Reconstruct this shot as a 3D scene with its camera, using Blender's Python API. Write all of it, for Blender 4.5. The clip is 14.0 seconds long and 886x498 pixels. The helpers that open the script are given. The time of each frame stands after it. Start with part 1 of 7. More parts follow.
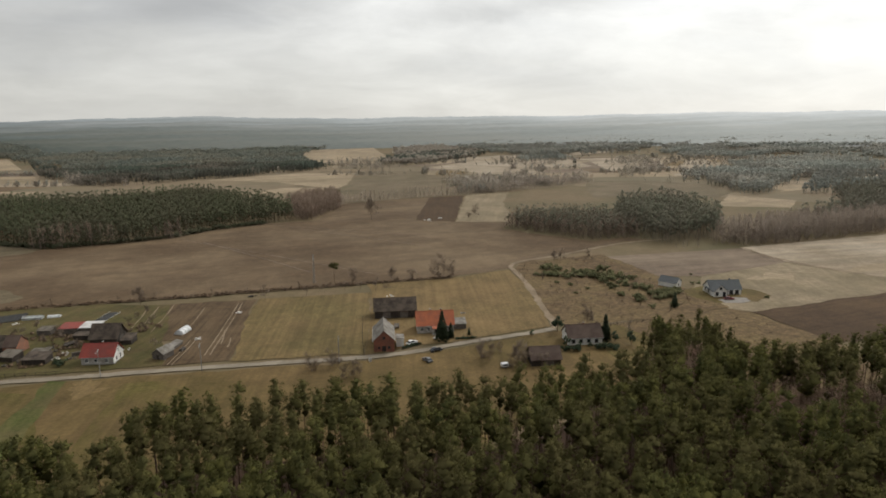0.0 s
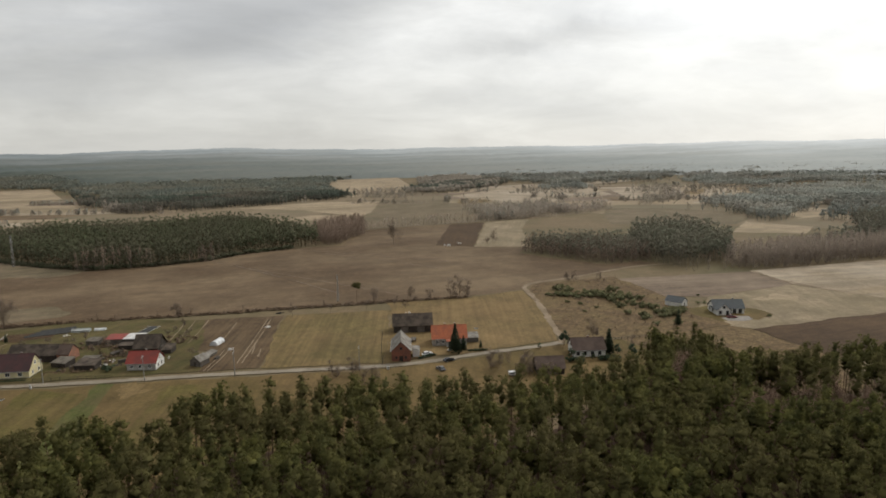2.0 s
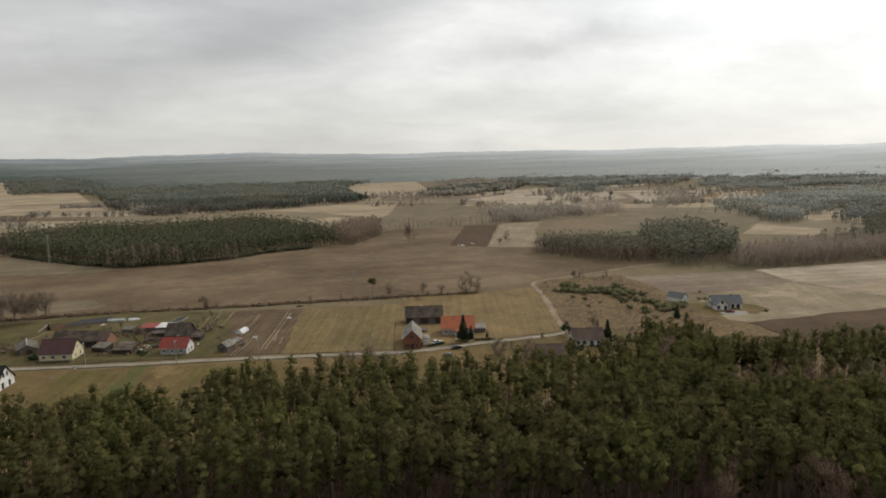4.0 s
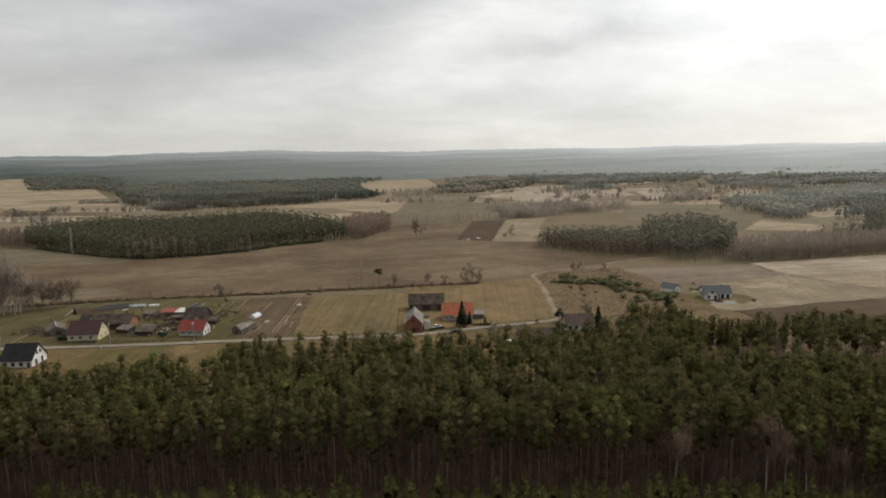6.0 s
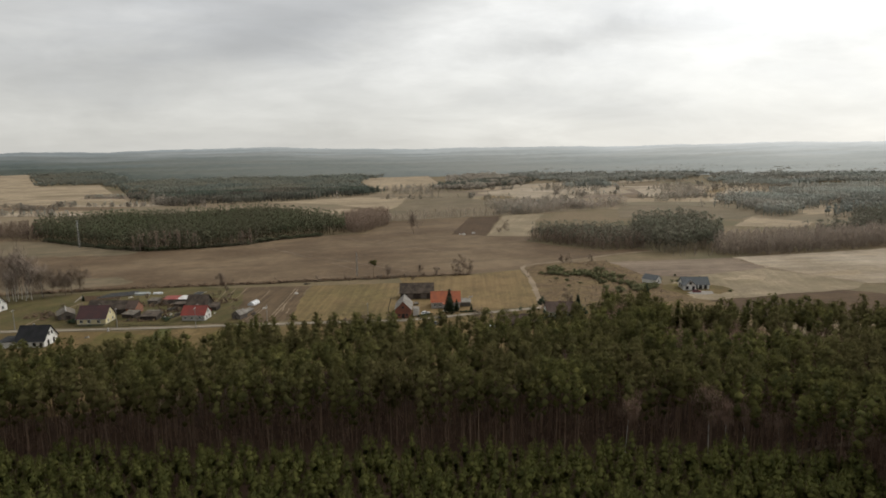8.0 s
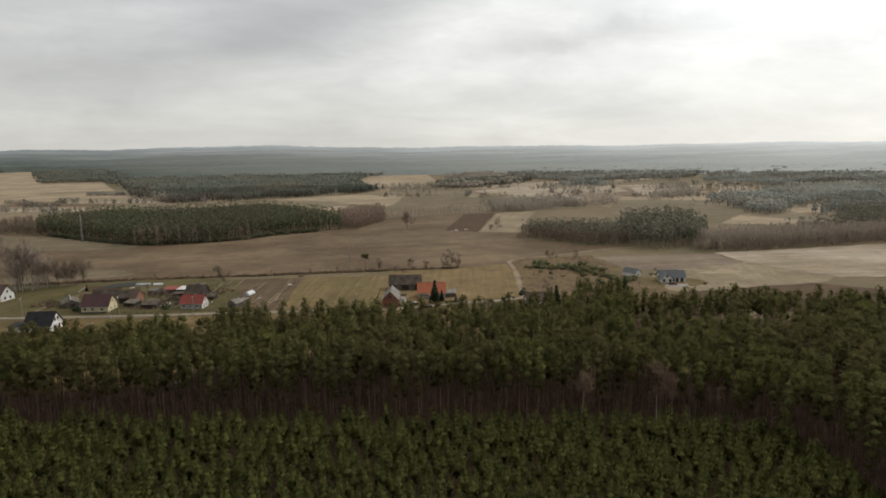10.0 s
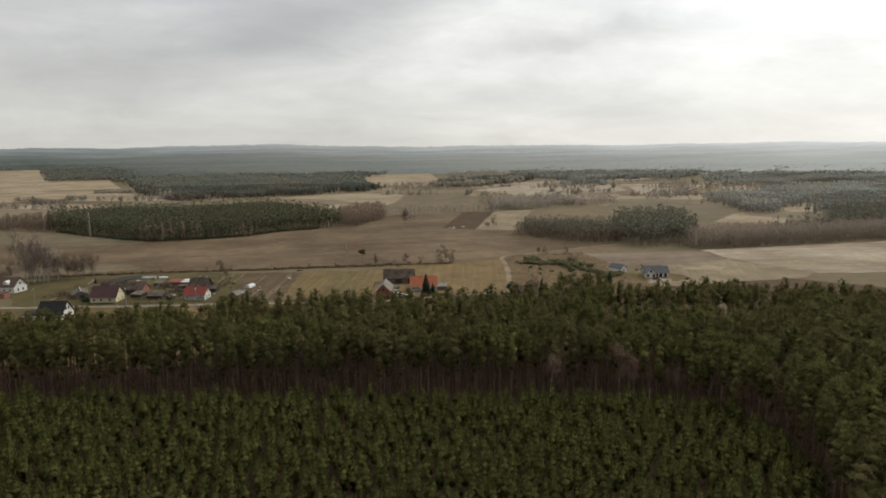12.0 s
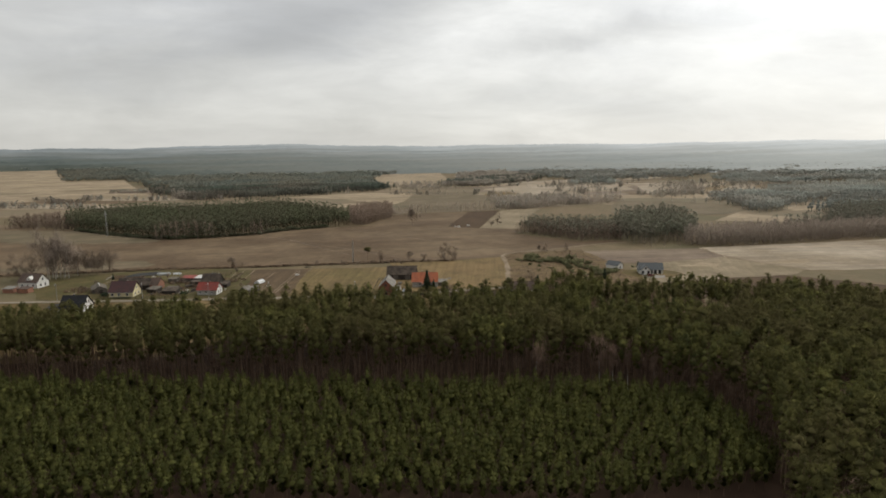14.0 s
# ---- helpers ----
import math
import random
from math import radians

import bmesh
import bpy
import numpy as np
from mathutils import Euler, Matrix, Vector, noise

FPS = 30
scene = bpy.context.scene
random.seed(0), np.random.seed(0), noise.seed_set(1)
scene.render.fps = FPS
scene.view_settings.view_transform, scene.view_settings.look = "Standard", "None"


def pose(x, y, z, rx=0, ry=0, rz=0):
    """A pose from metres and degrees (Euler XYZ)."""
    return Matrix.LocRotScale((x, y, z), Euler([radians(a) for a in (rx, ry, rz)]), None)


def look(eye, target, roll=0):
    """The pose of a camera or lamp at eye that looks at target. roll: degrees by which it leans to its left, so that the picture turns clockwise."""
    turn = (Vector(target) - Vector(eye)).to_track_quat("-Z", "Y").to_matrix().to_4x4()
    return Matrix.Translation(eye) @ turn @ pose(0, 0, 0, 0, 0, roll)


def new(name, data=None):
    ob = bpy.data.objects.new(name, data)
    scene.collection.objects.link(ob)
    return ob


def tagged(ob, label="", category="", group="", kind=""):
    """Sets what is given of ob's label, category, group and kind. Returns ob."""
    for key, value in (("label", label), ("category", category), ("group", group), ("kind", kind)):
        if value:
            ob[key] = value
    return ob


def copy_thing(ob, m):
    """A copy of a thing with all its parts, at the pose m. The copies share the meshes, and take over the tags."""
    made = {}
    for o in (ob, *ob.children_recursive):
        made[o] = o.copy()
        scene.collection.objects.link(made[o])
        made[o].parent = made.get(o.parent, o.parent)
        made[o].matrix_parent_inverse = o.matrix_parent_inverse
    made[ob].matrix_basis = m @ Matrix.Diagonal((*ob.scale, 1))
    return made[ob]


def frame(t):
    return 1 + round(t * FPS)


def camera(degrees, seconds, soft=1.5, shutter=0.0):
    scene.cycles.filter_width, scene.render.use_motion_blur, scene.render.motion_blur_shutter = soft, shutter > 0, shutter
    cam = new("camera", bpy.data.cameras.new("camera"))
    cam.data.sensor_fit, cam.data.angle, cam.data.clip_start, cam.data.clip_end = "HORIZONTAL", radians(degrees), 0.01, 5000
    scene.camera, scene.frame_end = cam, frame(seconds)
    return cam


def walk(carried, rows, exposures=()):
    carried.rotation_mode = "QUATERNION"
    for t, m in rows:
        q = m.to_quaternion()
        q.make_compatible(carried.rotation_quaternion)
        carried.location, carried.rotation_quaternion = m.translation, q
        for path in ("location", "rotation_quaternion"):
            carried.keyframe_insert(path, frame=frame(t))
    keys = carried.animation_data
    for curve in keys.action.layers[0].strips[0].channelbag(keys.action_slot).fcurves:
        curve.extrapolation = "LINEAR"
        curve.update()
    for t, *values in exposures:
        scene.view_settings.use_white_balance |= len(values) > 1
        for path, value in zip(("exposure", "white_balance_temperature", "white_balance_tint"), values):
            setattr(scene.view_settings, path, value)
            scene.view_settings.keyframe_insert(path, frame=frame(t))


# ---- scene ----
import itertools

cam = camera(70.7, 14.0, soft=1.75)
PATH = [
    (0, (3.48, -2.48, 76.89), (78.65, 178.57, 37.26), -0.77),
    (0.5, (2.74, -7.39, 76.71), (75.65, 175.43, 41.16), -0.86),
    (1, (1.92, -12.15, 76.50), (73.23, 171.82, 43.77), -0.93),
    (1.5, (1.07, -16.78, 76.25), (71.08, 167.90, 44.80), -0.99),
    (2, (0.23, -21.31, 75.99), (68.90, 164.08, 45.78), -1.04),
    (2.5, (-0.53, -25.75, 75.70), (66.86, 160.28, 46.55), -1.07),
    (3, (-1.20, -30.12, 75.40), (64.76, 156.51, 46.79), -1.10),
    (3.5, (-1.75, -34.43, 75.09), (62.77, 152.71, 46.54), -1.11),
    (6, (-2.35, -55.51, 73.47), (57.10, 133.20, 44.23), -1.01),
    (6.5, (-2.05, -59.69, 73.17), (57.01, 129.11, 43.72), -0.97),
    (7, (-1.64, -63.86, 72.89), (57.21, 124.96, 43.19), -0.92),
    (7.5, (-1.14, -68.04, 72.63), (57.45, 120.86, 42.87), -0.87),
    (8, (-0.56, -72.21, 72.39), (57.85, 116.72, 42.47), -0.81),
    (10.5, (2.74, -92.93, 71.72), (60.52, 96.11, 41.32), -0.55),
    (11, (3.36, -97.00, 71.72), (60.59, 92.19, 41.20), -0.52),
    (11.5, (3.93, -101.03, 71.77), (60.84, 88.26, 41.25), -0.50),
    (12, (4.45, -104.99, 71.88), (60.96, 84.41, 41.32), -0.49),
    (12.5, (4.91, -108.88, 72.06), (60.48, 80.79, 41.44), -0.50),
    (13, (5.33, -112.67, 72.30), (59.89, 77.29, 41.66), -0.53),
    (13.5, (5.71, -116.36, 72.61), (59.50, 73.80, 41.85), -0.58),
    (14, (6.08, -119.92, 72.99), (59.12, 70.45, 42.20), -0.65),
]

walk(cam, [(t, look(eye, target, roll)) for t, eye, target, roll in PATH])

# ---- light ----
SUN_AZ, SUN_EL = radians(62), radians(38)
sun_dir = Vector((math.sin(SUN_AZ) * math.cos(SUN_EL), math.cos(SUN_AZ) * math.cos(SUN_EL), math.sin(SUN_EL)))
sun_data = bpy.data.lights.new("sun", "SUN")
sun_data.energy, sun_data.angle, sun_data.color = 1.5, radians(12), (1.0, 0.95, 0.86)
sun = new("sun", sun_data)
sun.matrix_world = look(sun_dir * 100, (0, 0, 0))
scene.view_settings.exposure = 0.0

world = bpy.data.worlds.new("overcast_sky")
scene.world = world
world.use_nodes = True
wt = world.node_tree
wt.nodes.clear()


def wn(kind):
    return wt.nodes.new(kind)


def wlink(a, b):
    wt.links.new(a, b)


def wmath(op, a, b=None, clamp=False):
    n = wn("ShaderNodeMath")
    n.operation, n.use_clamp = op, clamp
    for i, v in enumerate((a, b)):
        if v is None:
            continue
        if isinstance(v, (int, float)):
            n.inputs[i].default_value = v
        else:
            wlink(v, n.inputs[i])
    return n.outputs[0]


sky = wn("ShaderNodeTexSky")
sky.sky_type, sky.sun_disc, sky.sun_elevation, sky.sun_rotation = "NISHITA", False, SUN_EL, SUN_AZ
sky_bg = wn("ShaderNodeBackground")
sky_bg.inputs["Strength"].default_value = 0.1
wlink(sky.outputs[0], sky_bg.inputs["Color"])
coord = wn("ShaderNodeTexCoord")
sep = wn("ShaderNodeSeparateXYZ")
wlink(coord.outputs["Generated"], sep.inputs[0])
# cloud deck: the view direction is projected on a flat layer, so the clouds crowd towards the horizon
lift = wmath("ADD", wmath("MAXIMUM", sep.outputs["Z"], 0.0), 0.20)
flat = wn("ShaderNodeCombineXYZ")
wlink(wmath("DIVIDE", sep.outputs["X"], lift), flat.inputs[0])
wlink(wmath("DIVIDE", sep.outputs["Y"], lift), flat.inputs[1])
big = wn("ShaderNodeTexNoise")
big.inputs["Scale"].default_value, big.inputs["Detail"].default_value = 0.85, 7.0
big.inputs["Roughness"].default_value, big.inputs["Distortion"].default_value = 0.52, 0.35
shift = wn("ShaderNodeMapping")
shift.inputs["Location"].default_value = (7.3, 2.2, 0.4)
shift.inputs["Rotation"].default_value = (0, 0, radians(20))
shift.inputs["Scale"].default_value = (0.75, 1.25, 1.0)
wlink(flat.outputs[0], shift.inputs["Vector"])
wlink(shift.outputs[0], big.inputs["Vector"])
ramp = wn("ShaderNodeValToRGB")
ramp.color_ramp.elements[0].position, ramp.color_ramp.elements[0].color = 0.36, (0.64, 0.648, 0.65, 1)
ramp.color_ramp.elements[1].position, ramp.color_ramp.elements[1].color = 0.62, (0.85, 0.85, 0.825, 1)
mid = ramp.color_ramp.elements.new(0.50)
mid.color = (0.73, 0.732, 0.715, 1)
wlink(big.outputs[0], ramp.inputs[0])
# low over the land the cloud pattern fades into an even pale tone
bright = wn("ShaderNodeMix")
bright.data_type = "RGBA"
near_sun = wn("ShaderNodeVectorMath")
near_sun.operation = "DOT_PRODUCT"
wlink(coord.outputs["Generated"], near_sun.inputs[0])
near_sun.inputs[1].default_value = sun_dir
wlink(wmath("POWER", wmath("MAXIMUM", near_sun.outputs["Value"], 0.0), 11.0, clamp=True), bright.inputs[0])
wlink(ramp.outputs[0], bright.inputs[6])
bright.inputs[7].default_value = (0.84, 0.84, 0.82, 1)
haze = wn("ShaderNodeMix")
haze.data_type = "RGBA"
low = wmath("SUBTRACT", 1.0, wmath("MULTIPLY", sep.outputs["Z"], 5.5, clamp=True), clamp=True)
wlink(wmath("MULTIPLY", low, 0.85), haze.inputs[0])
wlink(bright.outputs[2], haze.inputs[6])
haze.inputs[7].default_value = (0.70, 0.69, 0.645, 1)
# the sun behind the cloud brightens the deck around it
dot = wn("ShaderNodeVectorMath")
dot.operation = "DOT_PRODUCT"
wlink(coord.outputs["Generated"], dot.inputs[0])
dot.inputs[1].default_value = sun_dir
glow = wmath("POWER", wmath("MAXIMUM", dot.outputs["Value"], 0.0), 4.0)
gain = wmath("ADD", wmath("MULTIPLY", glow, 1.08), 0.885)
# the deck is duller in the half of the sky away from the sun
away = wn("ShaderNodeMapRange")
away.inputs[1].default_value, away.inputs[2].default_value = -0.75, 0.12
away.inputs[3].default_value, away.inputs[4].default_value = 0.78, 1.0
wlink(dot.outputs["Value"], away.inputs[0])
gain = wmath("MULTIPLY", gain, away.outputs[0])
# smaller cloud clumps within the deck
clump = wn("ShaderNodeTexNoise")
clump.inputs["Scale"].default_value, clump.inputs["Detail"].default_value, clump.inputs["Roughness"].default_value = 1.5, 6.0, 0.5
wlink(shift.outputs[0], clump.inputs["Vector"])
tuft = wn("ShaderNodeMapRange")
tuft.inputs[1].default_value, tuft.inputs[2].default_value = 0.34, 0.66
tuft.inputs[3].default_value, tuft.inputs[4].default_value = 0.96, 1.03
wlink(clump.outputs[0], tuft.inputs[0])
gain = wmath("MULTIPLY", gain, tuft.outputs[0])
# single cloud banks: bearing, height, half length, half thickness and tilt in degrees, and how much darker or lighter they are
ragged = wn("ShaderNodeTexNoise")
ragged.inputs["Scale"].default_value, ragged.inputs["Detail"].default_value, ragged.inputs["Roughness"].default_value = 7.0, 6.0, 0.6
wlink(coord.outputs["Generated"], ragged.inputs["Vector"])
bearing = wmath("MULTIPLY", wmath("ARCTAN2", sep.outputs["X"], sep.outputs["Y"]), 180 / math.pi)
height = wmath("MULTIPLY", wmath("ARCSINE", sep.outputs["Z"]), 180 / math.pi)
bearing = wmath("ADD", bearing, wmath("MULTIPLY", wmath("SUBTRACT", ragged.outputs[0], 0.5), 14.0))
height = wmath("ADD", height, wmath("MULTIPLY", wmath("SUBTRACT", ragged.outputs[0], 0.5), 6.0))
for az, el, long, thick, tilt, change in ((4.5, 10.6, 10.0, 2.2, 16, -0.17), (-12.0, 7.0, 8.0, 1.6, 8, -0.08), (31.0, 9.8, 7.5, 1.3, 4, -0.17), (47.0, 7.4, 6.0, 1.1, 8, -0.09), (14.0, 15.0, 16.0, 2.2, 4, -0.12), (-9.0, 11.2, 5.0, 1.5, 10, 0.10),
                                          (18.0, 10.4, 4.0, 1.5, 20, 0.09), (43.0, 11.0, 7.0, 2.5, 0, 0.10), (16.0, 7.2, 9.0, 0.7, 6, 0.05), (30.0, 6.6, 8.0, 0.6, 3, 0.05), (24.0, 5.0, 7.0, 0.5, 2, -0.03), (3.0, 5.6, 7.0, 0.6, 6, 0.03), (38.0, 5.2, 6.0, 0.5, 0, -0.03)):
    dx, dy = wmath("SUBTRACT", bearing, az), wmath("SUBTRACT", height, el)
    ct, st = math.cos(radians(tilt)), math.sin(radians(tilt))
    along = wmath("ADD", wmath("MULTIPLY", dx, ct / long), wmath("MULTIPLY", dy, st / long))
    across = wmath("SUBTRACT", wmath("MULTIPLY", dy, ct / thick), wmath("MULTIPLY", dx, st / thick))
    r2 = wmath("ADD", wmath("MULTIPLY", along, along), wmath("MULTIPLY", across, across))
    bank = wmath("EXPONENT", wmath("MULTIPLY", r2, -1.0))
    gain = wmath("MULTIPLY", gain, wmath("ADD", wmath("MULTIPLY", bank, change), 1.0))
puff_at = wn("ShaderNodeMapping")
puff_at.inputs["Scale"].default_value = (1.0, 1.0, 3.4)
puff_at.inputs["Location"].default_value = (0.3, 1.7, 0.2)
wlink(coord.outputs["Generated"], puff_at.inputs["Vector"])
puff = wn("ShaderNodeTexNoise")
puff.inputs["Scale"].default_value, puff.inputs["Detail"].default_value, puff.inputs["Roughness"].default_value, puff.inputs["Distortion"].default_value = 5.5, 7.0, 0.6, 0.4
wlink(puff_at.outputs[0], puff.inputs["Vector"])
puffs = wn("ShaderNodeMapRange")
puffs.inputs[1].default_value, puffs.inputs[2].default_value, puffs.inputs[3].default_value, puffs.inputs[4].default_value = 0.35, 0.65, 0.93, 1.06
wlink(puff.outputs[0], puffs.inputs[0])
gain = wmath("MULTIPLY", gain, puffs.outputs[0])
cloud_bg = wn("ShaderNodeBackground")
wlink(haze.outputs[2], cloud_bg.inputs["Color"])
wlink(gain, cloud_bg.inputs["Strength"])
cover = wn("ShaderNodeMixShader")
cover.inputs[0].default_value = 0.95
wlink(sky_bg.outputs[0], cover.inputs[1])
wlink(cloud_bg.outputs[0], cover.inputs[2])
wout = wn("ShaderNodeOutputWorld")
wlink(cover.outputs[0], wout.inputs["Surface"])


# ---- materials ----
def material(name, c1, c2, scale=1.0, rough=0.85, fine=12.0, c3=None, patch=0.05, bump=0.3, metal=0.0,
             island=0.0, stripe=None, spec=0.25, bump_dist=0.05, leafy=0.0, mottle=()):
    """Noise-varied surface. scale: grain (per metre), patch: large blotches (per metre), stripe: (angle, per metre, strength)."""
    m = bpy.data.materials.new(name)
    m.use_nodes = True
    t = m.node_tree
    b = t.nodes["Principled BSDF"]
    b.inputs["Roughness"].default_value, b.inputs["Metallic"].default_value = rough, metal
    b.inputs["Specular IOR Level"].default_value = spec

    def node(kind):
        return t.nodes.new(kind)

    def mix(fac, a, c, mode="MIX"):
        n = node("ShaderNodeMix")
        n.data_type, n.blend_type = "RGBA", mode
        for i, v in ((0, fac), (6, a), (7, c)):
            if isinstance(v, (int, float)):
                n.inputs[i].default_value = v
            elif isinstance(v, tuple):
                n.inputs[i].default_value = (*v, 1)
            else:
                t.links.new(v, n.inputs[i])
        return n.outputs[2]

    def noisy(sc, detail=4.0, lo=0.35, hi=0.65, rough_=0.6, vec=None):
        n = node("ShaderNodeTexNoise")
        n.inputs["Scale"].default_value, n.inputs["Detail"].default_value, n.inputs["Roughness"].default_value = sc, detail, rough_
        t.links.new(vec or geo.outputs["Position"], n.inputs["Vector"])
        r = node("ShaderNodeMapRange")
        r.inputs[1].default_value, r.inputs[2].default_value = lo, hi
        t.links.new(n.outputs[0], r.inputs[0])
        return r.outputs[0]

    geo = node("ShaderNodeNewGeometry")
    grain = noisy(scale)
    col = mix(grain, c1, c2)
    speck = mix(noisy(scale * 7.3, 5.0, 0.30, 0.70, 0.7), (0.80, 0.80, 0.80), (1.18, 1.18, 1.18))
    col = mix(1.0, col, speck, "MULTIPLY")
    if c3:
        col = mix(noisy(patch, 5.0, 0.40, 0.62), col, c3)
    for per_metre, strength in mottle:
        col = mix(1.0, col, mix(noisy(per_metre, 3.0, 0.36, 0.64), (1 - strength,) * 3, (1 + strength * 0.8,) * 3), "MULTIPLY")
    if stripe:
        angle, per_metre, strength = stripe
        turn = node("ShaderNodeMapping")
        turn.vector_type = "TEXTURE"
        turn.inputs["Rotation"].default_value = (0, 0, radians(angle))
        turn.inputs["Scale"].default_value = (30.0, 1.0, 1.0)
        t.links.new(geo.outputs["Position"], turn.inputs["Vector"])
        s = noisy(per_metre, 3.0, 0.38, 0.62, 0.7, turn.outputs[0])
        dark = mix(s, (1 - strength,) * 3, (1 + strength * 0.6,) * 3)
        col = mix(1.0, col, dark, "MULTIPLY")
    if island:
        rnd = node("ShaderNodeMapRange")
        rnd.inputs[3].default_value, rnd.inputs[4].default_value = 1 - island, 1 + island
        t.links.new(geo.outputs["Random Per Island"], rnd.inputs[0])
        v = node("ShaderNodeCombineColor")
        for i in range(3):
            t.links.new(rnd.outputs[0], v.inputs[i])
        col = mix(1.0, col, v.outputs[0], "MULTIPLY")
        info = node("ShaderNodeObjectInfo")
        rnd2 = node("ShaderNodeMapRange")
        rnd2.inputs[3].default_value, rnd2.inputs[4].default_value = 0.8, 1.2
        t.links.new(info.outputs["Random"], rnd2.inputs[0])
        v2 = node("ShaderNodeCombineColor")
        for i in range(3):
            t.links.new(rnd2.outputs[0], v2.inputs[i])
        col = mix(1.0, col, v2.outputs[0], "MULTIPLY")
    t.links.new(col, b.inputs["Base Color"])
    if leafy:
        thin = node("ShaderNodeBsdfTranslucent")
        t.links.new(col, thin.inputs["Color"])
        blend = node("ShaderNodeMixShader")
        blend.inputs[0].default_value = leafy
        t.links.new(b.outputs[0], blend.inputs[1])
        t.links.new(thin.outputs[0], blend.inputs[2])
        t.links.new(blend.outputs[0], t.nodes["Material Output"].inputs["Surface"])
    if bump:
        bn = node("ShaderNodeBump")
        bn.inputs["Strength"].default_value, bn.inputs["Distance"].default_value = bump, bump_dist
        t.links.new(noisy(fine, 3.0, 0.0, 1.0), bn.inputs["Height"])
        t.links.new(bn.outputs[0], b.inputs["Normal"])
    return m


def tone(c, k=1.0):
    return (c[0] * 0.83 * k, c[1] * 0.69 * k, c[2] * 0.48 * k)


def soil(name, c1, c2, c3, angle, stripes=0.5, strength=0.18, patch=0.012, k=1.0, raw=False):
    if not raw:
        c1, c2, c3 = tone(c1, k), tone(c2, k), tone(c3, k)
    return material(name, c1, c2, 0.25, 0.95, 1.5, c3, patch, 0.5, stripe=(angle, stripes, strength), spec=0.15, bump_dist=0.2, mottle=((0.035, 0.10), (0.11, 0.10), (0.8, 0.12)))


M_PLAIN = material("far_plain", (0.220, 0.170, 0.112), (0.178, 0.136, 0.088), 0.02, 0.95, 1.5, (0.150, 0.126, 0.082), 0.006, 0.3, spec=0.1, bump_dist=0.2)
M_GROUND = material("dry_ground", (0.180, 0.132, 0.078), (0.140, 0.102, 0.058), 0.15, 0.95, 1.5, (0.112, 0.094, 0.050), 0.012, 0.5, spec=0.15, bump_dist=0.2)
M_BIG = soil("ploughed_field_soil", (0.116, 0.077, 0.044), (0.088, 0.058, 0.033), (0.166, 0.118, 0.071), -5, 0.07, 0.09, 0.010, raw=True)
M_FALLOW = soil("fallow_soil", (0.174, 0.128, 0.091), (0.14, 0.103, 0.074), (0.204, 0.155, 0.111), -12, 0.12, 0.16, 0.02, raw=True)
M_PLOUGH = soil("garden_plot_soil", (0.100, 0.066, 0.036), (0.076, 0.050, 0.028), (0.118, 0.081, 0.046), 72, 0.45, 0.24, 0.04, raw=True)
M_DARK = soil("dark_soil", (0.080, 0.058, 0.045), (0.068, 0.050, 0.038), (0.095, 0.070, 0.052), 66, 0.4, 0.12)
M_DARK2 = soil("dark_tilled_soil", (0.088, 0.064, 0.050), (0.070, 0.052, 0.040), (0.110, 0.082, 0.060), 0, 0.4, 0.15)
M_MEADOW = soil("meadow_grass", (0.180, 0.159, 0.096), (0.142, 0.131, 0.078), (0.212, 0.174, 0.116), 72, 0.45, 0.16, 0.03)
M_MEADOW2 = soil("dry_meadow_grass", (0.200, 0.168, 0.108), (0.164, 0.141, 0.088), (0.228, 0.184, 0.122), 70, 0.4, 0.12, 0.03)
M_STRAW = soil("straw_grass", (0.271, 0.216, 0.141), (0.222, 0.173, 0.112), (0.187, 0.148, 0.091), 60, 0.3, 0.10, 0.03, raw=True)
M_PALE = soil("pale_stubble", (0.34, 0.266, 0.176), (0.280, 0.218, 0.142), (0.225, 0.174, 0.112), 14, 0.05, 0.06, 0.010, raw=True)
M_SAND = soil("sandy_field", (0.269, 0.213, 0.146), (0.224, 0.177, 0.121), (0.358, 0.297, 0.222), -12, 0.10, 0.16, 0.012, raw=True)
M_GREEN = soil("winter_grass", (0.096, 0.080, 0.023), (0.112, 0.087, 0.029), (0.126, 0.087, 0.036), 78, 0.3, 0.16, 0.04, raw=True)
M_GREEN_B = soil("fresh_winter_grain", (0.074, 0.086, 0.022), (0.090, 0.092, 0.028), (0.104, 0.088, 0.036), 78, 0.35, 0.14, 0.05, raw=True)
M_OLIVE = soil("olive_grass", (0.142, 0.113, 0.068), (0.116, 0.094, 0.056), (0.165, 0.126, 0.080), 5, 0.1, 0.12, 0.02, raw=True)
M_VERGE = soil("verge_grass", (0.122, 0.085, 0.033), (0.094, 0.070, 0.025), (0.146, 0.098, 0.042), 70, 0.25, 0.12, 0.03, raw=True)
M_YARD = soil("yard_grass", (0.096, 0.080, 0.030), (0.108, 0.077, 0.036), (0.080, 0.070, 0.025), 62, 0.25, 0.14, 0.09, raw=True)
M_SCRUB = material("scrub_grass", (0.178, 0.118, 0.062), (0.100, 0.066, 0.034), 0.22, 0.95, 1.2, (0.130, 0.092, 0.043), 0.05, 0.6, spec=0.15, bump_dist=0.3, mottle=((0.05, 0.16), (0.45, 0.25), (1.2, 0.2)))
M_LITTER = material("needle_litter", (0.052, 0.031, 0.021), (0.038, 0.023, 0.016), 0.4, 0.95, 2.0, (0.060, 0.037, 0.024), 0.06, 0.6, spec=0.1, bump_dist=0.2)
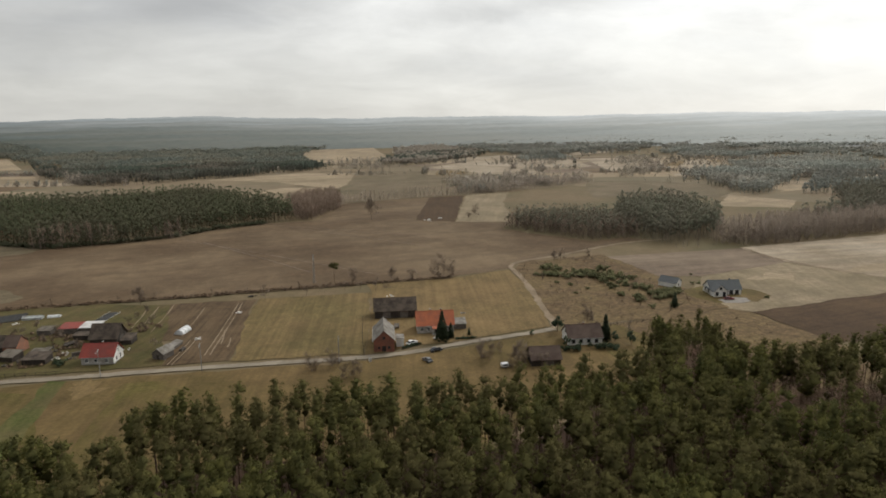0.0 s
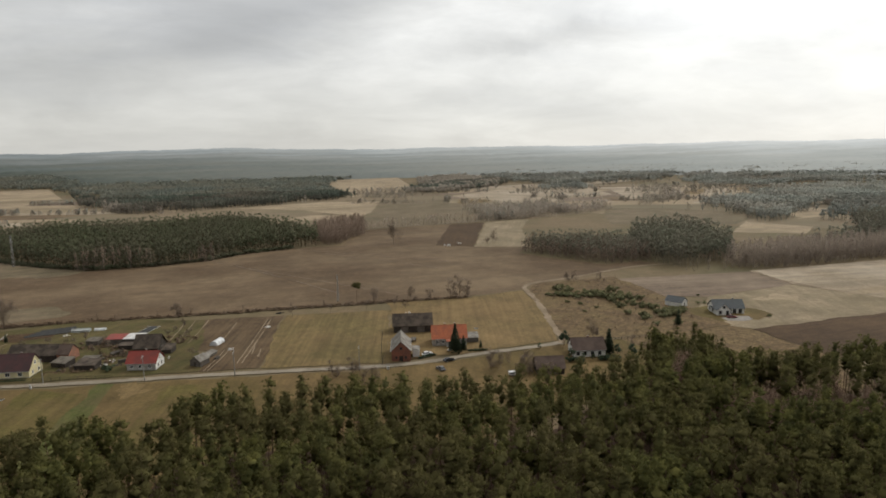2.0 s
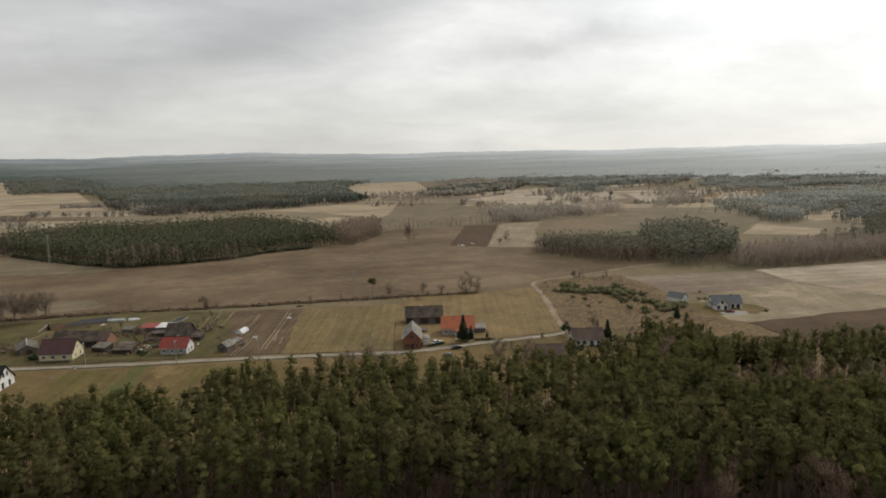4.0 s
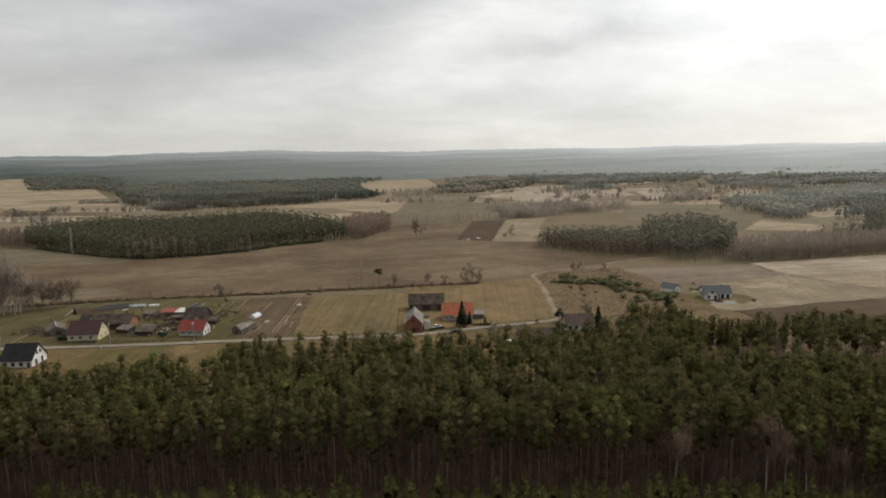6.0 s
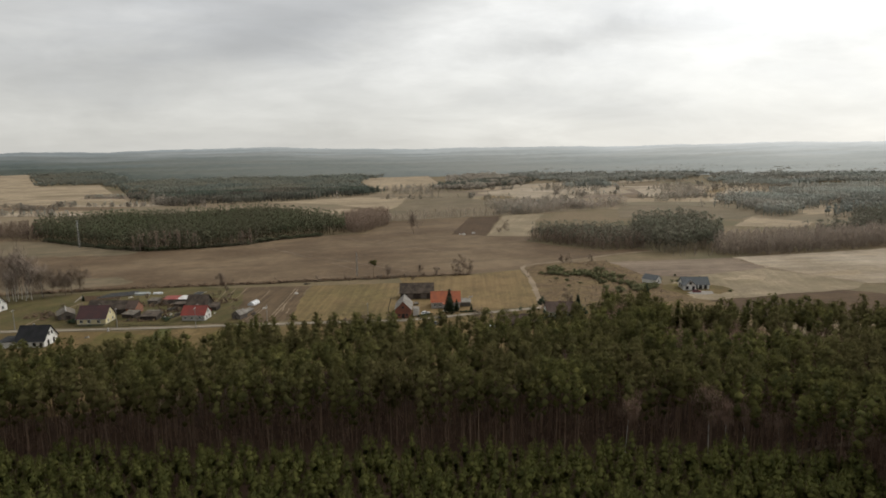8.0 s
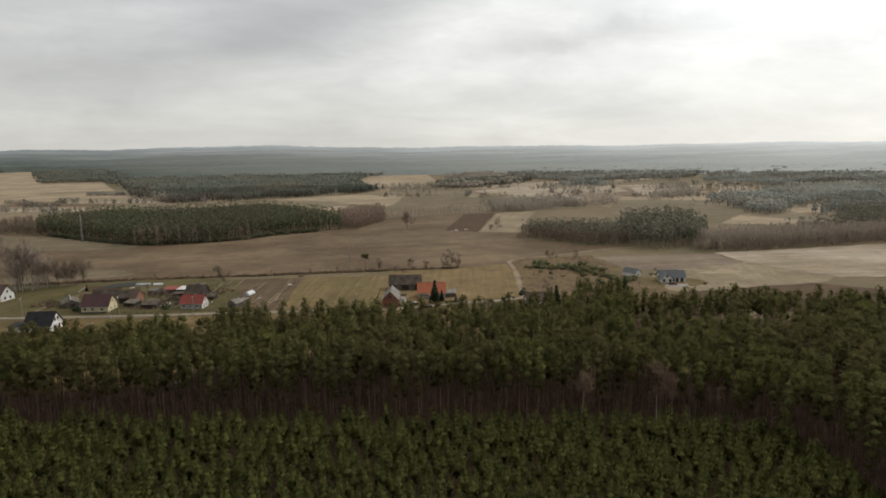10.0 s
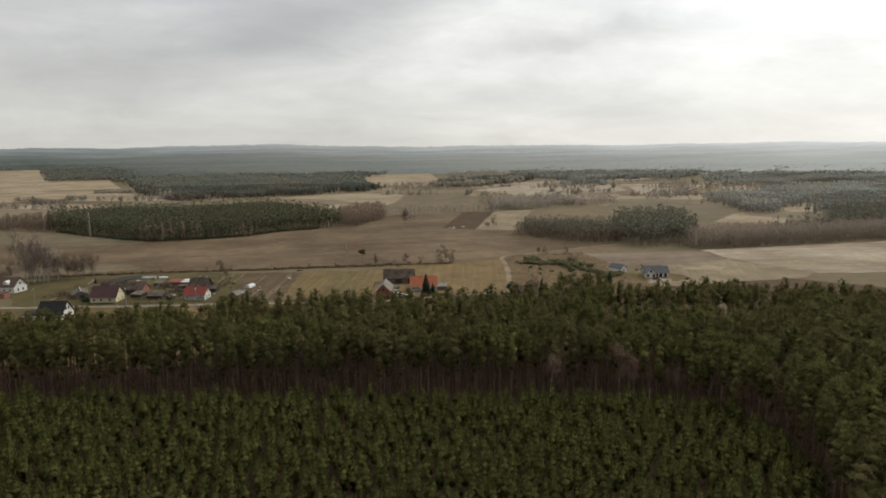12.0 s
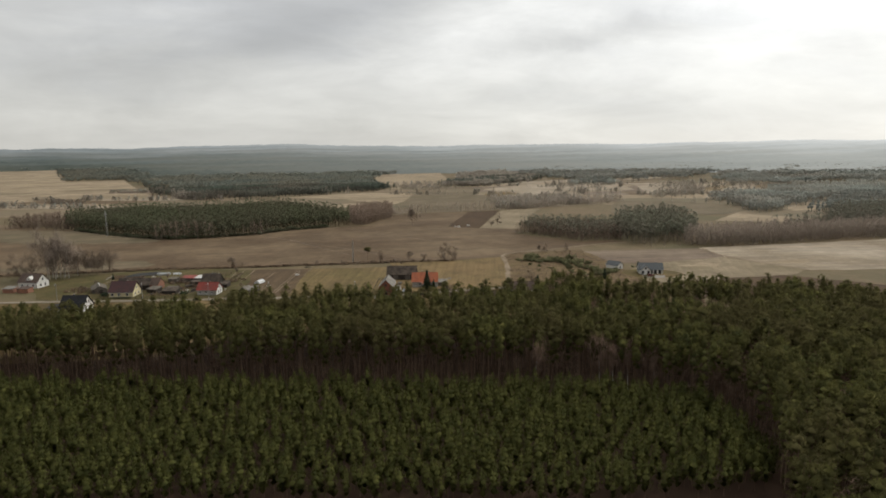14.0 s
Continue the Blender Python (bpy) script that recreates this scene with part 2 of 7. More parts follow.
M_ROAD = material("worn_asphalt", (0.225, 0.188, 0.140), (0.175, 0.146, 0.108), 0.6, 0.9, 8.0, (0.265, 0.225, 0.170), 0.10, 0.3)
M_TRACK = material("sandy_track", (0.21, 0.155, 0.098), (0.15, 0.112, 0.070), 0.5, 0.95, 3.0, (0.25, 0.19, 0.128), 0.1, 0.4)
M_PAVE = material("pale_gravel", (0.26, 0.235, 0.205), (0.20, 0.18, 0.16), 0.8, 0.9, 6.0, bump=0.3)
M_BARK = material("pine_bark", (0.125, 0.078, 0.052), (0.175, 0.122, 0.088), 0.6, 0.9, 10.0, island=0.35, spec=0.1)
M_NEEDLE = material("pine_needles", (0.062, 0.067, 0.027), (0.146, 0.138, 0.044), 0.28, 0.9, 6.0, (0.104, 0.091, 0.039), 0.04, 0.0, island=0.18, spec=0.03, leafy=0.42)
M_YOUNG = material("young_pine_needles", (0.056, 0.062, 0.021), (0.122, 0.121, 0.037), 0.45, 0.9, 6.0, bump=0.0, island=0.2, spec=0.03, leafy=0.25)
M_SPRUCE = material("spruce_needles", (0.036, 0.050, 0.030), (0.058, 0.072, 0.042), 0.8, 0.9, 6.0, bump=0.0, island=0.2, spec=0.04, leafy=0.2)
M_TWIG = material("bare_twigs", (0.175, 0.135, 0.104), (0.225, 0.180, 0.142), 0.3, 0.9, 6.0, bump=0.0, island=0.2, spec=0.04, leafy=0.4)
M_TWIG_RED = material("russet_twigs", (0.205, 0.134, 0.098), (0.250, 0.175, 0.132), 0.3, 0.9, 6.0, bump=0.0, island=0.2, spec=0.04, leafy=0.4)
M_UNDER = material("forest_undergrowth", (0.086, 0.056, 0.036), (0.076, 0.062, 0.036), 0.2, 0.9, 6.0, bump=0.0, island=0.2, spec=0.03, leafy=0.3)
M_BIRCH = material("birch_bark", (0.58, 0.55, 0.50), (0.40, 0.37, 0.33), 1.5, 0.8, 8.0)
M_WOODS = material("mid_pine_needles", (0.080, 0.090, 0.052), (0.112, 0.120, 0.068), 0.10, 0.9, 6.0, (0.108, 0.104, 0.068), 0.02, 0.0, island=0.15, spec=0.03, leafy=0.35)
# M_WOODS_E, M_WOODS_D, M_TWIG_D and M_TWIG_E have haze lifted into the base colour
M_WOODS_E = material("hazed_pine_needles", (0.225, 0.225, 0.172), (0.270, 0.264, 0.202), 0.05, 0.9, 6.0, (0.262, 0.238, 0.188), 0.02, 0.0, island=0.12, spec=0.04, leafy=0.5)
M_WOODS_D = material("half_hazed_pine_needles", (0.150, 0.156, 0.112), (0.190, 0.192, 0.138), 0.05, 0.9, 6.0, (0.180, 0.165, 0.125), 0.02, 0.0, island=0.15, spec=0.03, leafy=0.4)
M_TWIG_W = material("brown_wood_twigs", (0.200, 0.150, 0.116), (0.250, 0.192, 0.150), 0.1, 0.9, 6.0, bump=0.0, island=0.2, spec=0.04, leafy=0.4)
M_TWIG_D = material("hazed_wood_twigs", (0.262, 0.222, 0.178), (0.320, 0.272, 0.220), 0.1, 0.9, 6.0, bump=0.0, island=0.15, spec=0.04, leafy=0.4)
M_TWIG_E = material("hazed_twigs", (0.325, 0.268, 0.220), (0.385, 0.320, 0.264), 0.1, 0.9, 6.0, bump=0.0, island=0.15, spec=0.04, leafy=0.5)
# far woods: haze is put into these base colours, paler and greyer than foliage
M_FARPINE = material("hazed_far_pines", (0.098, 0.116, 0.096), (0.132, 0.148, 0.118), 0.06, 0.95, 1.0, (0.170, 0.152, 0.122), 0.007, 0.0, spec=0.03, leafy=0.45, island=0.12)
M_FARPINE2 = material("haze_greyed_canopy", (0.175, 0.198, 0.172), (0.215, 0.232, 0.196), 0.06, 0.95, 1.0, (0.245, 0.232, 0.182), 0.006, 0.0, spec=0.03, leafy=0.45, island=0.08)
M_FARPINE_E = material("haze_paled_canopy", (0.315, 0.332, 0.298), (0.360, 0.372, 0.330), 0.05, 0.95, 1.0, (0.375, 0.352, 0.300), 0.006, 0.0, spec=0.03, leafy=0.5, island=0.08)
M_FARTWIG = material("haze_paled_bare_woods", (0.330, 0.286, 0.240), (0.385, 0.336, 0.284), 0.05, 0.95, 1.0, (0.345, 0.312, 0.256), 0.006, 0.0, spec=0.03, leafy=0.5, island=0.10)


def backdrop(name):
    """The most distant woods: dark near by, with haze painted in as glow, paler with distance and towards the sun's
    side.
    """
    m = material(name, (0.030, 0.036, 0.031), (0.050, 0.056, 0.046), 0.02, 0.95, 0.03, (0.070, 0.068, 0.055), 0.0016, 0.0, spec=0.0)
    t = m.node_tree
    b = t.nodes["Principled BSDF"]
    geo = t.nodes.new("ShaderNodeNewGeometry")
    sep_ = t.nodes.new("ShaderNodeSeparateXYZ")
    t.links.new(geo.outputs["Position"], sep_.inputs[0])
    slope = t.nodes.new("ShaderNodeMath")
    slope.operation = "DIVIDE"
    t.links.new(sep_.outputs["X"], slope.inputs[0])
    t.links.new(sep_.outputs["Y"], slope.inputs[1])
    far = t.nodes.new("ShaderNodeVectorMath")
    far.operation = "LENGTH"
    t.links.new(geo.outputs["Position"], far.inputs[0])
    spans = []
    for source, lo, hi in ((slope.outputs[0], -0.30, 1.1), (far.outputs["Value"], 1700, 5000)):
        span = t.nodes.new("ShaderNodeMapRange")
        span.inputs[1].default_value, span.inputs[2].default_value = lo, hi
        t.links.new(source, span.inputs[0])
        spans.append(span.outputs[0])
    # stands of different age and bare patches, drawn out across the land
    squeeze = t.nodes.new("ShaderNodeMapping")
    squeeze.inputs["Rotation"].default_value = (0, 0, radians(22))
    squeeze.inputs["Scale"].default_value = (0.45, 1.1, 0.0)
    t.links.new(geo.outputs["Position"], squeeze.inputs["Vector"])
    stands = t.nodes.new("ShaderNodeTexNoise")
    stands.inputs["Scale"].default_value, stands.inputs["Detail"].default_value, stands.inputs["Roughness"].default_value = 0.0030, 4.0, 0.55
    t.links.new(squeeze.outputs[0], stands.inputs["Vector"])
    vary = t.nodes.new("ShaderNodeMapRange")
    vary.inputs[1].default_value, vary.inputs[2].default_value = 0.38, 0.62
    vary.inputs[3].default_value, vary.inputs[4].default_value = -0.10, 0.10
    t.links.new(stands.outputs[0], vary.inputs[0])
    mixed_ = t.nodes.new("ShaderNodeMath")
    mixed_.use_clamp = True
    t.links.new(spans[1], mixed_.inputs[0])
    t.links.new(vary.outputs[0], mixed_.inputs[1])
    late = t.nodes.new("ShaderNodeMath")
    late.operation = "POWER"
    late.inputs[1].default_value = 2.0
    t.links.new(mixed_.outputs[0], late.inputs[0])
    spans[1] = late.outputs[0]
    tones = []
    # haze as glow colours, west and east: near by first, then far off
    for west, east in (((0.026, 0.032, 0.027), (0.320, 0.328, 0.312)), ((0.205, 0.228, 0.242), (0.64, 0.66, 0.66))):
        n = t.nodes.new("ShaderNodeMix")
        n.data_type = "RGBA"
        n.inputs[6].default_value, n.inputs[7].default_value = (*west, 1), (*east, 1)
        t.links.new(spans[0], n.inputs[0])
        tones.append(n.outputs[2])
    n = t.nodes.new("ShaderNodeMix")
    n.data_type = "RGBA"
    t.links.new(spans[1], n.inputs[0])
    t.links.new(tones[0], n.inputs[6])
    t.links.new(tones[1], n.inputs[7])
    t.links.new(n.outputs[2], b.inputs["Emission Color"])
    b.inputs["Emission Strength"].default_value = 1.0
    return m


M_DISTANT = backdrop("hazed_distant_canopy")


M_TWIG_PALE = material("pale_birch_twigs", (0.255, 0.205, 0.165), (0.310, 0.256, 0.210), 0.3, 0.9, 6.0, bump=0.0, island=0.2, spec=0.04, leafy=0.25)
# the sandy track at about half tone: the pines' shade put into the colour
M_RIDE = material("shade_toned_ride_sand", (0.115, 0.082, 0.054), (0.085, 0.058, 0.038), 0.5, 0.95, 3.0, (0.14, 0.104, 0.07), 0.1, 0.4)


# ---- mesh helpers ----
def part(name, bm, mat, parent=None, label=""):
    me = bpy.data.meshes.new(name)
    bm.normal_update()
    bm.to_mesh(me)
    bm.free()
    me.materials.append(mat)
    ob = new(name, me)
    if parent:
        ob.parent = parent
    if label:
        ob["label"] = label
    return ob


def empty(name, m, label, category, group="", kind=""):
    e = new(name)
    e.empty_display_size = 0.5
    e.matrix_basis = m
    return tagged(e, label, category, group, kind)


def box(bm, x0, x1, y0, y1, z0, z1, bevel=0.0):
    made = bmesh.ops.create_cube(bm, size=1.0)["verts"]
    bmesh.ops.scale(bm, vec=(x1 - x0, y1 - y0, z1 - z0), verts=made)
    bmesh.ops.translate(bm, vec=((x0 + x1) / 2, (y0 + y1) / 2, (z0 + z1) / 2), verts=made)
    if bevel:
        edges = list({e for v in made for e in v.link_edges})
        bmesh.ops.bevel(bm, geom=edges, offset=bevel, segments=1, affect="EDGES")
    return made


def solid(bm, ring, other):
    """A closed solid between two matching rings of points."""
    a, b = [bm.verts.new(p) for p in ring], [bm.verts.new(p) for p in other]
    n = len(a)
    bm.faces.new(a[::-1])
    bm.faces.new(b)
    for i in range(n):
        bm.faces.new((a[i], a[(i + 1) % n], b[(i + 1) % n], b[i]))


def tube(bm, p, q, r0, r1, sides=6):
    p, q = Vector(p), Vector(q)
    turn = (q - p).to_track_quat("Z", "Y").to_matrix()
    rings = [[c + turn @ Vector((r * math.cos(2 * math.pi * i / sides), r * math.sin(2 * math.pi * i / sides), 0)) for i in range(sides)] for c, r in ((p, r0), (q, r1))]
    solid(bm, rings[0], rings[1])


def tri_mesh(name, v, f, mats, slots=None, normals=None):
    """One mesh from numpy arrays of points and triangles."""
    me = bpy.data.meshes.new(name)
    me.vertices.add(len(v))
    me.vertices.foreach_set("co", np.ascontiguousarray(v, np.float32).ravel())
    me.loops.add(3 * len(f))
    me.loops.foreach_set("vertex_index", np.ascontiguousarray(f, np.int32).ravel())
    me.polygons.add(len(f))
    me.polygons.foreach_set("loop_start", np.arange(0, 3 * len(f), 3, dtype=np.int32))
    for m in mats:
        me.materials.append(m)
    if slots is not None:
        me.polygons.foreach_set("material_index", np.ascontiguousarray(slots, np.int32))
    if normals is not None:
        soft_n = me.attributes.new("custom_normal", "FLOAT_VECTOR", "POINT")
        soft_n.data.foreach_set("vector", np.ascontiguousarray(normals, np.float32).ravel())
    me.update(calc_edges=True)
    return me


def relief(x, y):
    """Height of the land: level fields, rising far off to a long wooded ridge, higher towards the east; the rise is
    shaped to fit the camera's skyline.
    """
    d = np.hypot(x, y)
    far = np.clip((d - 1500) / 3000, 0, 1.3) ** 1.5
    turn = np.arctan2(x, np.maximum(y, 1.0))
    top = 84 + 4 * np.clip((turn + 0.1) / 0.5, 0, 1) + 19 * np.exp(-((turn + 0.02) / 0.19) ** 2) + 3 * np.sin(turn * 17 + 1.0) + 2 * np.sin(turn * 41)
    return far * top


def smooth_line(points, step):
    """Points along a line of corners, with its bends rounded, about step metres apart."""
    p = np.array(points, float)
    for _ in range(3):
        q = np.empty((2 * len(p) - 2, 2))
        q[0::2], q[1::2] = 0.75 * p[:-1] + 0.25 * p[1:], 0.25 * p[:-1] + 0.75 * p[1:]
        p = np.vstack([p[:1], q, p[-1:]])
    d = np.r_[0, np.cumsum(np.hypot(*np.diff(p, axis=0).T))]
    s = np.linspace(0, d[-1], max(2, int(d[-1] / step)))
    return np.stack([np.interp(s, d, p[:, 0]), np.interp(s, d, p[:, 1])], 1)


def ribbon(name, points, width, mat, z, label, category, wobble=0.15):
    p = smooth_line(points, 2.5)
    z = 0.034 + 0.0042 * len(LAYERS)
    LAYERS.append(name)
    rng = np.random.default_rng(len(points) + 7)
    t = np.gradient(p, axis=0)
    t /= np.hypot(*t.T)[:, None]
    side = np.stack([-t[:, 1], t[:, 0]], 1)
    w = width / 2 + rng.normal(0, wobble, (len(p), 2))
    a, b = p + side * w[:, :1], p - side * w[:, 1:]
    bm = bmesh.new()
    va = [bm.verts.new((*q, z)) for q in a]
    vb = [bm.verts.new((*q, z)) for q in b]
    for i in range(len(p) - 1):
        bm.faces.new((vb[i], vb[i + 1], va[i + 1], va[i]))
    return tagged(part(name, bm, mat), label, category, kind="structure")


LAYERS = []


def patch(name, corners, mat, z, label, category="field", jitter=0.6, step=6.0, level=None):
    """A piece of land with slightly uneven borders."""
    rng = np.random.default_rng(int(abs(corners[0][0] * 7 + corners[0][1])) + 3)
    ring = []
    for (x0, y0), (x1, y1) in zip(corners, corners[1:] + corners[:1]):
        n = max(1, int(math.hypot(x1 - x0, y1 - y0) / step))
        for i in range(n):
            j = rng.normal(0, jitter, 2) if i else (0, 0)
            ring.append((x0 + (x1 - x0) * i / n + j[0], y0 + (y1 - y0) * i / n + j[1]))
    z = 0.03 + 0.0042 * (len(LAYERS) if level is None else level)
    if level is None:
        LAYERS.append(name)
    bm = bmesh.new()
    f = bm.faces.new([bm.verts.new((x, y, z + float(relief(np.array(x), np.array(y))))) for x, y in ring])
    f.normal_update()
    if f.normal.z < 0:
        f.normal_flip()
    if max(math.hypot(x, y) for x, y in ring) > 1450:
        for v in bm.verts:
            v.co.z = 0
        bmesh.ops.triangulate(bm, faces=[f])
        for axis in (0, 1):
            span = [v.co[axis] for v in bm.verts]
            for k in range(int(min(span) // 70), int(max(span) // 70) + 1):
                at = Vector((k * 70 * (axis == 0), k * 70 * (axis == 1), 0))
                bmesh.ops.bisect_plane(bm, geom=[*bm.verts, *bm.edges, *bm.faces], plane_co=at, plane_no=(axis == 0, axis == 1, 0))
        for v in bm.verts:
            v.co.z = z + 1.5 * min(1.0, max(0.0, math.hypot(v.co.x, v.co.y) / 400 - 3.5)) + float(relief(np.array(v.co.x), np.array(v.co.y)))
    bmesh.ops.triangulate(bm, faces=bm.faces)
    return tagged(part(name, bm, mat), label, category, kind="structure")


def inside(x, y, corners):
    hit = np.zeros(np.shape(x), bool)
    for (x0, y0), (x1, y1) in zip(corners, corners[1:] + corners[:1]):
        cross = (y0 > y) != (y1 > y)
        hit ^= cross & (x < (x1 - x0) * (y - y0) / (y1 - y0 + 1e-12) + x0)
    return hit


def scatter(corners, gap, seed, loose=0.42):
    """Places on a loosened grid within a piece of land."""
    rng = np.random.default_rng(seed)
    c = np.array(corners)
    xs, ys = np.arange(c[:, 0].min(), c[:, 0].max(), gap), np.arange(c[:, 1].min(), c[:, 1].max(), gap)
    x, y = np.meshgrid(xs, ys)
    x = x + rng.uniform(-loose, loose, x.shape) * gap
    y = y + rng.uniform(-loose, loose, y.shape) * gap
    keep = inside(x, y, corners)
    return np.stack([x[keep], y[keep]], 1)


# ---- trees, as arrays of points and triangles ----
def unit(v):
    return v / (np.linalg.norm(v, axis=1)[:, None] + 1e-9)


def tufts(centres, radii, count, size, rng, flat=0.6, up=0.35, slim=0.5, axis=(0, 0), sky=0.35, core=None, own=0.30):
    """Loose sprays of needles or leaves: small triangles round each centre, shaded softly as one clump."""
    n = len(centres) * count
    c = np.repeat(centres, count, 0)
    d = unit(rng.normal(size=(n, 3)))
    r = np.repeat(radii, count)[:, None] * rng.uniform(0.45, 1.0, (n, 1))
    mid_ = c + d * r * (1, 1, flat)
    a = unit(rng.normal(size=(n, 3)) + d * 0.8)
    b = unit(np.cross(a, rng.normal(size=(n, 3))))
    s = size * rng.uniform(0.6, 1.4, (n, 1))
    a[:, 2] += up
    v = np.stack([mid_ - a * s * 0.6 - b * s * slim, mid_ - a * s * 0.6 + b * s * slim, mid_ + a * s], 1)
    out = c - np.array([axis[0], axis[1], 0.0])
    out[:, 2] = 0
    nm = unit(0.75 * d + 0.55 * unit(out) + (0, 0, sky))
    if core:
        nm = unit(own * d + (1.2 - own) * unit((c - np.array(core[:3])) / (core[3], core[3], core[4])) + (0, 0, sky * 0.6))
    turn = (np.cross(v[:, 1] - v[:, 0], v[:, 2] - v[:, 0]) * nm).sum(1) < 0
    v[turn] = v[turn][:, ::-1]
    return v.reshape(-1, 3), np.arange(3 * n).reshape(-1, 3), np.repeat(nm, 3, 0)


# an octahedron: six corners and eight faces turned outwards
LUMP = (np.array([(1, 0, 0), (-1, 0, 0), (0, 1, 0), (0, -1, 0), (0, 0, 1), (0, 0, -1)], float),
        np.array([t if k else t[::-1] for i, j, m in itertools.product((0, 1), (2, 3), (4, 5)) for t, k in (((i, j, m), (i + j + m) % 2 == 0),)]))


def lumps(centres, radii, rng, flat=0.7, sky=0.35, core=(0, 0, 0, 1, 1), own=0.5):
    """The dense hearts of a crown's sprays: uneven rounded masses that let no light through."""
    n = len(centres)
    d = np.broadcast_to(LUMP[0], (n, 6, 3))
    v = centres[:, None] + d * (1, 1, flat) * (radii[:, None] * rng.uniform(0.9, 1.35, (n, 6)))[..., None]
    out = np.repeat(unit((centres - np.array(core[:3])) / (core[3], core[3], core[4])), 6, 0)
    nm = unit(own * d.reshape(-1, 3) + (1.2 - own) * out + (0, 0, sky * 0.6))
    f = (LUMP[1][None] + 6 * np.arange(n)[:, None, None]).reshape(-1, 3)
    return v.reshape(-1, 3), f, nm


def rod(p, q, r0, r1, sides=4):
    """A tapered stick as points, triangles and normals."""
    p, q = np.array(p, float), np.array(q, float)
    w = (q - p) / (np.linalg.norm(q - p) + 1e-9)
    u = np.cross(w, (0.3, 0.9, 0.1))
    u /= np.linalg.norm(u)
    k = np.cross(w, u)
    a = np.linspace(0, 2 * np.pi, sides, endpoint=False)[:, None]
    ring = np.cos(a) * u + np.sin(a) * k
    v = np.vstack([p + ring * r0, q + ring * r1])
    f = []
    for i in range(sides):
        j = (i + 1) % sides
        f += [(i, j, sides + j), (i, sides + j, sides + i)]
    return v, np.array(f), np.vstack([ring, ring])


def join(pieces):
    vs, fs, ns, n = [], [], [], 0
    for v, f, m in pieces:
        vs.append(v)
        fs.append(f + n)
        ns.append(m)
        n += len(v)
    return np.vstack(vs), np.vstack(fs), np.vstack(ns)


def pine(seed, sprays=34, per=13, height=20.0, base=0.52, spread=2.1, size=0.275):
    """A forest pine: a bare bole under a rounded cone of needles with a dense heart. Returns trunk and crown."""
    rng = np.random.default_rng(seed)
    lean = rng.normal(0, 0.35, 2)
    top = np.array([lean[0], lean[1], height * 0.97])
    mid_ = np.array([lean[0] * 0.3, lean[1] * 0.3, height * 0.5])
    sticks = [rod((0, 0, -0.3), mid_, 0.16, 0.11, 5), rod(mid_, top, 0.11, 0.03, 4)]
    blunt, low = rng.uniform(0.85, 1.2), rng.uniform(0.45, 0.75)

    def wide(t):
        return spread * np.interp(t, (0, 0.2, 0.48, 0.76, 0.91, 1), (low, 0.92, 1.0, 0.92, 0.70 * blunt, 0.34))

    def at(t, r, g):
        z = height * (base + (1 - base) * t)
        return np.stack([r * np.cos(g) + lean[0] * z / height, r * np.sin(g) + lean[1] * z / height, z], -1)

    # the heart: rounded masses up the stem, each a little off it
    th = np.array([0.10, 0.26, 0.42, 0.58, 0.74, 0.88]) + rng.uniform(-0.06, 0.06, 6)
    heart = at(th, 0.42 * wide(th) * rng.uniform(0, 1, 6), rng.uniform(0, 6.3, 6))
    # the sprays: on the crown's skin, in loose tiers
    t = np.clip(np.linspace(0.0, 0.98, sprays) ** 0.75 + rng.normal(0, 0.02, sprays), 0, 0.98)
    bulge = rng.uniform(0.45, 1.08, sprays)
    g = rng.uniform(0, 6.3) + np.arange(sprays) * 2.4 + rng.normal(0, 0.3, sprays)
    c = np.vstack([at(t, wide(t) * bulge * 0.86, g), [top]])
    rad = np.r_[rng.uniform(0.40, 0.72, sprays) * (1.05 - 0.3 * t), 0.4]
    for i in range(0, sprays // 2, 4):
        sticks.append(rod((lean[0] * c[i, 2] / height, lean[1] * c[i, 2] / height, c[i, 2] - 0.6), c[i], 0.05, 0.02, 3))
    core = (lean[0] * 0.7, lean[1] * 0.7, height * (base + 0.30 * (1 - base)), spread, height * (1 - base) * 0.5)
    return join(sticks), join([lumps(heart, wide(th) * rng.uniform(0.36, 0.54, 6), rng, 0.95, 0.3, core, 0.6), tufts(c, rad * 1.15, per, size, rng, 0.62, 0.45, 0.34, lean, 0.45, core, 0.55)])


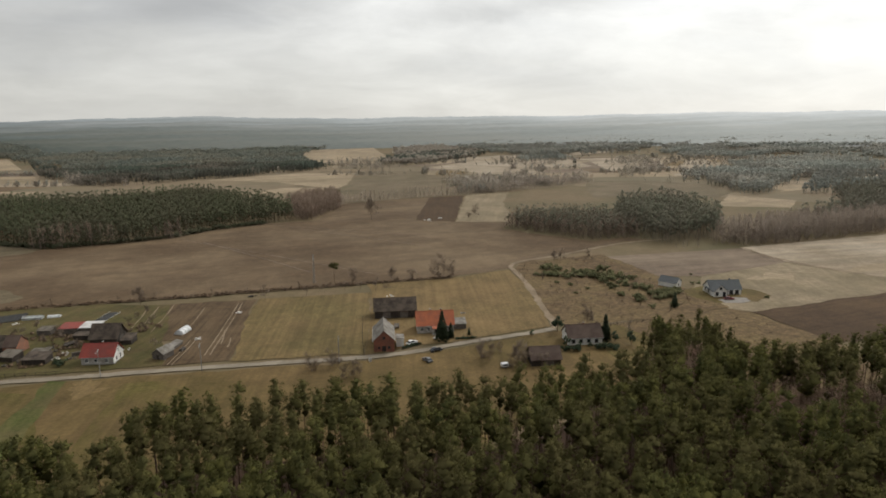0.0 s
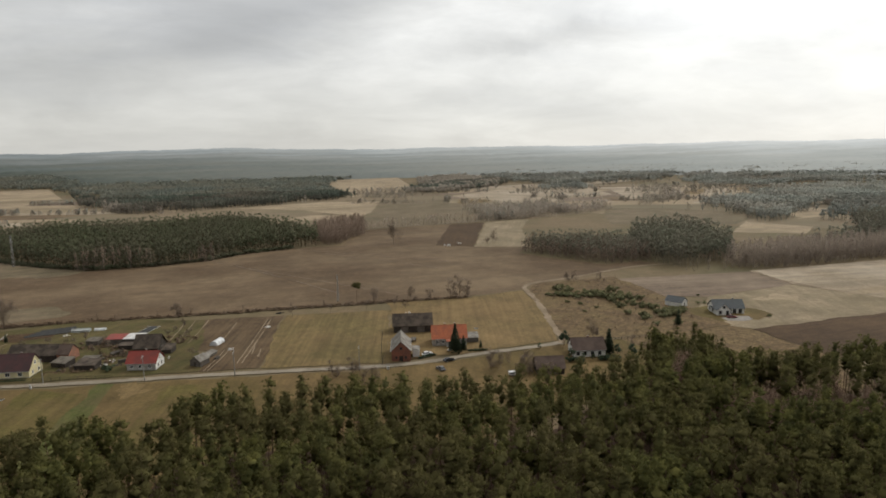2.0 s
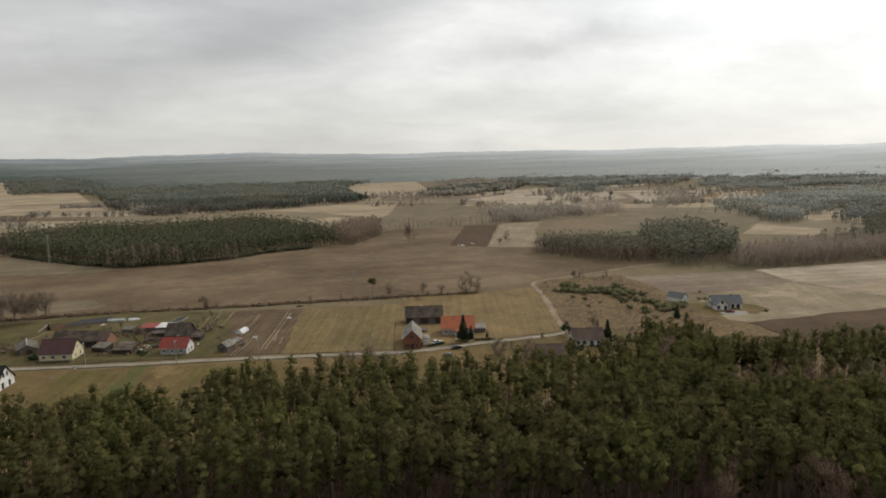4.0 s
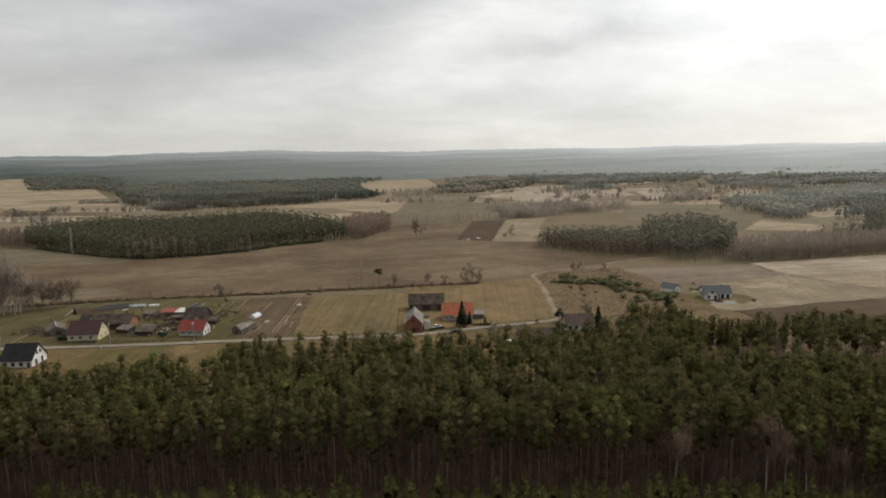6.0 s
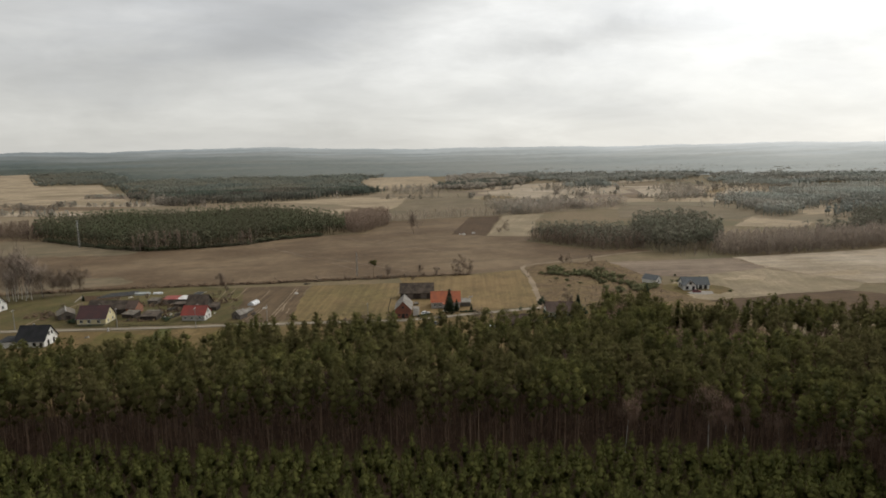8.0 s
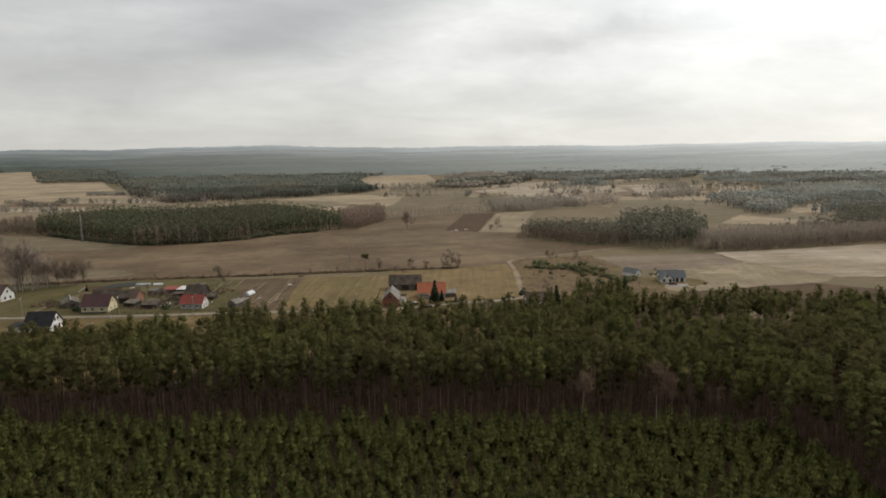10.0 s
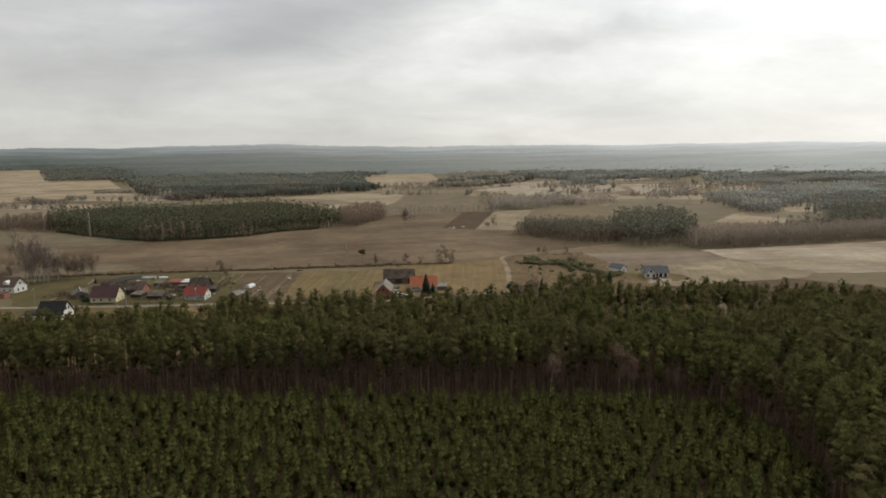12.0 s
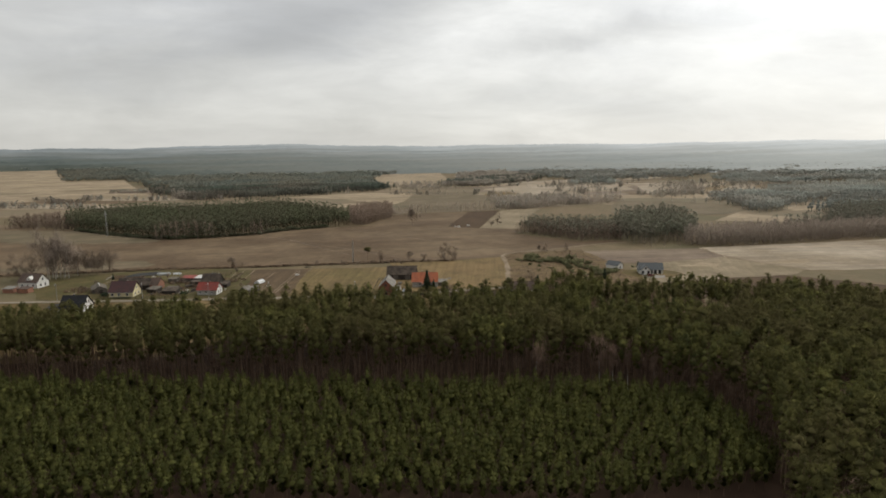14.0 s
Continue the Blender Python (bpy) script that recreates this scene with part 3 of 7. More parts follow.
def young_pine(seed, height=7.6, sprays=24, per=10):
    """A plantation pine, clothed nearly to the ground, its shoots turned upwards."""
    rng = np.random.default_rng(seed)
    sticks = [rod((0, 0, -0.2), (0, 0, height * 0.95), 0.08, 0.02, 4)]

    def wide(t):
        return 1.52 * np.interp(t, (0, 0.25, 0.55, 0.85, 1), (0.9, 1.0, 0.86, 0.46, 0.1))

    th = np.array([0.08, 0.30, 0.52, 0.74])
    heart = np.stack([rng.normal(0, 0.1, 4), rng.normal(0, 0.1, 4), height * (0.34 + 0.64 * th)], 1)
    t = np.linspace(0.0, 0.96, sprays)
    r, g = wide(t) * rng.uniform(0.6, 1.15, sprays) * 0.9, rng.uniform(0, 6.3) + np.arange(sprays) * 2.4 + rng.normal(0, 0.3, sprays)
    c = np.vstack([np.stack([r * np.cos(g), r * np.sin(g), height * (0.34 + 0.64 * t) + 0.25 * r], 1), [(0, 0, height)]])
    rad = np.r_[rng.uniform(0.30, 0.48, sprays) * (1.05 - 0.5 * t), 0.16]
    core = (0, 0, height * 0.55, 1.2, height * 0.3)
    return join(sticks), join([lumps(heart, wide(th) * 0.5, rng, 1.0, 0.3, core, 0.5), tufts(c, rad * 1.2, per, 0.235, rng, 1.0, 1.1, 0.28, (0, 0), 0.5, core, 0.6)])


def bare_tree(seed, height=11.0, spread=0.42, twigs=5, sides=4, low=0.25, stout=0.013, haze_=7):
    """A leafless broadleaf tree: trunk, forking limbs and a haze of twigs. Returns trunk with limbs, and twigs."""
    rng = np.random.default_rng(seed)
    limbs, fine, tips = [], [], []

    def grow(p, way, length, r, level):
        q = p + way * length
        (limbs if level < 1 else fine).append(rod(p, q, r, r * 0.6, sides if level < 2 else 3))
        if level >= 2:
            tips.append(p + way * length * rng.uniform(0.5, 1.0))
        if level >= 3:
            return
        for _ in range(twigs if level else twigs + 2):
            t = rng.uniform(0.35 if level else low, 1.0)
            w = way + rng.normal(0, 1, 3) * (0.42 + spread * 0.5) + (0, 0, 0.22)
            w /= np.linalg.norm(w)
            grow(p + way * length * t, w, length * rng.uniform(0.42, 0.62), r * 0.5, level + 1)

    grow(np.zeros(3) - (0, 0, 0.2), np.array([rng.normal(0, 0.04), rng.normal(0, 0.04), 1.0]), height * 0.62, height * stout, 0)
    fine.append(tufts(np.array(tips), np.full(len(tips), height * 0.085), haze_, height * 0.055, rng, 1.0, 0.6, 0.045, (0, 0), 0.35, (0, 0, height * 0.55, height * 0.3, height * 0.4)))
    return join(limbs), join(fine)


def shrub(seed, r=1.0, count=70, size=0.3):
    rng = np.random.default_rng(seed)
    c = rng.normal(0, 0.38, (9, 3)) * (r, r, 0.45 * r) + (0, 0, 0.55 * r)
    c[:, 2] = np.maximum(c[:, 2], 0.25 * r)
    core = (0, 0, -0.1 * r, r, r)
    return join([lumps(c, np.full(9, 0.30 * r), rng, 0.85, 1.0, core, 0.4), tufts(c, np.full(9, 0.44 * r), count // 9, size, rng, 0.8, 0.4, 0.4, (0, 0), 1.0, core, 0.5)])


def broad_clump(seed, r=2.4, h=16.0, count=26, base=0.35, fine=0.36, slim=0.5, up=0.2, n=7):
    """A far tree, a few dots across: a short stem and a loose crown of larger sprays."""
    rng = np.random.default_rng(seed)
    z = np.linspace(base, 1.0, n) ** 0.9
    off = rng.normal(0, 0.42 * r, (n, 2)) * (1.25 - z[:, None] * 0.75)
    c = np.column_stack([off, z * h * 0.95])
    stem = rod((0, 0, -0.5), (0, 0, h * 0.8), 0.16, 0.06, 3)
    return stem, tufts(c, 0.62 * r * (1.15 - 0.5 * z), count // n, r * fine, rng, 1.0, up, slim, (0, 0), 2.2, (0, 0, h * 0.5, r, h * 0.45))


def round_crown(seed, r=2.4, h=16.0, depth=5.0, count=48, size=0.7, own=0.6, n=6, sky=0.6):
    """A far pine: a stem and a rounded crown, one dense spray on top and a ring of them below it."""
    rng = np.random.default_rng(seed)
    a = np.arange(n - 1) * 2 * np.pi / (n - 1) + rng.uniform(0, 6)
    ring = np.stack([0.5 * r * np.cos(a), 0.5 * r * np.sin(a), h - depth * rng.uniform(0.3, 0.9, n - 1)], 1)
    c = np.vstack([ring, [(rng.normal(0, 0.15 * r), rng.normal(0, 0.15 * r), h - 0.42 * r)]])
    rad = np.r_[np.full(n - 1, 0.55 * r), 0.5 * r]
    stem = rod((0, 0, -0.5), (0, 0, h * 0.8), 0.17, 0.08, 3)
    core = (0, 0, h - depth * 0.75, r, depth * 0.7)
    return stem, join([lumps(c, rad * 0.6, rng, 1.0, sky, core, own), tufts(c, rad * 1.15, max(2, count // n), size, rng, 1.0, 0.3, 0.40, (0, 0), sky, core, own)])


def far_crown(seed, r=2.6, h=14.0, count=14, size=0.9, own=0.55):
    """A pine a few dots across: two dense masses with loose sprays round them."""
    rng = np.random.default_rng(seed)
    off = rng.normal(0, 0.3 * r, (2, 2))
    c = np.array([(*off[0], h * 0.48), (*off[1], h * 0.76)])
    core = (0, 0, h * 0.35, r, h * 0.5)
    return rod((0, 0, -0.5), (0, 0, h * 0.6), 0.3, 0.2, 3), join([lumps(c, np.array([r * 0.62, r * 0.5]), rng, 0.24 * h / r, 0.6, core, own), tufts(c, np.array([r, r * 0.8]), count // 2, size, rng, 0.24 * h / r, 0.4, 0.42, (0, 0), 0.7, core, own)])


def patchiness(x, y, seed, size=60.0, waves=9):
    """A smooth wandering value about zero over the land, uneven at the given size and below."""
    rng = np.random.default_rng(seed)
    v = np.zeros(np.shape(x))
    for k in range(waves):
        a, p, f = rng.uniform(0, 2 * np.pi), rng.uniform(0, 2 * np.pi), rng.uniform(0.7, 2.6)
        v = v + np.sin((x * math.cos(a) + y * math.sin(a)) * f * 2 * np.pi / (3 * size) + p) / f
    return v / math.sqrt(waves * 0.22)


def edge_distance(x, y, corners):
    d = np.full(np.shape(x), 1e9)
    for (x0, y0), (x1, y1) in zip(corners, corners[1:] + corners[:1]):
        ux, uy = x1 - x0, y1 - y0
        t = np.clip(((x - x0) * ux + (y - y0) * uy) / (ux * ux + uy * uy), 0, 1)
        d = np.minimum(d, np.hypot(x - x0 - t * ux, y - y0 - t * uy))
    return d


def wood(name, places, kinds, mats, label, category, seed, low=0.85, high=1.15, ground=None, kind="stuff"):
    """Many trees joined into one mesh. kinds: templates of (trunk, crown)."""
    rng = np.random.default_rng(seed)
    vs, fs, ss, ns, n = [], [], [], [], 0
    which = rng.integers(0, len(kinds), len(places))
    for k, (stem, crown) in enumerate(kinds):
        at = places[which == k]
        if not len(at):
            continue
        v = np.vstack([stem[0], crown[0]])
        f = np.vstack([stem[1], crown[1] + len(stem[0])])
        w = np.vstack([stem[2], crown[2]])
        s = np.r_[np.zeros(len(stem[1]), int), np.ones(len(crown[1]), int)]
        a, scale = rng.uniform(0, 2 * np.pi, len(at)), rng.uniform(low, high, len(at))
        wide = scale * rng.uniform(0.9, 1.1, len(at))
        ca, sa = (np.cos(a) * wide)[:, None], (np.sin(a) * wide)[:, None]
        z = scale[:, None] * v[None, :, 2]
        if ground is not None:
            z = z + ground(at[:, 0], at[:, 1])[:, None]
        x = ca * v[None, :, 0] - sa * v[None, :, 1] + at[:, :1]
        y = sa * v[None, :, 0] + ca * v[None, :, 1] + at[:, 1:]
        vs.append(np.stack([x, y, z], 2).reshape(-1, 3))
        fs.append((f[None] + (np.arange(len(at)) * len(v))[:, None, None]).reshape(-1, 3) + n)
        c1, s1 = np.cos(a)[:, None], np.sin(a)[:, None]
        ns.append(np.stack([c1 * w[None, :, 0] - s1 * w[None, :, 1], s1 * w[None, :, 0] + c1 * w[None, :, 1], np.broadcast_to(w[None, :, 2], (len(at), len(w)))], 2).reshape(-1, 3))
        ss.append(np.tile(s, len(at)))
        n += len(at) * len(v)
    me = tri_mesh(name, np.vstack(vs), np.vstack(fs), mats, np.concatenate(ss), np.vstack(ns))
    return tagged(new(name, me), label, category, kind=kind)


def canopy(name, corners, gap, mat, kinds, label, seed, low=0.75, high=1.15, thin=0.0):
    """Far woods with a frayed, wandering edge, stands of different height and clearings."""
    rng = np.random.default_rng(seed)
    p = scatter(corners, gap, seed, 0.5)
    x, y = p.T
    stand = patchiness(x, y, seed, 9 * gap)
    fray = edge_distance(x, y, corners) / (5 * gap) + 0.55 * patchiness(x, y, seed + 1, 5 * gap)
    keep = (rng.uniform(size=len(p)) < np.clip(fray, 0.06, 0.97)) & (stand < 1.9 - 2.2 * thin)
    p, stand = p[keep], stand[keep]
    tall = stand > np.median(stand)
    wood(name, p[tall], kinds, [mat, mat], label, "woodland", seed + 1, low, high, relief)
    wood(name, p[~tall], kinds, [mat, mat], label, "woodland", seed + 2, low * 0.75, high * 0.85, relief)


def tree_thing(name, tree, mats, label, category, group=""):
    """One tree as a thing with its trunk and crown, to be copied."""
    e = empty(name, Matrix(), label, category, group)
    for what, (v, f, nm), m in zip(("trunk", "crown"), tree, mats):
        new(what, tri_mesh(what, v, f, [m], None, nm)).parent = e
    return e


def plant(thing, x, y, size=1.0, turn=0.0, z=0.0):
    c = copy_thing(thing, pose(x, y, z, 0, 0, turn))
    c.scale = (size, size, size)
    return c


def discard(thing):
    for o in (*thing.children_recursive, thing):
        bpy.data.objects.remove(o)


# ---- the land ----
def build_ground():
    r = np.r_[0, np.linspace(40, 600, 15), np.linspace(700, 1500, 9), np.linspace(1600, 4950, 35)]
    a = np.radians(np.r_[np.arange(-180, -40, 14), np.arange(-40, 80, 2.5), np.arange(80, 181, 14)])
    v = [(0.0, 0.0, 0.0)]
    for d in r[1:]:
        for t in a:
            x, y = d * math.sin(t), d * math.cos(t)
            v.append((x, y, float(relief(np.array(x), np.array(y)))))
    n = len(a)
    f = []
    for k in range(len(r) - 1):
        for j in range(n - 1):
            q0, q1 = 1 + k * n + j, 1 + k * n + j + 1
            if k == 0:
                f.append((0, q1, q0))
            else:
                p0, p1 = q0 - n, q1 - n
                f += [(p0, p1, q1), (p0, q1, q0)]
    me = tri_mesh("ground", np.array(v), np.array(f), [M_GROUND])
    me.flip_normals()
    tagged(new("ground", me), "dry brown early spring grassland reaching the horizon", "ground", kind="structure")


build_ground()

ROAD = [(-420, 330), (-260, 268), (-170, 246), (-113, 233), (-99, 229), (-63, 219.5), (-38, 213.2), (-22, 209.8), (-5.6, 206.2), (11.5, 202), (29, 197.3), (46.5, 192.4), (56, 190.2),
        (65, 188.9), (74, 188.6), (84, 189.4), (97, 189.6), (108, 189), (120, 188.6), (128, 189.5)]
TRACK = [(127, 189.5), (130.5, 191.5), (133, 198), (138.5, 214), (146, 234), (154, 256), (159.5, 275), (162, 285), (166, 292), (174, 296.5), (188, 298.5), (206, 301), (233, 309), (262, 316), (300, 312)]
DITCH = [(-330, 350), (-200, 325), (-139, 314), (-110, 314), (-64, 309), (-32, 303), (-2, 298.5), (30, 294), (56, 290), (80, 286.5), (102, 283), (125, 279.5)]

patch("far_plain", [(-900, 1000), (-330, 760), (100, 560), (240, 625), (440, 640), (520, 420), (700, 262), (1500, 262), (1450, 400), (1300, 700), (1000, 1080), (500, 1390), (0, 1480), (-600, 1340)], M_PLAIN, 0.02, "wide pale brown plain between the far woods")
patch("pale_field", [(-1100, 2450), (-740, 2500), (-510, 1760), (-376, 1790), (-183, 1057), (-230, 905), (-332, 868), (-900, 1500)], M_PALE, 0.05, "broad pale stubble field beyond the wood")
# the plain's mosaic of strip fields, laid out in crooked rows, with hedges along some of their borders
HEDGES = []
mosaic = random.Random(41)
PLAIN_EDGE = [(215, 655), (430, 650), (620, 700), (740, 480), (1000, 480), (1350, 700), (1020, 1080), (520, 1370), (300, 1300), (250, 1000), (180, 1060), (150, 760)]
first = len(LAYERS)
LAYERS += ["far_field"] * 4
WEST_PLAIN = [(-150, 1060), (-190, 900), (-332, 868), (-760, 1150), (-520, 1380), (-250, 1400)]
v0, row = 520.0, 0
while v0 < 1500:
    deep = mosaic.uniform(38, 85)
    u0, column = -900 + mosaic.uniform(0, 120), 0
    while u0 < 1100:
        wide = mosaic.uniform(70, 230)
        ring_ = []
        for pu, pv in ((u0, v0), (u0 + wide, v0), (u0 + wide, v0 + deep), (u0, v0 + deep)):
            pu, pv = pu + 14 * math.sin(pv / 60), pv + 16 * math.sin(pu / 130) + 0.06 * pu
            ring_.append((pu * math.cos(0.55) + pv * math.sin(0.55), -pu * math.sin(0.55) + pv * math.cos(0.55)))
        cx_, cy_ = sum(p[0] for p in ring_) / 4, sum(p[1] for p in ring_) / 4
        if (inside(np.array(cx_), np.array(cy_), PLAIN_EDGE) or inside(np.array(cx_), np.array(cy_), WEST_PLAIN)) and max(math.hypot(*p) for p in ring_) < 1440:
            patch("far_field", ring_, mosaic.choice((M_PALE, M_PALE, M_SAND, M_BIG, M_FALLOW, M_OLIVE, M_STRAW, M_OLIVE, M_PLAIN)), 0.03, "strip field on the far plain", "field", 2.5, 14.0, first + 2 * (row % 2) + column % 2)
            if mosaic.random() < 0.55:
                HEDGES.append(ring_[:2])
            if mosaic.random() < 0.25:
                HEDGES.append(ring_[1:3])
        u0 += wide
        column += 1
    v0 += deep
    row += 1
for k, (x, y, l_, w_, turn, mat) in enumerate(((330, 760, 130, 45, 60, M_MEADOW2), (520, 930, 190, 60, 20, M_SAND), (640, 730, 150, 50, 10, M_PALE), (720, 960, 210, 60, 25, M_FALLOW), (480, 1180, 160, 70, 50, M_PALE),
                                               (860, 880, 200, 55, 20, M_MEADOW2), (640, 1240, 260, 80, 15, M_SAND), (1010, 1030, 240, 70, 30, M_PALE), (420, 1010, 120, 40, 65, M_FALLOW), (880, 1270, 220, 70, 20, M_SAND))):
    ca, sa = math.cos(radians(turn)), math.sin(radians(turn))
    ring_ = [(x + ca * p * l_ - sa * q * w_, y + sa * p * l_ + ca * q * w_) for p, q in ((-0.5, -0.5), (0.1, -0.62), (0.5, -0.4), (0.45, 0.5), (-0.1, 0.6), (-0.55, 0.45))]
    patch("far_field", ring_, mat, 0.03, "pale strip field on the far plain", "field", 3.0, 14.0)
for ring_, mat, what in (([(411, 1036), (582, 1182), (681, 1241), (674, 1026), (586, 857), (447, 905)], M_PALE, "pale stubble field between far copses"), ([(635, 826), (779, 974), (829, 960), (684, 824)], M_SAND, "pinkish sandy far field"),
                         ([(706, 752), (899, 932), (960, 957), (836, 754), (766, 700)], M_SAND, "pinkish sandy far field"), ([(588, 471), (675, 554), (692, 518), (637, 476)], M_PALE, "pale clearing in the far wood"),
                         ([(230, 640), (300, 760), (400, 960), (430, 900), (330, 800), (290, 690)], M_MEADOW2, "dull tan far field")):
    patch("far_field", ring_, mat, 0.03, what, "field", 3.0, 14.0)
patch("ploughed_field", [(-900, 480), (-330, 352), (-139, 316), (-64, 311), (-10, 300), (30, 296), (80, 288), (125, 281), (160, 284), (168, 297), (206, 303), (233, 311), (262, 318), (285, 312), (275, 330),
                         (247, 328), (228, 368), (218, 399), (238, 424), (200, 444), (174, 467), (132, 473), (102, 503), (60, 506), (20, 494), (-12, 467), (-88, 462), (-180, 570), (-300, 680), (-900, 950)],
      M_BIG, 0.03, "wide bare brown ploughed field with pale streaks")
patch("brown_field", [(102, 503), (132, 473), (175, 467), (242, 606), (231, 612), (174, 605), (143, 597)], M_BIG, 0.05, "dull brown strip field beside the wood")
patch("dark_plot", [(174.6, 467), (199.4, 444.2), (280, 603), (241.6, 606)], M_DARK, 0.06, "freshly tilled dark brown plot")
patch("straw_field", [(200.5, 444), (238.7, 424), (262, 470), (287, 528), (339, 611), (286, 608), (281, 602)], M_STRAW, 0.06, "pale straw-coloured field strip")
patch("grey_field", [(143, 600), (289, 612), (430, 637), (420, 720), (355, 872), (241, 1010), (185, 900), (160, 740)], M_OLIVE, 0.04, "dull greenish brown field behind the hedge")
patch("pale_strip", [(30, 962), (120, 880), (172, 740), (200, 790), (262, 980), (177, 1020), (100, 1000)], M_PALE, 0.06, "pale stubble strip in front of the far wood")
patch("pale_field", [(247, 1218), (342, 1194), (430, 1300), (545, 1842), (317, 1800)], M_PALE, 0.06, "pale sandy clearing between far woods")
patch("pale_field", [(429, 888), (579, 862), (660, 900), (760, 1140), (556, 1153), (400, 1010)], M_SAND, 0.06, "pale pinkish tan far fields")
patch("pale_field", [(620, 800), (740, 810), (900, 1010), (760, 1060)], M_SAND, 0.06, "pale pinkish tan far fields")
patch("green_field", [(389, 524), (495, 465), (560, 500), (592, 540), (560, 640), (493, 681), (440, 610)], M_OLIVE, 0.05, "greenish tan field between the woods")
patch("pale_field", [(446, 418), (492, 381), (541, 413), (523, 478)], M_PALE, 0.06, "pale stubble patch between the woods")
patch("brown_field", [(223, 287), (311, 270), (303, 232), (238, 227.5), (212, 240), (205, 262)], M_FALLOW, 0.05, "purple-brown fallow field")
patch("sandy_field", [(313, 272), (430, 262), (650, 255), (640, 90), (318, 176), (303, 232)], M_SAND, 0.06, "pale sandy field along the wood")
patch("tan_field", [(238, 227), (302, 231), (317, 178), (296, 168), (212, 173.5), (207, 181), (218, 212)], M_STRAW, 0.045, "tan grass field round the new house")
patch("dark_plot", [(211.5, 173.5), (291, 169.5), (330, 120), (310, 98), (232, 126), (209, 136)], M_DARK2, 0.06, "dark freshly ploughed field")
patch("scrub", [(160, 280), (176, 294), (226, 292), (222, 250), (216, 225), (209, 182), (178, 183), (135, 190), (134, 198), (147, 234)], M_SCRUB, 0.04, "rusty dry scrub grass dotted with bushes", "grassland")
patch("scrub", [(128.5, 186), (178, 183), (207, 181), (211, 173), (209, 136), (196, 108), (150, 108), (135, 126), (128, 138)], M_SCRUB, 0.04, "brown rough grass between forest and house", "grassland")
patch("yard_grass", [(99, 186.4), (127, 186.3), (152, 184), (154, 166), (140, 148), (118, 138), (97, 140)], M_GREEN, 0.03, "rough green lawn round the brown-roofed house", "grassland")
patch("garden_plot", [(-26, 291), (-6, 287.5), (30, 280.5), (20.5, 241), (12.6, 206.8), (-8, 211), (-4, 236), (-20, 247)], M_PLOUGH, 0.05, "bare brown garden plot with tractor marks")
patch("meadow", [(31, 280.5), (80, 269), (68, 230), (55, 193.5), (13, 206), (21, 241)], M_MEADOW, 0.05, "mown yellow-green meadow")
patch("meadow", [(82, 285), (125, 279), (159, 281), (146, 236), (128, 192), (88, 192), (68, 194), (55.5, 193), (68.5, 230), (80, 268)], M_MEADOW2, 0.045, "dry yellowish meadow round the farm")
patch("yard_grass", [(-134, 300), (-66, 308), (-34, 301), (-6, 287), (-8, 211.5), (-60, 222), (-110, 236)], M_YARD, 0.03, "grassy farmyard ground", "grassland")
patch("verge", [(-420, 326), (-170, 242), (-113, 229.5), (-63, 216), (-22, 206.5), (29, 194), (56, 187), (97, 186.5), (128, 186.5), (135, 186), (128, 140), (60, 120), (-10, 130), (-60, 120), (-400, 200)], M_VERGE, 0.025, "dry grass between road and forest", "grassland")
patch("green_field", [(-62, 215), (-43, 203), (-30, 164), (-45, 150), (-70, 170)], M_GREEN, 0.05, "green winter grain strip")
patch("brown_field", [(-43, 203.5), (-18, 200), (-27, 160), (-32, 150), (-37, 176)], M_VERGE, 0.05, "brown fallow strip")
patch("green_field", [(-18, 200), (0, 197), (-14, 140), (-28, 150), (-27, 162)], M_GREEN, 0.052, "green winter grain strip")
patch("green_field", [(-40, 212), (-35, 209.6), (-40.5, 166), (-45, 150), (-52, 150), (-48, 170)], M_GREEN_B, 0.05, "bright green strip of winter grain")
patch("bare_patch", [(-34, 202), (-30.5, 208), (-25, 205), (-24, 196.5), (-30, 193)], M_MEADOW2, 0.05, "bare sandy patch in the verge", "field", 1.4, 1.6)
patch("grass_strip", [(-180, 560), (-135, 516), (-93, 498), (-84, 468), (-92, 448), (-110, 446), (-180, 470), (-280, 520), (-260, 600)], M_OLIVE, 0.05, "dull olive grass before the pine wood", "grassland", 3.0, 8.0)
patch("sandy_tongue", [(-200, 352), (-130, 340), (-96, 352), (-82, 351), (-70, 333), (-73, 322), (-90, 321), (-140, 322)], M_OLIVE, 0.05, "pale sandy patch along the ditch", "field", 2.0, 5.0)
patch("sandy_patch", [(303, 199), (318, 206), (345, 208), (352, 200), (330, 196)], M_PALE, 0.05, "pale sandy patch in the field", "field", 2.5, 6.0)
patch("sandy_patch", [(252, 214), (270, 218), (286, 212), (276, 206), (258, 208)], M_PALE, 0.05, "pale worn patch in the tan field", "field", 2.5, 5.0)
patch("garden_lawn", [(216, 212), (232, 210), (240, 198), (236, 186), (226, 183), (209, 189), (206, 204)], M_GREEN, 0.05, "green lawn round the new house", "grassland", 1.2, 4.0)
patch("forest_floor", [(-260, 160), (-60, 122), (-22, 118), (-13, 138), (10, 138), (65, 120), (86, 121), (120, 140), (140, 122), (150, 100), (330, 86), (430, 20), (330, -160), (60, -170), (-200, -60)],
      M_LITTER, 0.045, "russet needle litter of the pine forest", "ground")

ribbon("road", ROAD, 3.3, M_ROAD, 0.172, "narrow pale asphalt village road", "road")
ribbon("dirt_track", TRACK, 2.7, M_TRACK, 0.177, "sandy farm track bending between fields", "track", 0.3)
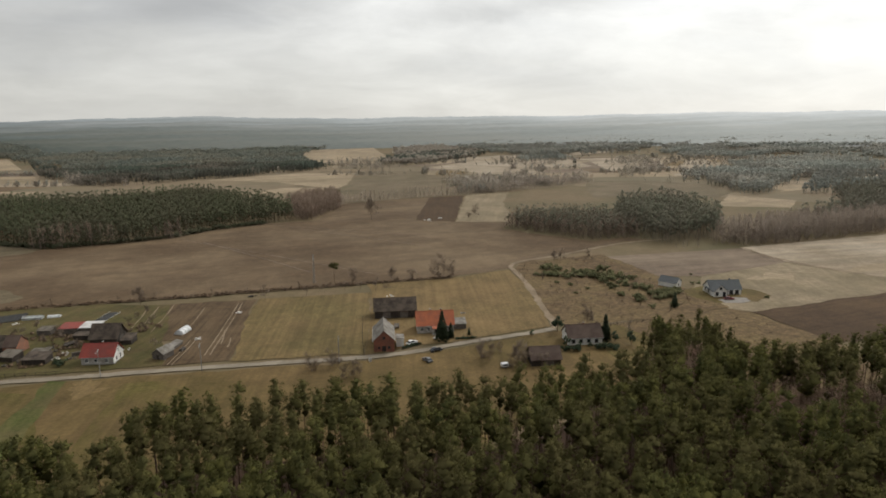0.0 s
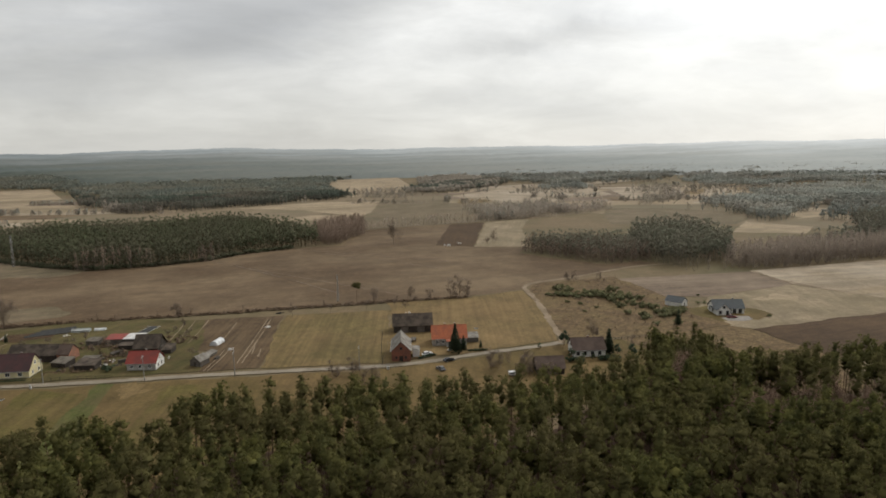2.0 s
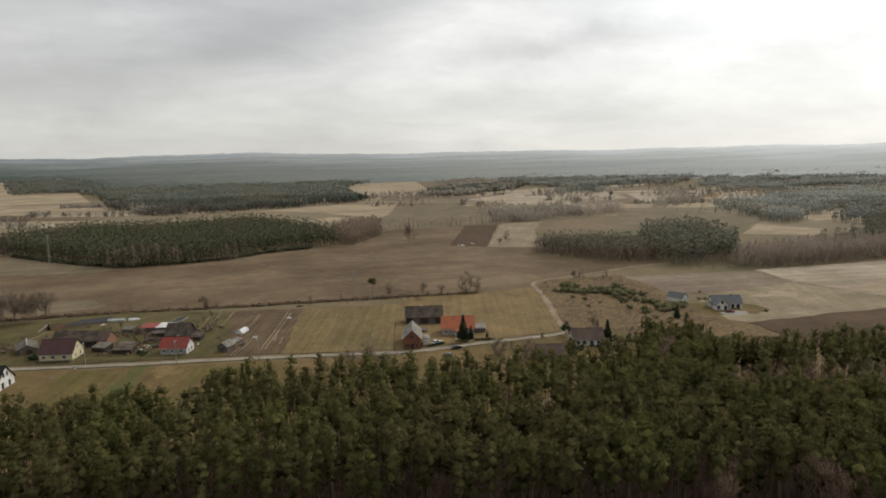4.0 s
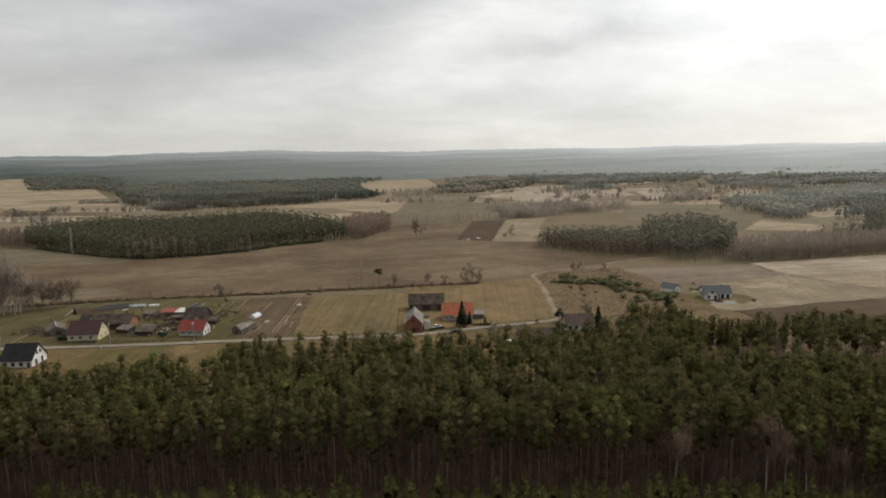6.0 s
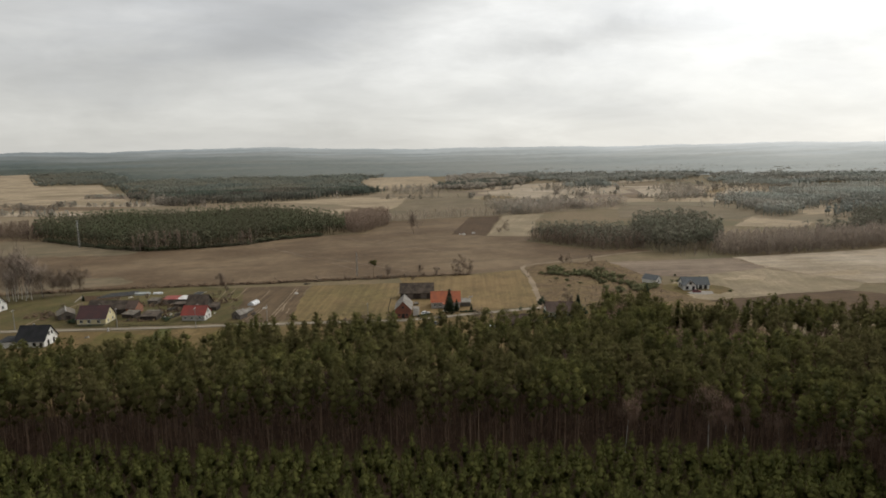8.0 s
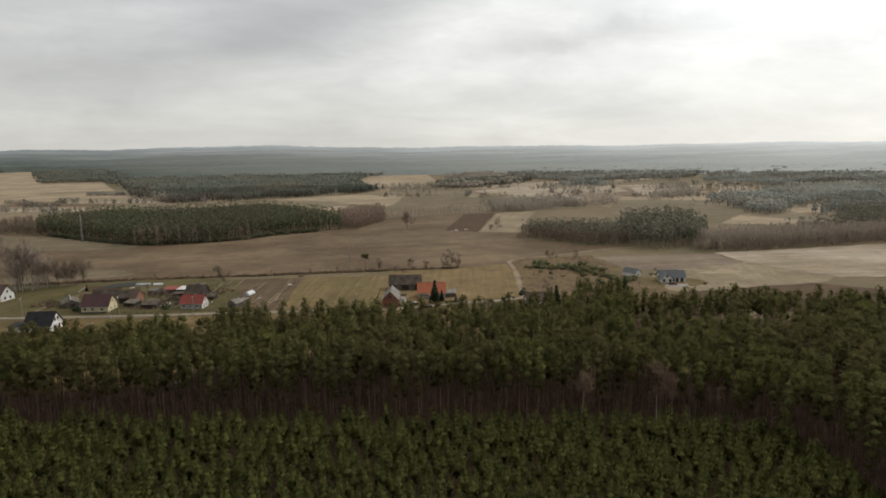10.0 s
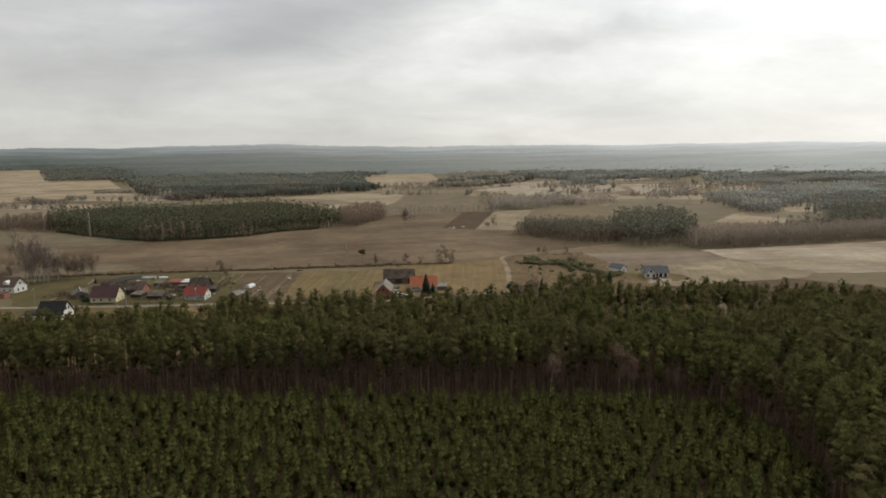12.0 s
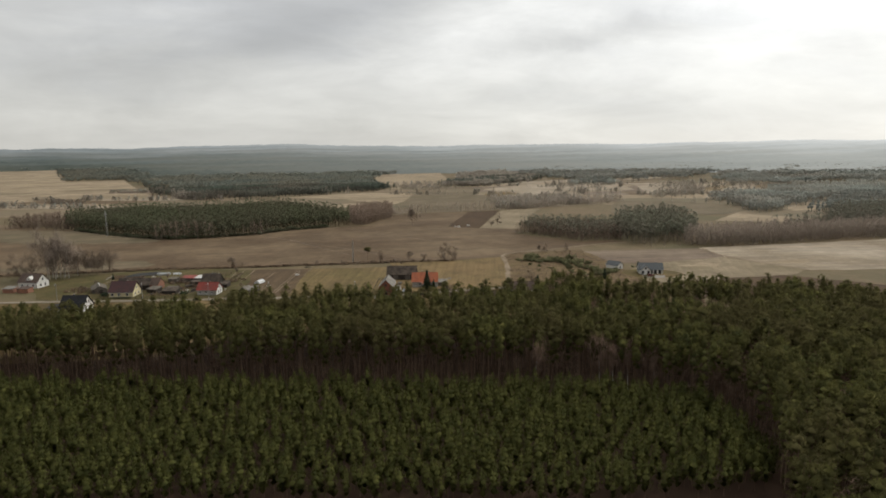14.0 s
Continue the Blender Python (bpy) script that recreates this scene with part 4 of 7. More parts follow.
ribbon("dirt_track", [(119, 36), (127, 38.5), (144, 37), (190, 36), (240, 40)], 1.6, M_RIDE, 0.182, "sandy forest ride among the pines", "track", 0.3)
ribbon("field_border", [(314, 272), (303, 232), (317, 178)], 2.2, M_TRACK, 0.187, "sandy strip between fields", "track", 0.4)
for a, b in (((0, 457), (94, 299)), ((13, 441), (63, 319)), ((82, 465), (145, 358)), ((61, 500), (156, 387))):
    ribbon("tramline", [a, ((a[0] + b[0]) / 2 + 1.0, (a[1] + b[1]) / 2), b], 0.9, M_FALLOW, 0.19, "pale tramline in the ploughed field", "track", 0.2)


WEST_FIELD = [(-1100, 2450), (-740, 2500), (-510, 1760), (-376, 1790), (-183, 1057), (-230, 905), (-332, 868), (-900, 1500)]


WEST_EDGE = [(-1000, 2450), (-740, 2480), (-520, 1765), (-370, 1800), (-300, 1900), (-500, 2500)]


def build_far_canopy():
    """The closed woods of the far plain and ridge: an uneven canopy over the rising land."""
    r = np.r_[np.arange(1900, 3000, 17.0), np.arange(3000, 4960, 28.0)]
    a = np.radians(np.arange(-36, 72, 0.5))
    rr, aa = np.meshgrid(r, a, indexing="ij")
    rng = np.random.default_rng(5)
    rr = rr + rng.uniform(-6, 6, rr.shape)
    aa = aa + rng.uniform(-0.003, 0.003, aa.shape)
    x, y = rr * np.sin(aa), rr * np.cos(aa)
    z = relief(x, y) + np.where((inside(x, y, WEST_FIELD) | inside(x, y, WEST_EDGE)) & (rr < 2600), -3.0, 12 + 4.5 * rng.uniform(-1, 1, x.shape))
    z[0] = relief(x[0], y[0]) - 3
    v = np.stack([x, y, z], 2).reshape(-1, 3)
    n = len(a)
    i, j = np.meshgrid(np.arange(len(r) - 1), np.arange(n - 1), indexing="ij")
    p = (i * n + j).ravel()
    f = np.vstack([np.stack([p, p + 1, p + n + 1], 1), np.stack([p, p + n + 1, p + n], 1)])
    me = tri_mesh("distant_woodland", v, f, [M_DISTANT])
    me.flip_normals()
    tagged(new("distant_woodland", me), "haze-tinted grey-green woods of the far plain and ridge", "woodland", kind="stuff")


build_far_canopy()

# ---- woods ----
PINES = [pine(100 + i, height=19.5 + (i % 3), base=(0.56, 0.66, 0.61, 0.54, 0.68, 0.59, 0.63)[i], spread=(2.5, 2.0, 2.35, 2.6, 1.9, 2.45, 2.2)[i]) for i in range(7)]
EDGE_PINES = [pine(120 + i, 44, 13, 19.5 + (i % 3), (0.40, 0.50, 0.44, 0.36, 0.52)[i], (2.5, 2.1, 2.4, 2.6, 2.0)[i]) for i in range(5)]
YOUNG = [young_pine(200 + i) for i in range(5)]
MID_PINES = [round_crown(300 + i, 2.3 + 0.2 * i, 16.5, 11.8, 50, 0.52, 0.45, 5, 0.8) for i in range(5)]
MID_BARE = [broad_clump(330 + i, 2.7, 14.0, 120, 0.12, 0.42, 0.10, 0.9, 8) for i in range(4)]

TALL = [(-160, 155), (-122, 148), (-92, 140), (-60, 132), (-34, 132), (-24, 129), (-17, 117), (-13, 124), (-12, 138), (8, 137), (33, 132), (65, 120), (86, 119), (108, 116), (122, 123), (131, 140), (139, 118), (150, 106), (188, 101), (210, 88),
        (236, 72), (236, 10), (160, -40), (110, -66), (80, -66), (93, -38), (108, -20), (119, -8), (122, 6), (121, 22), (114, 37), (90, 49), (40, 65), (-9, 81), (-60, 97), (-122, 112), (-160, 122)]
MIXED = [(123, 104), (140, 100), (162, 91), (192, 78), (172, 65), (137, 74), (119, 80), (111, 94)]
PLANTATION = [(-102, 99), (-60, 90), (-9, 74), (40, 58), (88, 41), (121, 26), (119, 6), (108, -20), (66, -15), (30, -2), (-6, 7), (-54, 20), (-120, 36), (-130, 104)]

tall_places = scatter(TALL, 3.7, 11)
mixed = inside(tall_places[:, 0], tall_places[:, 1], MIXED) & (np.random.default_rng(8).uniform(size=len(tall_places)) < 0.72)
mixed |= (tall_places[:, 0] > 30) & (np.random.default_rng(9).uniform(size=len(tall_places)) < 0.06)
bare_places = tall_places[mixed]
tall_places = tall_places[~mixed]
front = (tall_places[:, 1] - (81 - (tall_places[:, 0] + 9) * 0.33) < 7) & (tall_places[:, 0] > -75) & (tall_places[:, 0] < 128)
single, rest = tall_places[front][:300], np.vstack([tall_places[~front], tall_places[front][300:]])
wood("pine_forest", rest, PINES, [M_BARK, M_NEEDLE], "dense stand of tall dark green pines", "forest", 21, 0.86, 1.05)
rng = np.random.default_rng(31)
models = [tree_thing("pine_tree", p, [M_BARK, M_NEEDLE], "tall pine with bare trunk at the forest edge", "tree", "pines at the forest edge") for p in EDGE_PINES]
for x, y in single:
    plant(models[rng.integers(len(models))], x, y, rng.uniform(0.86, 1.03), rng.uniform(0, 360))
for m in models:
    discard(m)
LOW = [(rod((0, 0, -0.1), (0, 0, 0.6), 0.04, 0.03, 3), shrub(150 + i, 1.3, 27, 0.5)) for i in range(4)]
wood("undergrowth", scatter(TALL, 6.0, 24), LOW, [M_BARK, M_UNDER], "dark russet undergrowth of the pine forest", "undergrowth", 25, 0.3, 0.7)
THICKET = []
for i in range(4):
    rng_ = np.random.default_rng(170 + i)
    stems = [rod((rng_.normal(0, 0.5), rng_.normal(0, 0.5), -0.2), (rng_.normal(0, 0.8), rng_.normal(0, 0.8), rng_.uniform(7, 12)), 0.05, 0.02, 3) for _ in range(2)]
    THICKET.append((join(stems), tufts(np.array([(0.3, 0, 3.0), (-0.3, 0.4, 5.5), (0.2, -0.4, 8.0)]), np.array([1.3, 1.4, 1.1]), 9, 0.8, rng_, 1.0, 0.6, 0.05, (0, 0), 0.6)))
thick = scatter(TALL, 3.1, 27)
thick = thick[(thick[:, 1] - (81 - (thick[:, 0] + 9) * 0.33) < 24) | (thick[:, 0] > 95)]
wood("thicket", thick, THICKET, [M_BARK, M_TWIG_RED], "thin leafless saplings and dead branches under the pines", "undergrowth", 28, 0.6, 1.1)
wood("young_pine_edge", smooth_line([(-122, 146), (-92, 138), (-60, 131), (-34, 132), (-24, 129)], 2.2), YOUNG, [M_BARK, M_YOUNG], "low bushy pines along the forest's field side", "plantation", 29, 0.9, 1.5)
wood("forest_corner", scatter([(130, 146), (146, 152), (157, 140), (147, 120), (136, 118), (124, 124)], 3.3, 207), EDGE_PINES, [M_BARK, M_NEEDLE], "dense clump of dark pines at the forest corner", "woodland", 208, 0.5, 0.85)
wood("young_pine_edge", scatter([(128, 126), (131, 142), (140, 122), (150, 110), (168, 106), (164, 99), (148, 100), (134, 112)], 3.1, 129), EDGE_PINES, [M_BARK, M_NEEDLE], "dense bushy pines at the forest corner", "plantation", 129, 0.6, 0.92)
wood("young_pine_edge", scatter([(-160, 152), (-122, 146), (-60, 131), (-60, 124), (-122, 138), (-160, 144)], 3.4, 128), YOUNG, [M_BARK, M_NEEDLE], "dense bushy pines at the forest's field side", "plantation", 128, 1.0, 1.7)
# pines added over litter that showed too light in a shaded gap
wood("young_pine_edge", scatter([(109, -17), (119, -9), (123, 6), (122, 28), (116, 28), (117, 6), (106, -14)], 2.3, 131), YOUNG, [M_BARK, M_YOUNG], "low young pines added to darken the forest corner", "plantation", 131, 0.5, 0.95)
UNDER = [bare_tree(140 + i, 12.0, 0.35, 3, 3, 0.15, 0.008, 9) for i in range(4)]
wood("bare_trees", bare_places, UNDER, [M_TWIG_RED, M_TWIG_RED], "leafless russet trees among the pines", "woodland", 23, 0.95, 1.4)

young_places = scatter(PLANTATION, 2.75, 12, 0.36)
edge = young_places[:, 1] < 16 - young_places[:, 0] * 0.30
near = young_places[edge & (young_places[:, 0] > -60)]
single = near[:300]
rest = np.vstack([young_places[~(edge & (young_places[:, 0] > -60))], near[300:]])
wood("young_pine_plantation", rest, YOUNG, [M_BARK, M_YOUNG], "closely planted rows of young green pines", "plantation", 22, 0.72, 1.25)
models = [tree_thing("young_pine", p, [M_BARK, M_YOUNG], "young bushy green pine in a plantation", "tree", "young pines") for p in YOUNG]
for x, y in single:
    plant(models[rng.integers(len(models))], x, y, rng.uniform(0.8, 1.15), rng.uniform(0, 360))
for m in models:
    discard(m)

WEST_WOOD = [(-190, 580), (-178, 568), (-90, 465), (-50, 467), (-12, 468), (20, 494), (60, 506), (85, 512), (88, 540), (80, 600), (19, 720), (-80, 690), (-150, 715), (-206, 655)]
wood("pine_wood", scatter(WEST_WOOD, 4.6, 41, 0.5), MID_PINES, [M_UNDER, M_WOODS], "dark pine wood beyond the ploughed field", "woodland", 42, 0.72, 1.14)
wood("pine_wood", smooth_line(WEST_WOOD[:8], 3.2) + (0, 2.5), MID_PINES, [M_UNDER, M_WOODS], "lower pines at the pine wood's edge", "woodland", 242, 0.4, 0.78)
wood("bare_wood", scatter([(86, 508), (102, 508), (135, 560), (152, 625), (120, 640), (90, 580)], 4.2, 43), MID_BARE, [M_TWIG_W, M_TWIG_W], "leafless russet wood at the pine wood's end", "woodland", 44)
wood("bare_wood", scatter([(-90, 462), (-60, 460), (-40, 464), (-60, 478), (-88, 480)], 5.5, 45), MID_BARE, [M_TWIG_PALE, M_TWIG_W], "leafless birches before the pine wood", "woodland", 46)
wood("bare_wood", scatter([(-252, 602), (-215, 584), (-186, 572), (-186, 600), (-206, 655), (-245, 650)], 5, 47), MID_BARE, [M_TWIG_W, M_TWIG_W], "leafless trees at the wood's edge", "woodland", 48, 0.7, 1.0)
wood("pine_wood", scatter([(219, 400), (229, 369), (248, 330), (278, 322), (300, 350), (309, 386), (280, 411), (240, 420)], 4.6, 51), MID_BARE, [M_TWIG_W, M_TWIG_W], "compact dark brown leafless wood between fields", "woodland", 52, 0.6, 0.82)
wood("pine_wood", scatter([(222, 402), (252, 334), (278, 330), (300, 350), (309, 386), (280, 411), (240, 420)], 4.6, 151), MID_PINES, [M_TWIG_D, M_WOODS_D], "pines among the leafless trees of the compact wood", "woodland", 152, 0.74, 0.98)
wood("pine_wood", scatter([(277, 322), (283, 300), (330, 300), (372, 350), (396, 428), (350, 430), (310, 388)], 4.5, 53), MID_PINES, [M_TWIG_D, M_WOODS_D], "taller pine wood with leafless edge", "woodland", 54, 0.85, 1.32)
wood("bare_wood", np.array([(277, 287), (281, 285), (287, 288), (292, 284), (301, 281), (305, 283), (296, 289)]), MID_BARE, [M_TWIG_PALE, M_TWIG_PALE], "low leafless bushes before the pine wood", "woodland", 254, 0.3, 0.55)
wood("bare_wood", scatter([(312, 284), (318, 277), (350, 269), (402, 269), (520, 268), (640, 262), (640, 300), (485, 300), (400, 308), (335, 303), (318, 296)], 4.0, 55), MID_BARE, [M_TWIG_E, M_TWIG_E], "long leafless wood, haze-tinted grey-brown", "woodland", 56, 0.75, 1.1)
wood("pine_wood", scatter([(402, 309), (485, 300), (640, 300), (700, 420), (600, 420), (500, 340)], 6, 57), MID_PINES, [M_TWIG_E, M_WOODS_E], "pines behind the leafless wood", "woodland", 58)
HEDGE = [(135, 570), (144, 598), (174, 606), (231, 613), (289, 611), (339, 615), (428, 636), (490, 666)]
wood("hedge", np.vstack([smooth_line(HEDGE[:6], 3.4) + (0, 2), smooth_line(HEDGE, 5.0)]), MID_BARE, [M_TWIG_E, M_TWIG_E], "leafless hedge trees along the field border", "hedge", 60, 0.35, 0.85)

wood("bare_wood", scatter([(-20, 462), (2, 470), (8, 486), (-10, 484)], 4.5, 145), MID_BARE, [M_TWIG_PALE, M_TWIG_W], "leafless russet trees before the pine wood", "woodland", 146, 0.6, 0.95)
wood("pine_wood", scatter([(-62, 456), (-40, 458), (-16, 464), (-14, 470), (-40, 470), (-64, 464)], 3.4, 205), MID_PINES, [M_UNDER, M_WOODS], "low young pines before the pine wood", "woodland", 206, 0.45, 0.6)
DARK_EDGE = np.vstack([smooth_line([(-178, 566), (-90, 462), (-50, 464), (-12, 466), (20, 492), (60, 504)], 2.6)])
wood("wood_edge", DARK_EDGE, LOW, [M_BARK, M_WOODS], "low dark evergreen growth along the wood's edge", "undergrowth", 147, 1.2, 3.2)

# far woods of the plain, with haze put into their colours
FAR_PINES = [far_crown(380 + i, 2.6 + 0.25 * i, 14.0) for i in range(5)]
FAR_BARE = [broad_clump(390 + i, 4.0, 12.0, 42, 0.08, 0.40, 0.3, 0.6, 6) for i in range(5)]
FAR_TREES = [broad_clump(360 + i, 3.6, 7.5, 54, 0.06, 0.30, 0.35, 0.3, 6) for i in range(4)]
FAR_DEEP = [far_crown(400 + i, 5.0 + 0.4 * i, 14.0, 12, 1.9, 0.35) for i in range(5)]
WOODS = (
    ([(1200, 800), (1230, 600), (1500, 680), (1900, 1000), (2100, 1450), (1250, 880)], 9.5, M_FARPINE_E, FAR_DEEP, 0.1, "haze-tinted grey-green far woods"),
    ([(-380, 1790), (-290, 1550), (-200, 1140), (-150, 1020), (-95, 925), (0, 945), (134, 1012), (184, 1050), (265, 1075), (245, 1218), (-180, 1240)], 5.4, M_FARPINE, FAR_PINES, 0.0, "wide haze-tinted dark green far pine woods"),
    ([(-380, 1790), (-290, 1550), (-180, 1200), (245, 1200), (260, 1500), (420, 1900), (-300, 1900)], 9.5, M_FARPINE2, FAR_DEEP, 0.0, "wide haze-tinted dark green far pine woods"),
    ([(-1000, 2450), (-740, 2480), (-520, 1765), (-370, 1800), (-300, 1900), (-500, 2500)], 9.5, M_FARPINE2, FAR_DEEP, 0.0, "wide haze-tinted dark green far pine woods"),
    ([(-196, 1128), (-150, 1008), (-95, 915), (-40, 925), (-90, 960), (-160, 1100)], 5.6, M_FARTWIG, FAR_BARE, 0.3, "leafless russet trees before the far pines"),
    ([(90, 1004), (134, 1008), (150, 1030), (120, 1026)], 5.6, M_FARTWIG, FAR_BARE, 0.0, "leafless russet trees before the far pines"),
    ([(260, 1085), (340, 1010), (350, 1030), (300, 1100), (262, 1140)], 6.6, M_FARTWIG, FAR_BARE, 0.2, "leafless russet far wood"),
    ([(350, 1190), (430, 1290), (560, 1700), (760, 1800), (700, 1400), (560, 1160), (480, 1130), (400, 1020)], 9.5, M_FARTWIG, FAR_DEEP, 0.4, "haze-paled leafless far woods"),
    ([(298, 634), (342, 620), (392, 642), (453, 662), (484, 670), (513, 708), (446, 729), (373, 753), (330, 790), (312, 720)], 5.4, M_FARTWIG, FAR_BARE, 0.1, "haze-paled leafless wood behind the hedge"),
    ([(548, 690), (598, 658), (740, 800), (760, 880), (624, 764)], 7.0, M_FARTWIG, FAR_BARE, 0.2, "haze-paled leafless copse on the plain"),
    ([(359, 1182), (408, 1148), (500, 1170), (693, 1354), (690, 1500), (500, 1420)], 5.4, M_FARPINE, FAR_PINES, 0.1, "haze-tinted blue-grey far copse on the plain"),
    ([(590, 642), (545, 530), (535, 462), (590, 470), (680, 520), (700, 560), (972, 607), (795, 722), (728, 712), (638, 673)], 5.6, M_FARPINE_E, FAR_PINES, 0.2, "haze-tinted green wood on the plain"),
    ([(560, 428), (582, 428), (655, 404), (800, 480), (960, 600), (760, 560), (640, 480)], 5.6, M_FARPINE_E, FAR_PINES, 0.5, "haze-tinted green wood on the plain"),
    ([(760, 690), (860, 560), (1000, 620), (1200, 800), (1000, 860), (860, 800)], 5.6, M_FARPINE_E, FAR_PINES, 0.4, "haze-tinted green wood on the plain"),
    ([(900, 960), (1040, 900), (1250, 860), (2100, 1450), (1490, 1580), (1100, 1250)], 9.5, M_FARPINE_E, FAR_DEEP, 0.25, "haze-tinted green far woods"),
    ([(700, 880), (800, 900), (860, 1000), (780, 1010)], 8.0, M_FARTWIG, FAR_BARE, 0.3, "haze-paled leafless copse on the plain"),
    ([(620, 1060), (720, 1040), (760, 1120), (640, 1140)], 5.6, M_FARPINE_E, FAR_PINES, 0.2, "haze-tinted green copse on the plain"),
    ([(800, 1170), (980, 1180), (1490, 1590), (1700, 1800), (900, 1900), (760, 1700), (700, 1300)], 9.5, M_FARPINE_E, FAR_DEEP, 0.3, "haze-tinted green far woods"))
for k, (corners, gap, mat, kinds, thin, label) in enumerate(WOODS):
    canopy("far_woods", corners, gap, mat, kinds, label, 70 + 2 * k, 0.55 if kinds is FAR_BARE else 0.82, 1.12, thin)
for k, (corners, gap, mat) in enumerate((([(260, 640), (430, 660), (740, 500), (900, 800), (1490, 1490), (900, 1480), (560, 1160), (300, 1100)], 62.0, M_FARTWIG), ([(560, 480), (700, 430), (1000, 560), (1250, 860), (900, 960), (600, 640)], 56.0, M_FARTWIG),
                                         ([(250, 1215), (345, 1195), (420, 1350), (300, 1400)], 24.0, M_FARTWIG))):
    wood("scattered_trees", scatter(corners, gap, 120 + k, 1.3), FAR_TREES, [mat, mat], "scattered haze-paled trees of the plain", "trees", 130 + k, 0.35, 1.1, relief)

rng = np.random.default_rng(402)
rows_ = []
for (x0, y0), (x1, y1) in HEDGES:
    n_ = int(math.hypot(x1 - x0, y1 - y0) / 4.5)
    t_ = np.sort(rng.uniform(rng.uniform(0, 0.4), rng.uniform(0.6, 1.0), n_))[:, None]
    rows_.append(np.array([(x0, y0)]) * (1 - t_) + np.array([(x1, y1)]) * t_ + rng.normal(0, 2.2, (n_, 2)))
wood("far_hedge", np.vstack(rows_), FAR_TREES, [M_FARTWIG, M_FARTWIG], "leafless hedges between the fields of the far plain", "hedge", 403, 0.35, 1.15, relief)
wood("far_hedge", np.vstack(rows_[::3]) + (2, 3), FAR_PINES, [M_FARPINE_E, M_FARPINE_E], "haze-tinted evergreen trees along the far hedges", "hedge", 404, 0.35, 0.75, relief)

# ---- buildings ----
M_WHITE = material("white_render", (0.74, 0.73, 0.70), (0.66, 0.65, 0.62), 0.8, 0.85, 6.0, (0.58, 0.57, 0.53), 0.3, 0.15)
M_DULL = material("grey_render", (0.46, 0.44, 0.40), (0.36, 0.34, 0.31), 0.8, 0.9, 6.0, (0.30, 0.28, 0.25), 0.4, 0.2)
M_CREAM = material("yellow_render", (0.66, 0.58, 0.34), (0.60, 0.52, 0.31), 0.8, 0.85, 6.0, (0.54, 0.47, 0.29), 0.3, 0.15)
M_BRICK = material("red_brick", (0.27, 0.105, 0.066), (0.20, 0.08, 0.052), 3.0, 0.9, 14.0, (0.16, 0.075, 0.055), 0.5, 0.4)
M_BRICK2 = material("orange_brick", (0.36, 0.17, 0.105), (0.28, 0.125, 0.08), 3.0, 0.9, 14.0, (0.22, 0.12, 0.085), 0.5, 0.4)
M_ROOF_RED = material("red_roof_sheet", (0.27, 0.055, 0.040), (0.22, 0.046, 0.035), 0.8, 0.7, 8.0, (0.19, 0.052, 0.042), 0.3, 0.3)
M_ROOF_ORANGE = material("orange_roof_tile", (0.44, 0.140, 0.066), (0.35, 0.108, 0.054), 1.4, 0.85, 10.0, (0.29, 0.105, 0.062), 0.4, 0.4)
M_ROOF_MAROON = material("maroon_roof_sheet", (0.088, 0.038, 0.036), (0.070, 0.032, 0.031), 0.8, 0.6, 8.0, (0.06, 0.034, 0.033), 0.3, 0.3)
M_ROOF_DARK = material("anthracite_roof_sheet", (0.016, 0.016, 0.017), (0.022, 0.022, 0.023), 0.8, 0.9, 8.0, (0.030, 0.030, 0.032), 0.3, 0.3)
M_ROOF_SLATE = material("blue_grey_roof_tile", (0.135, 0.142, 0.143), (0.105, 0.112, 0.114), 1.0, 0.8, 8.0, (0.12, 0.126, 0.13), 0.3, 0.3, spec=0.12)
M_ROOF_OLD = material("weathered_cement_roof", (0.165, 0.148, 0.124), (0.110, 0.096, 0.080), 0.7, 0.9, 6.0, (0.25, 0.232, 0.205), 0.4, 0.4)
M_ROOF_WORN = material("worn_dark_cement_roof", (0.118, 0.100, 0.080), (0.080, 0.068, 0.055), 0.7, 0.95, 6.0, (0.165, 0.145, 0.120), 0.4, 0.4, spec=0.1)
M_ROOF_TAR = material("old_dark_roofing", (0.078, 0.062, 0.049), (0.050, 0.041, 0.034), 0.6, 0.95, 6.0, (0.120, 0.096, 0.076), 0.35, 0.4, spec=0.1)
M_ROOF_BROWN = material("brown_roof_tile", (0.092, 0.060, 0.047), (0.072, 0.048, 0.039), 0.9, 0.8, 8.0, (0.11, 0.078, 0.06), 0.3, 0.4)
M_ROOF_PALE = material("pale_metal_roof", (0.62, 0.61, 0.59), (0.54, 0.53, 0.51), 0.6, 0.45, 8.0, (0.45, 0.43, 0.40), 0.3, 0.1)
M_PLANK = material("dark_weathered_planks", (0.048, 0.038, 0.031), (0.030, 0.025, 0.022), 2.0, 0.9, 10.0, (0.065, 0.053, 0.043), 0.6, 0.5, stripe=(90, 4.0, 0.25))
M_PLANK2 = material("grey_weathered_planks", (0.125, 0.108, 0.092), (0.085, 0.073, 0.063), 2.0, 0.9, 10.0, (0.15, 0.13, 0.11), 0.6, 0.5, stripe=(90, 4.0, 0.25))
M_GLASS = material("dark_window_glass", (0.018, 0.021, 0.025), (0.03, 0.034, 0.038), 0.5, 0.08, 1.0, bump=0.0, spec=0.6)
M_FRAME = material("white_window_frame", (0.72, 0.71, 0.69), (0.66, 0.65, 0.63), 2.0, 0.5, 4.0, bump=0.0)
M_FRAME_DARK = material("dark_window_frame", (0.05, 0.042, 0.038), (0.04, 0.035, 0.032), 2.0, 0.5, 4.0, bump=0.0)
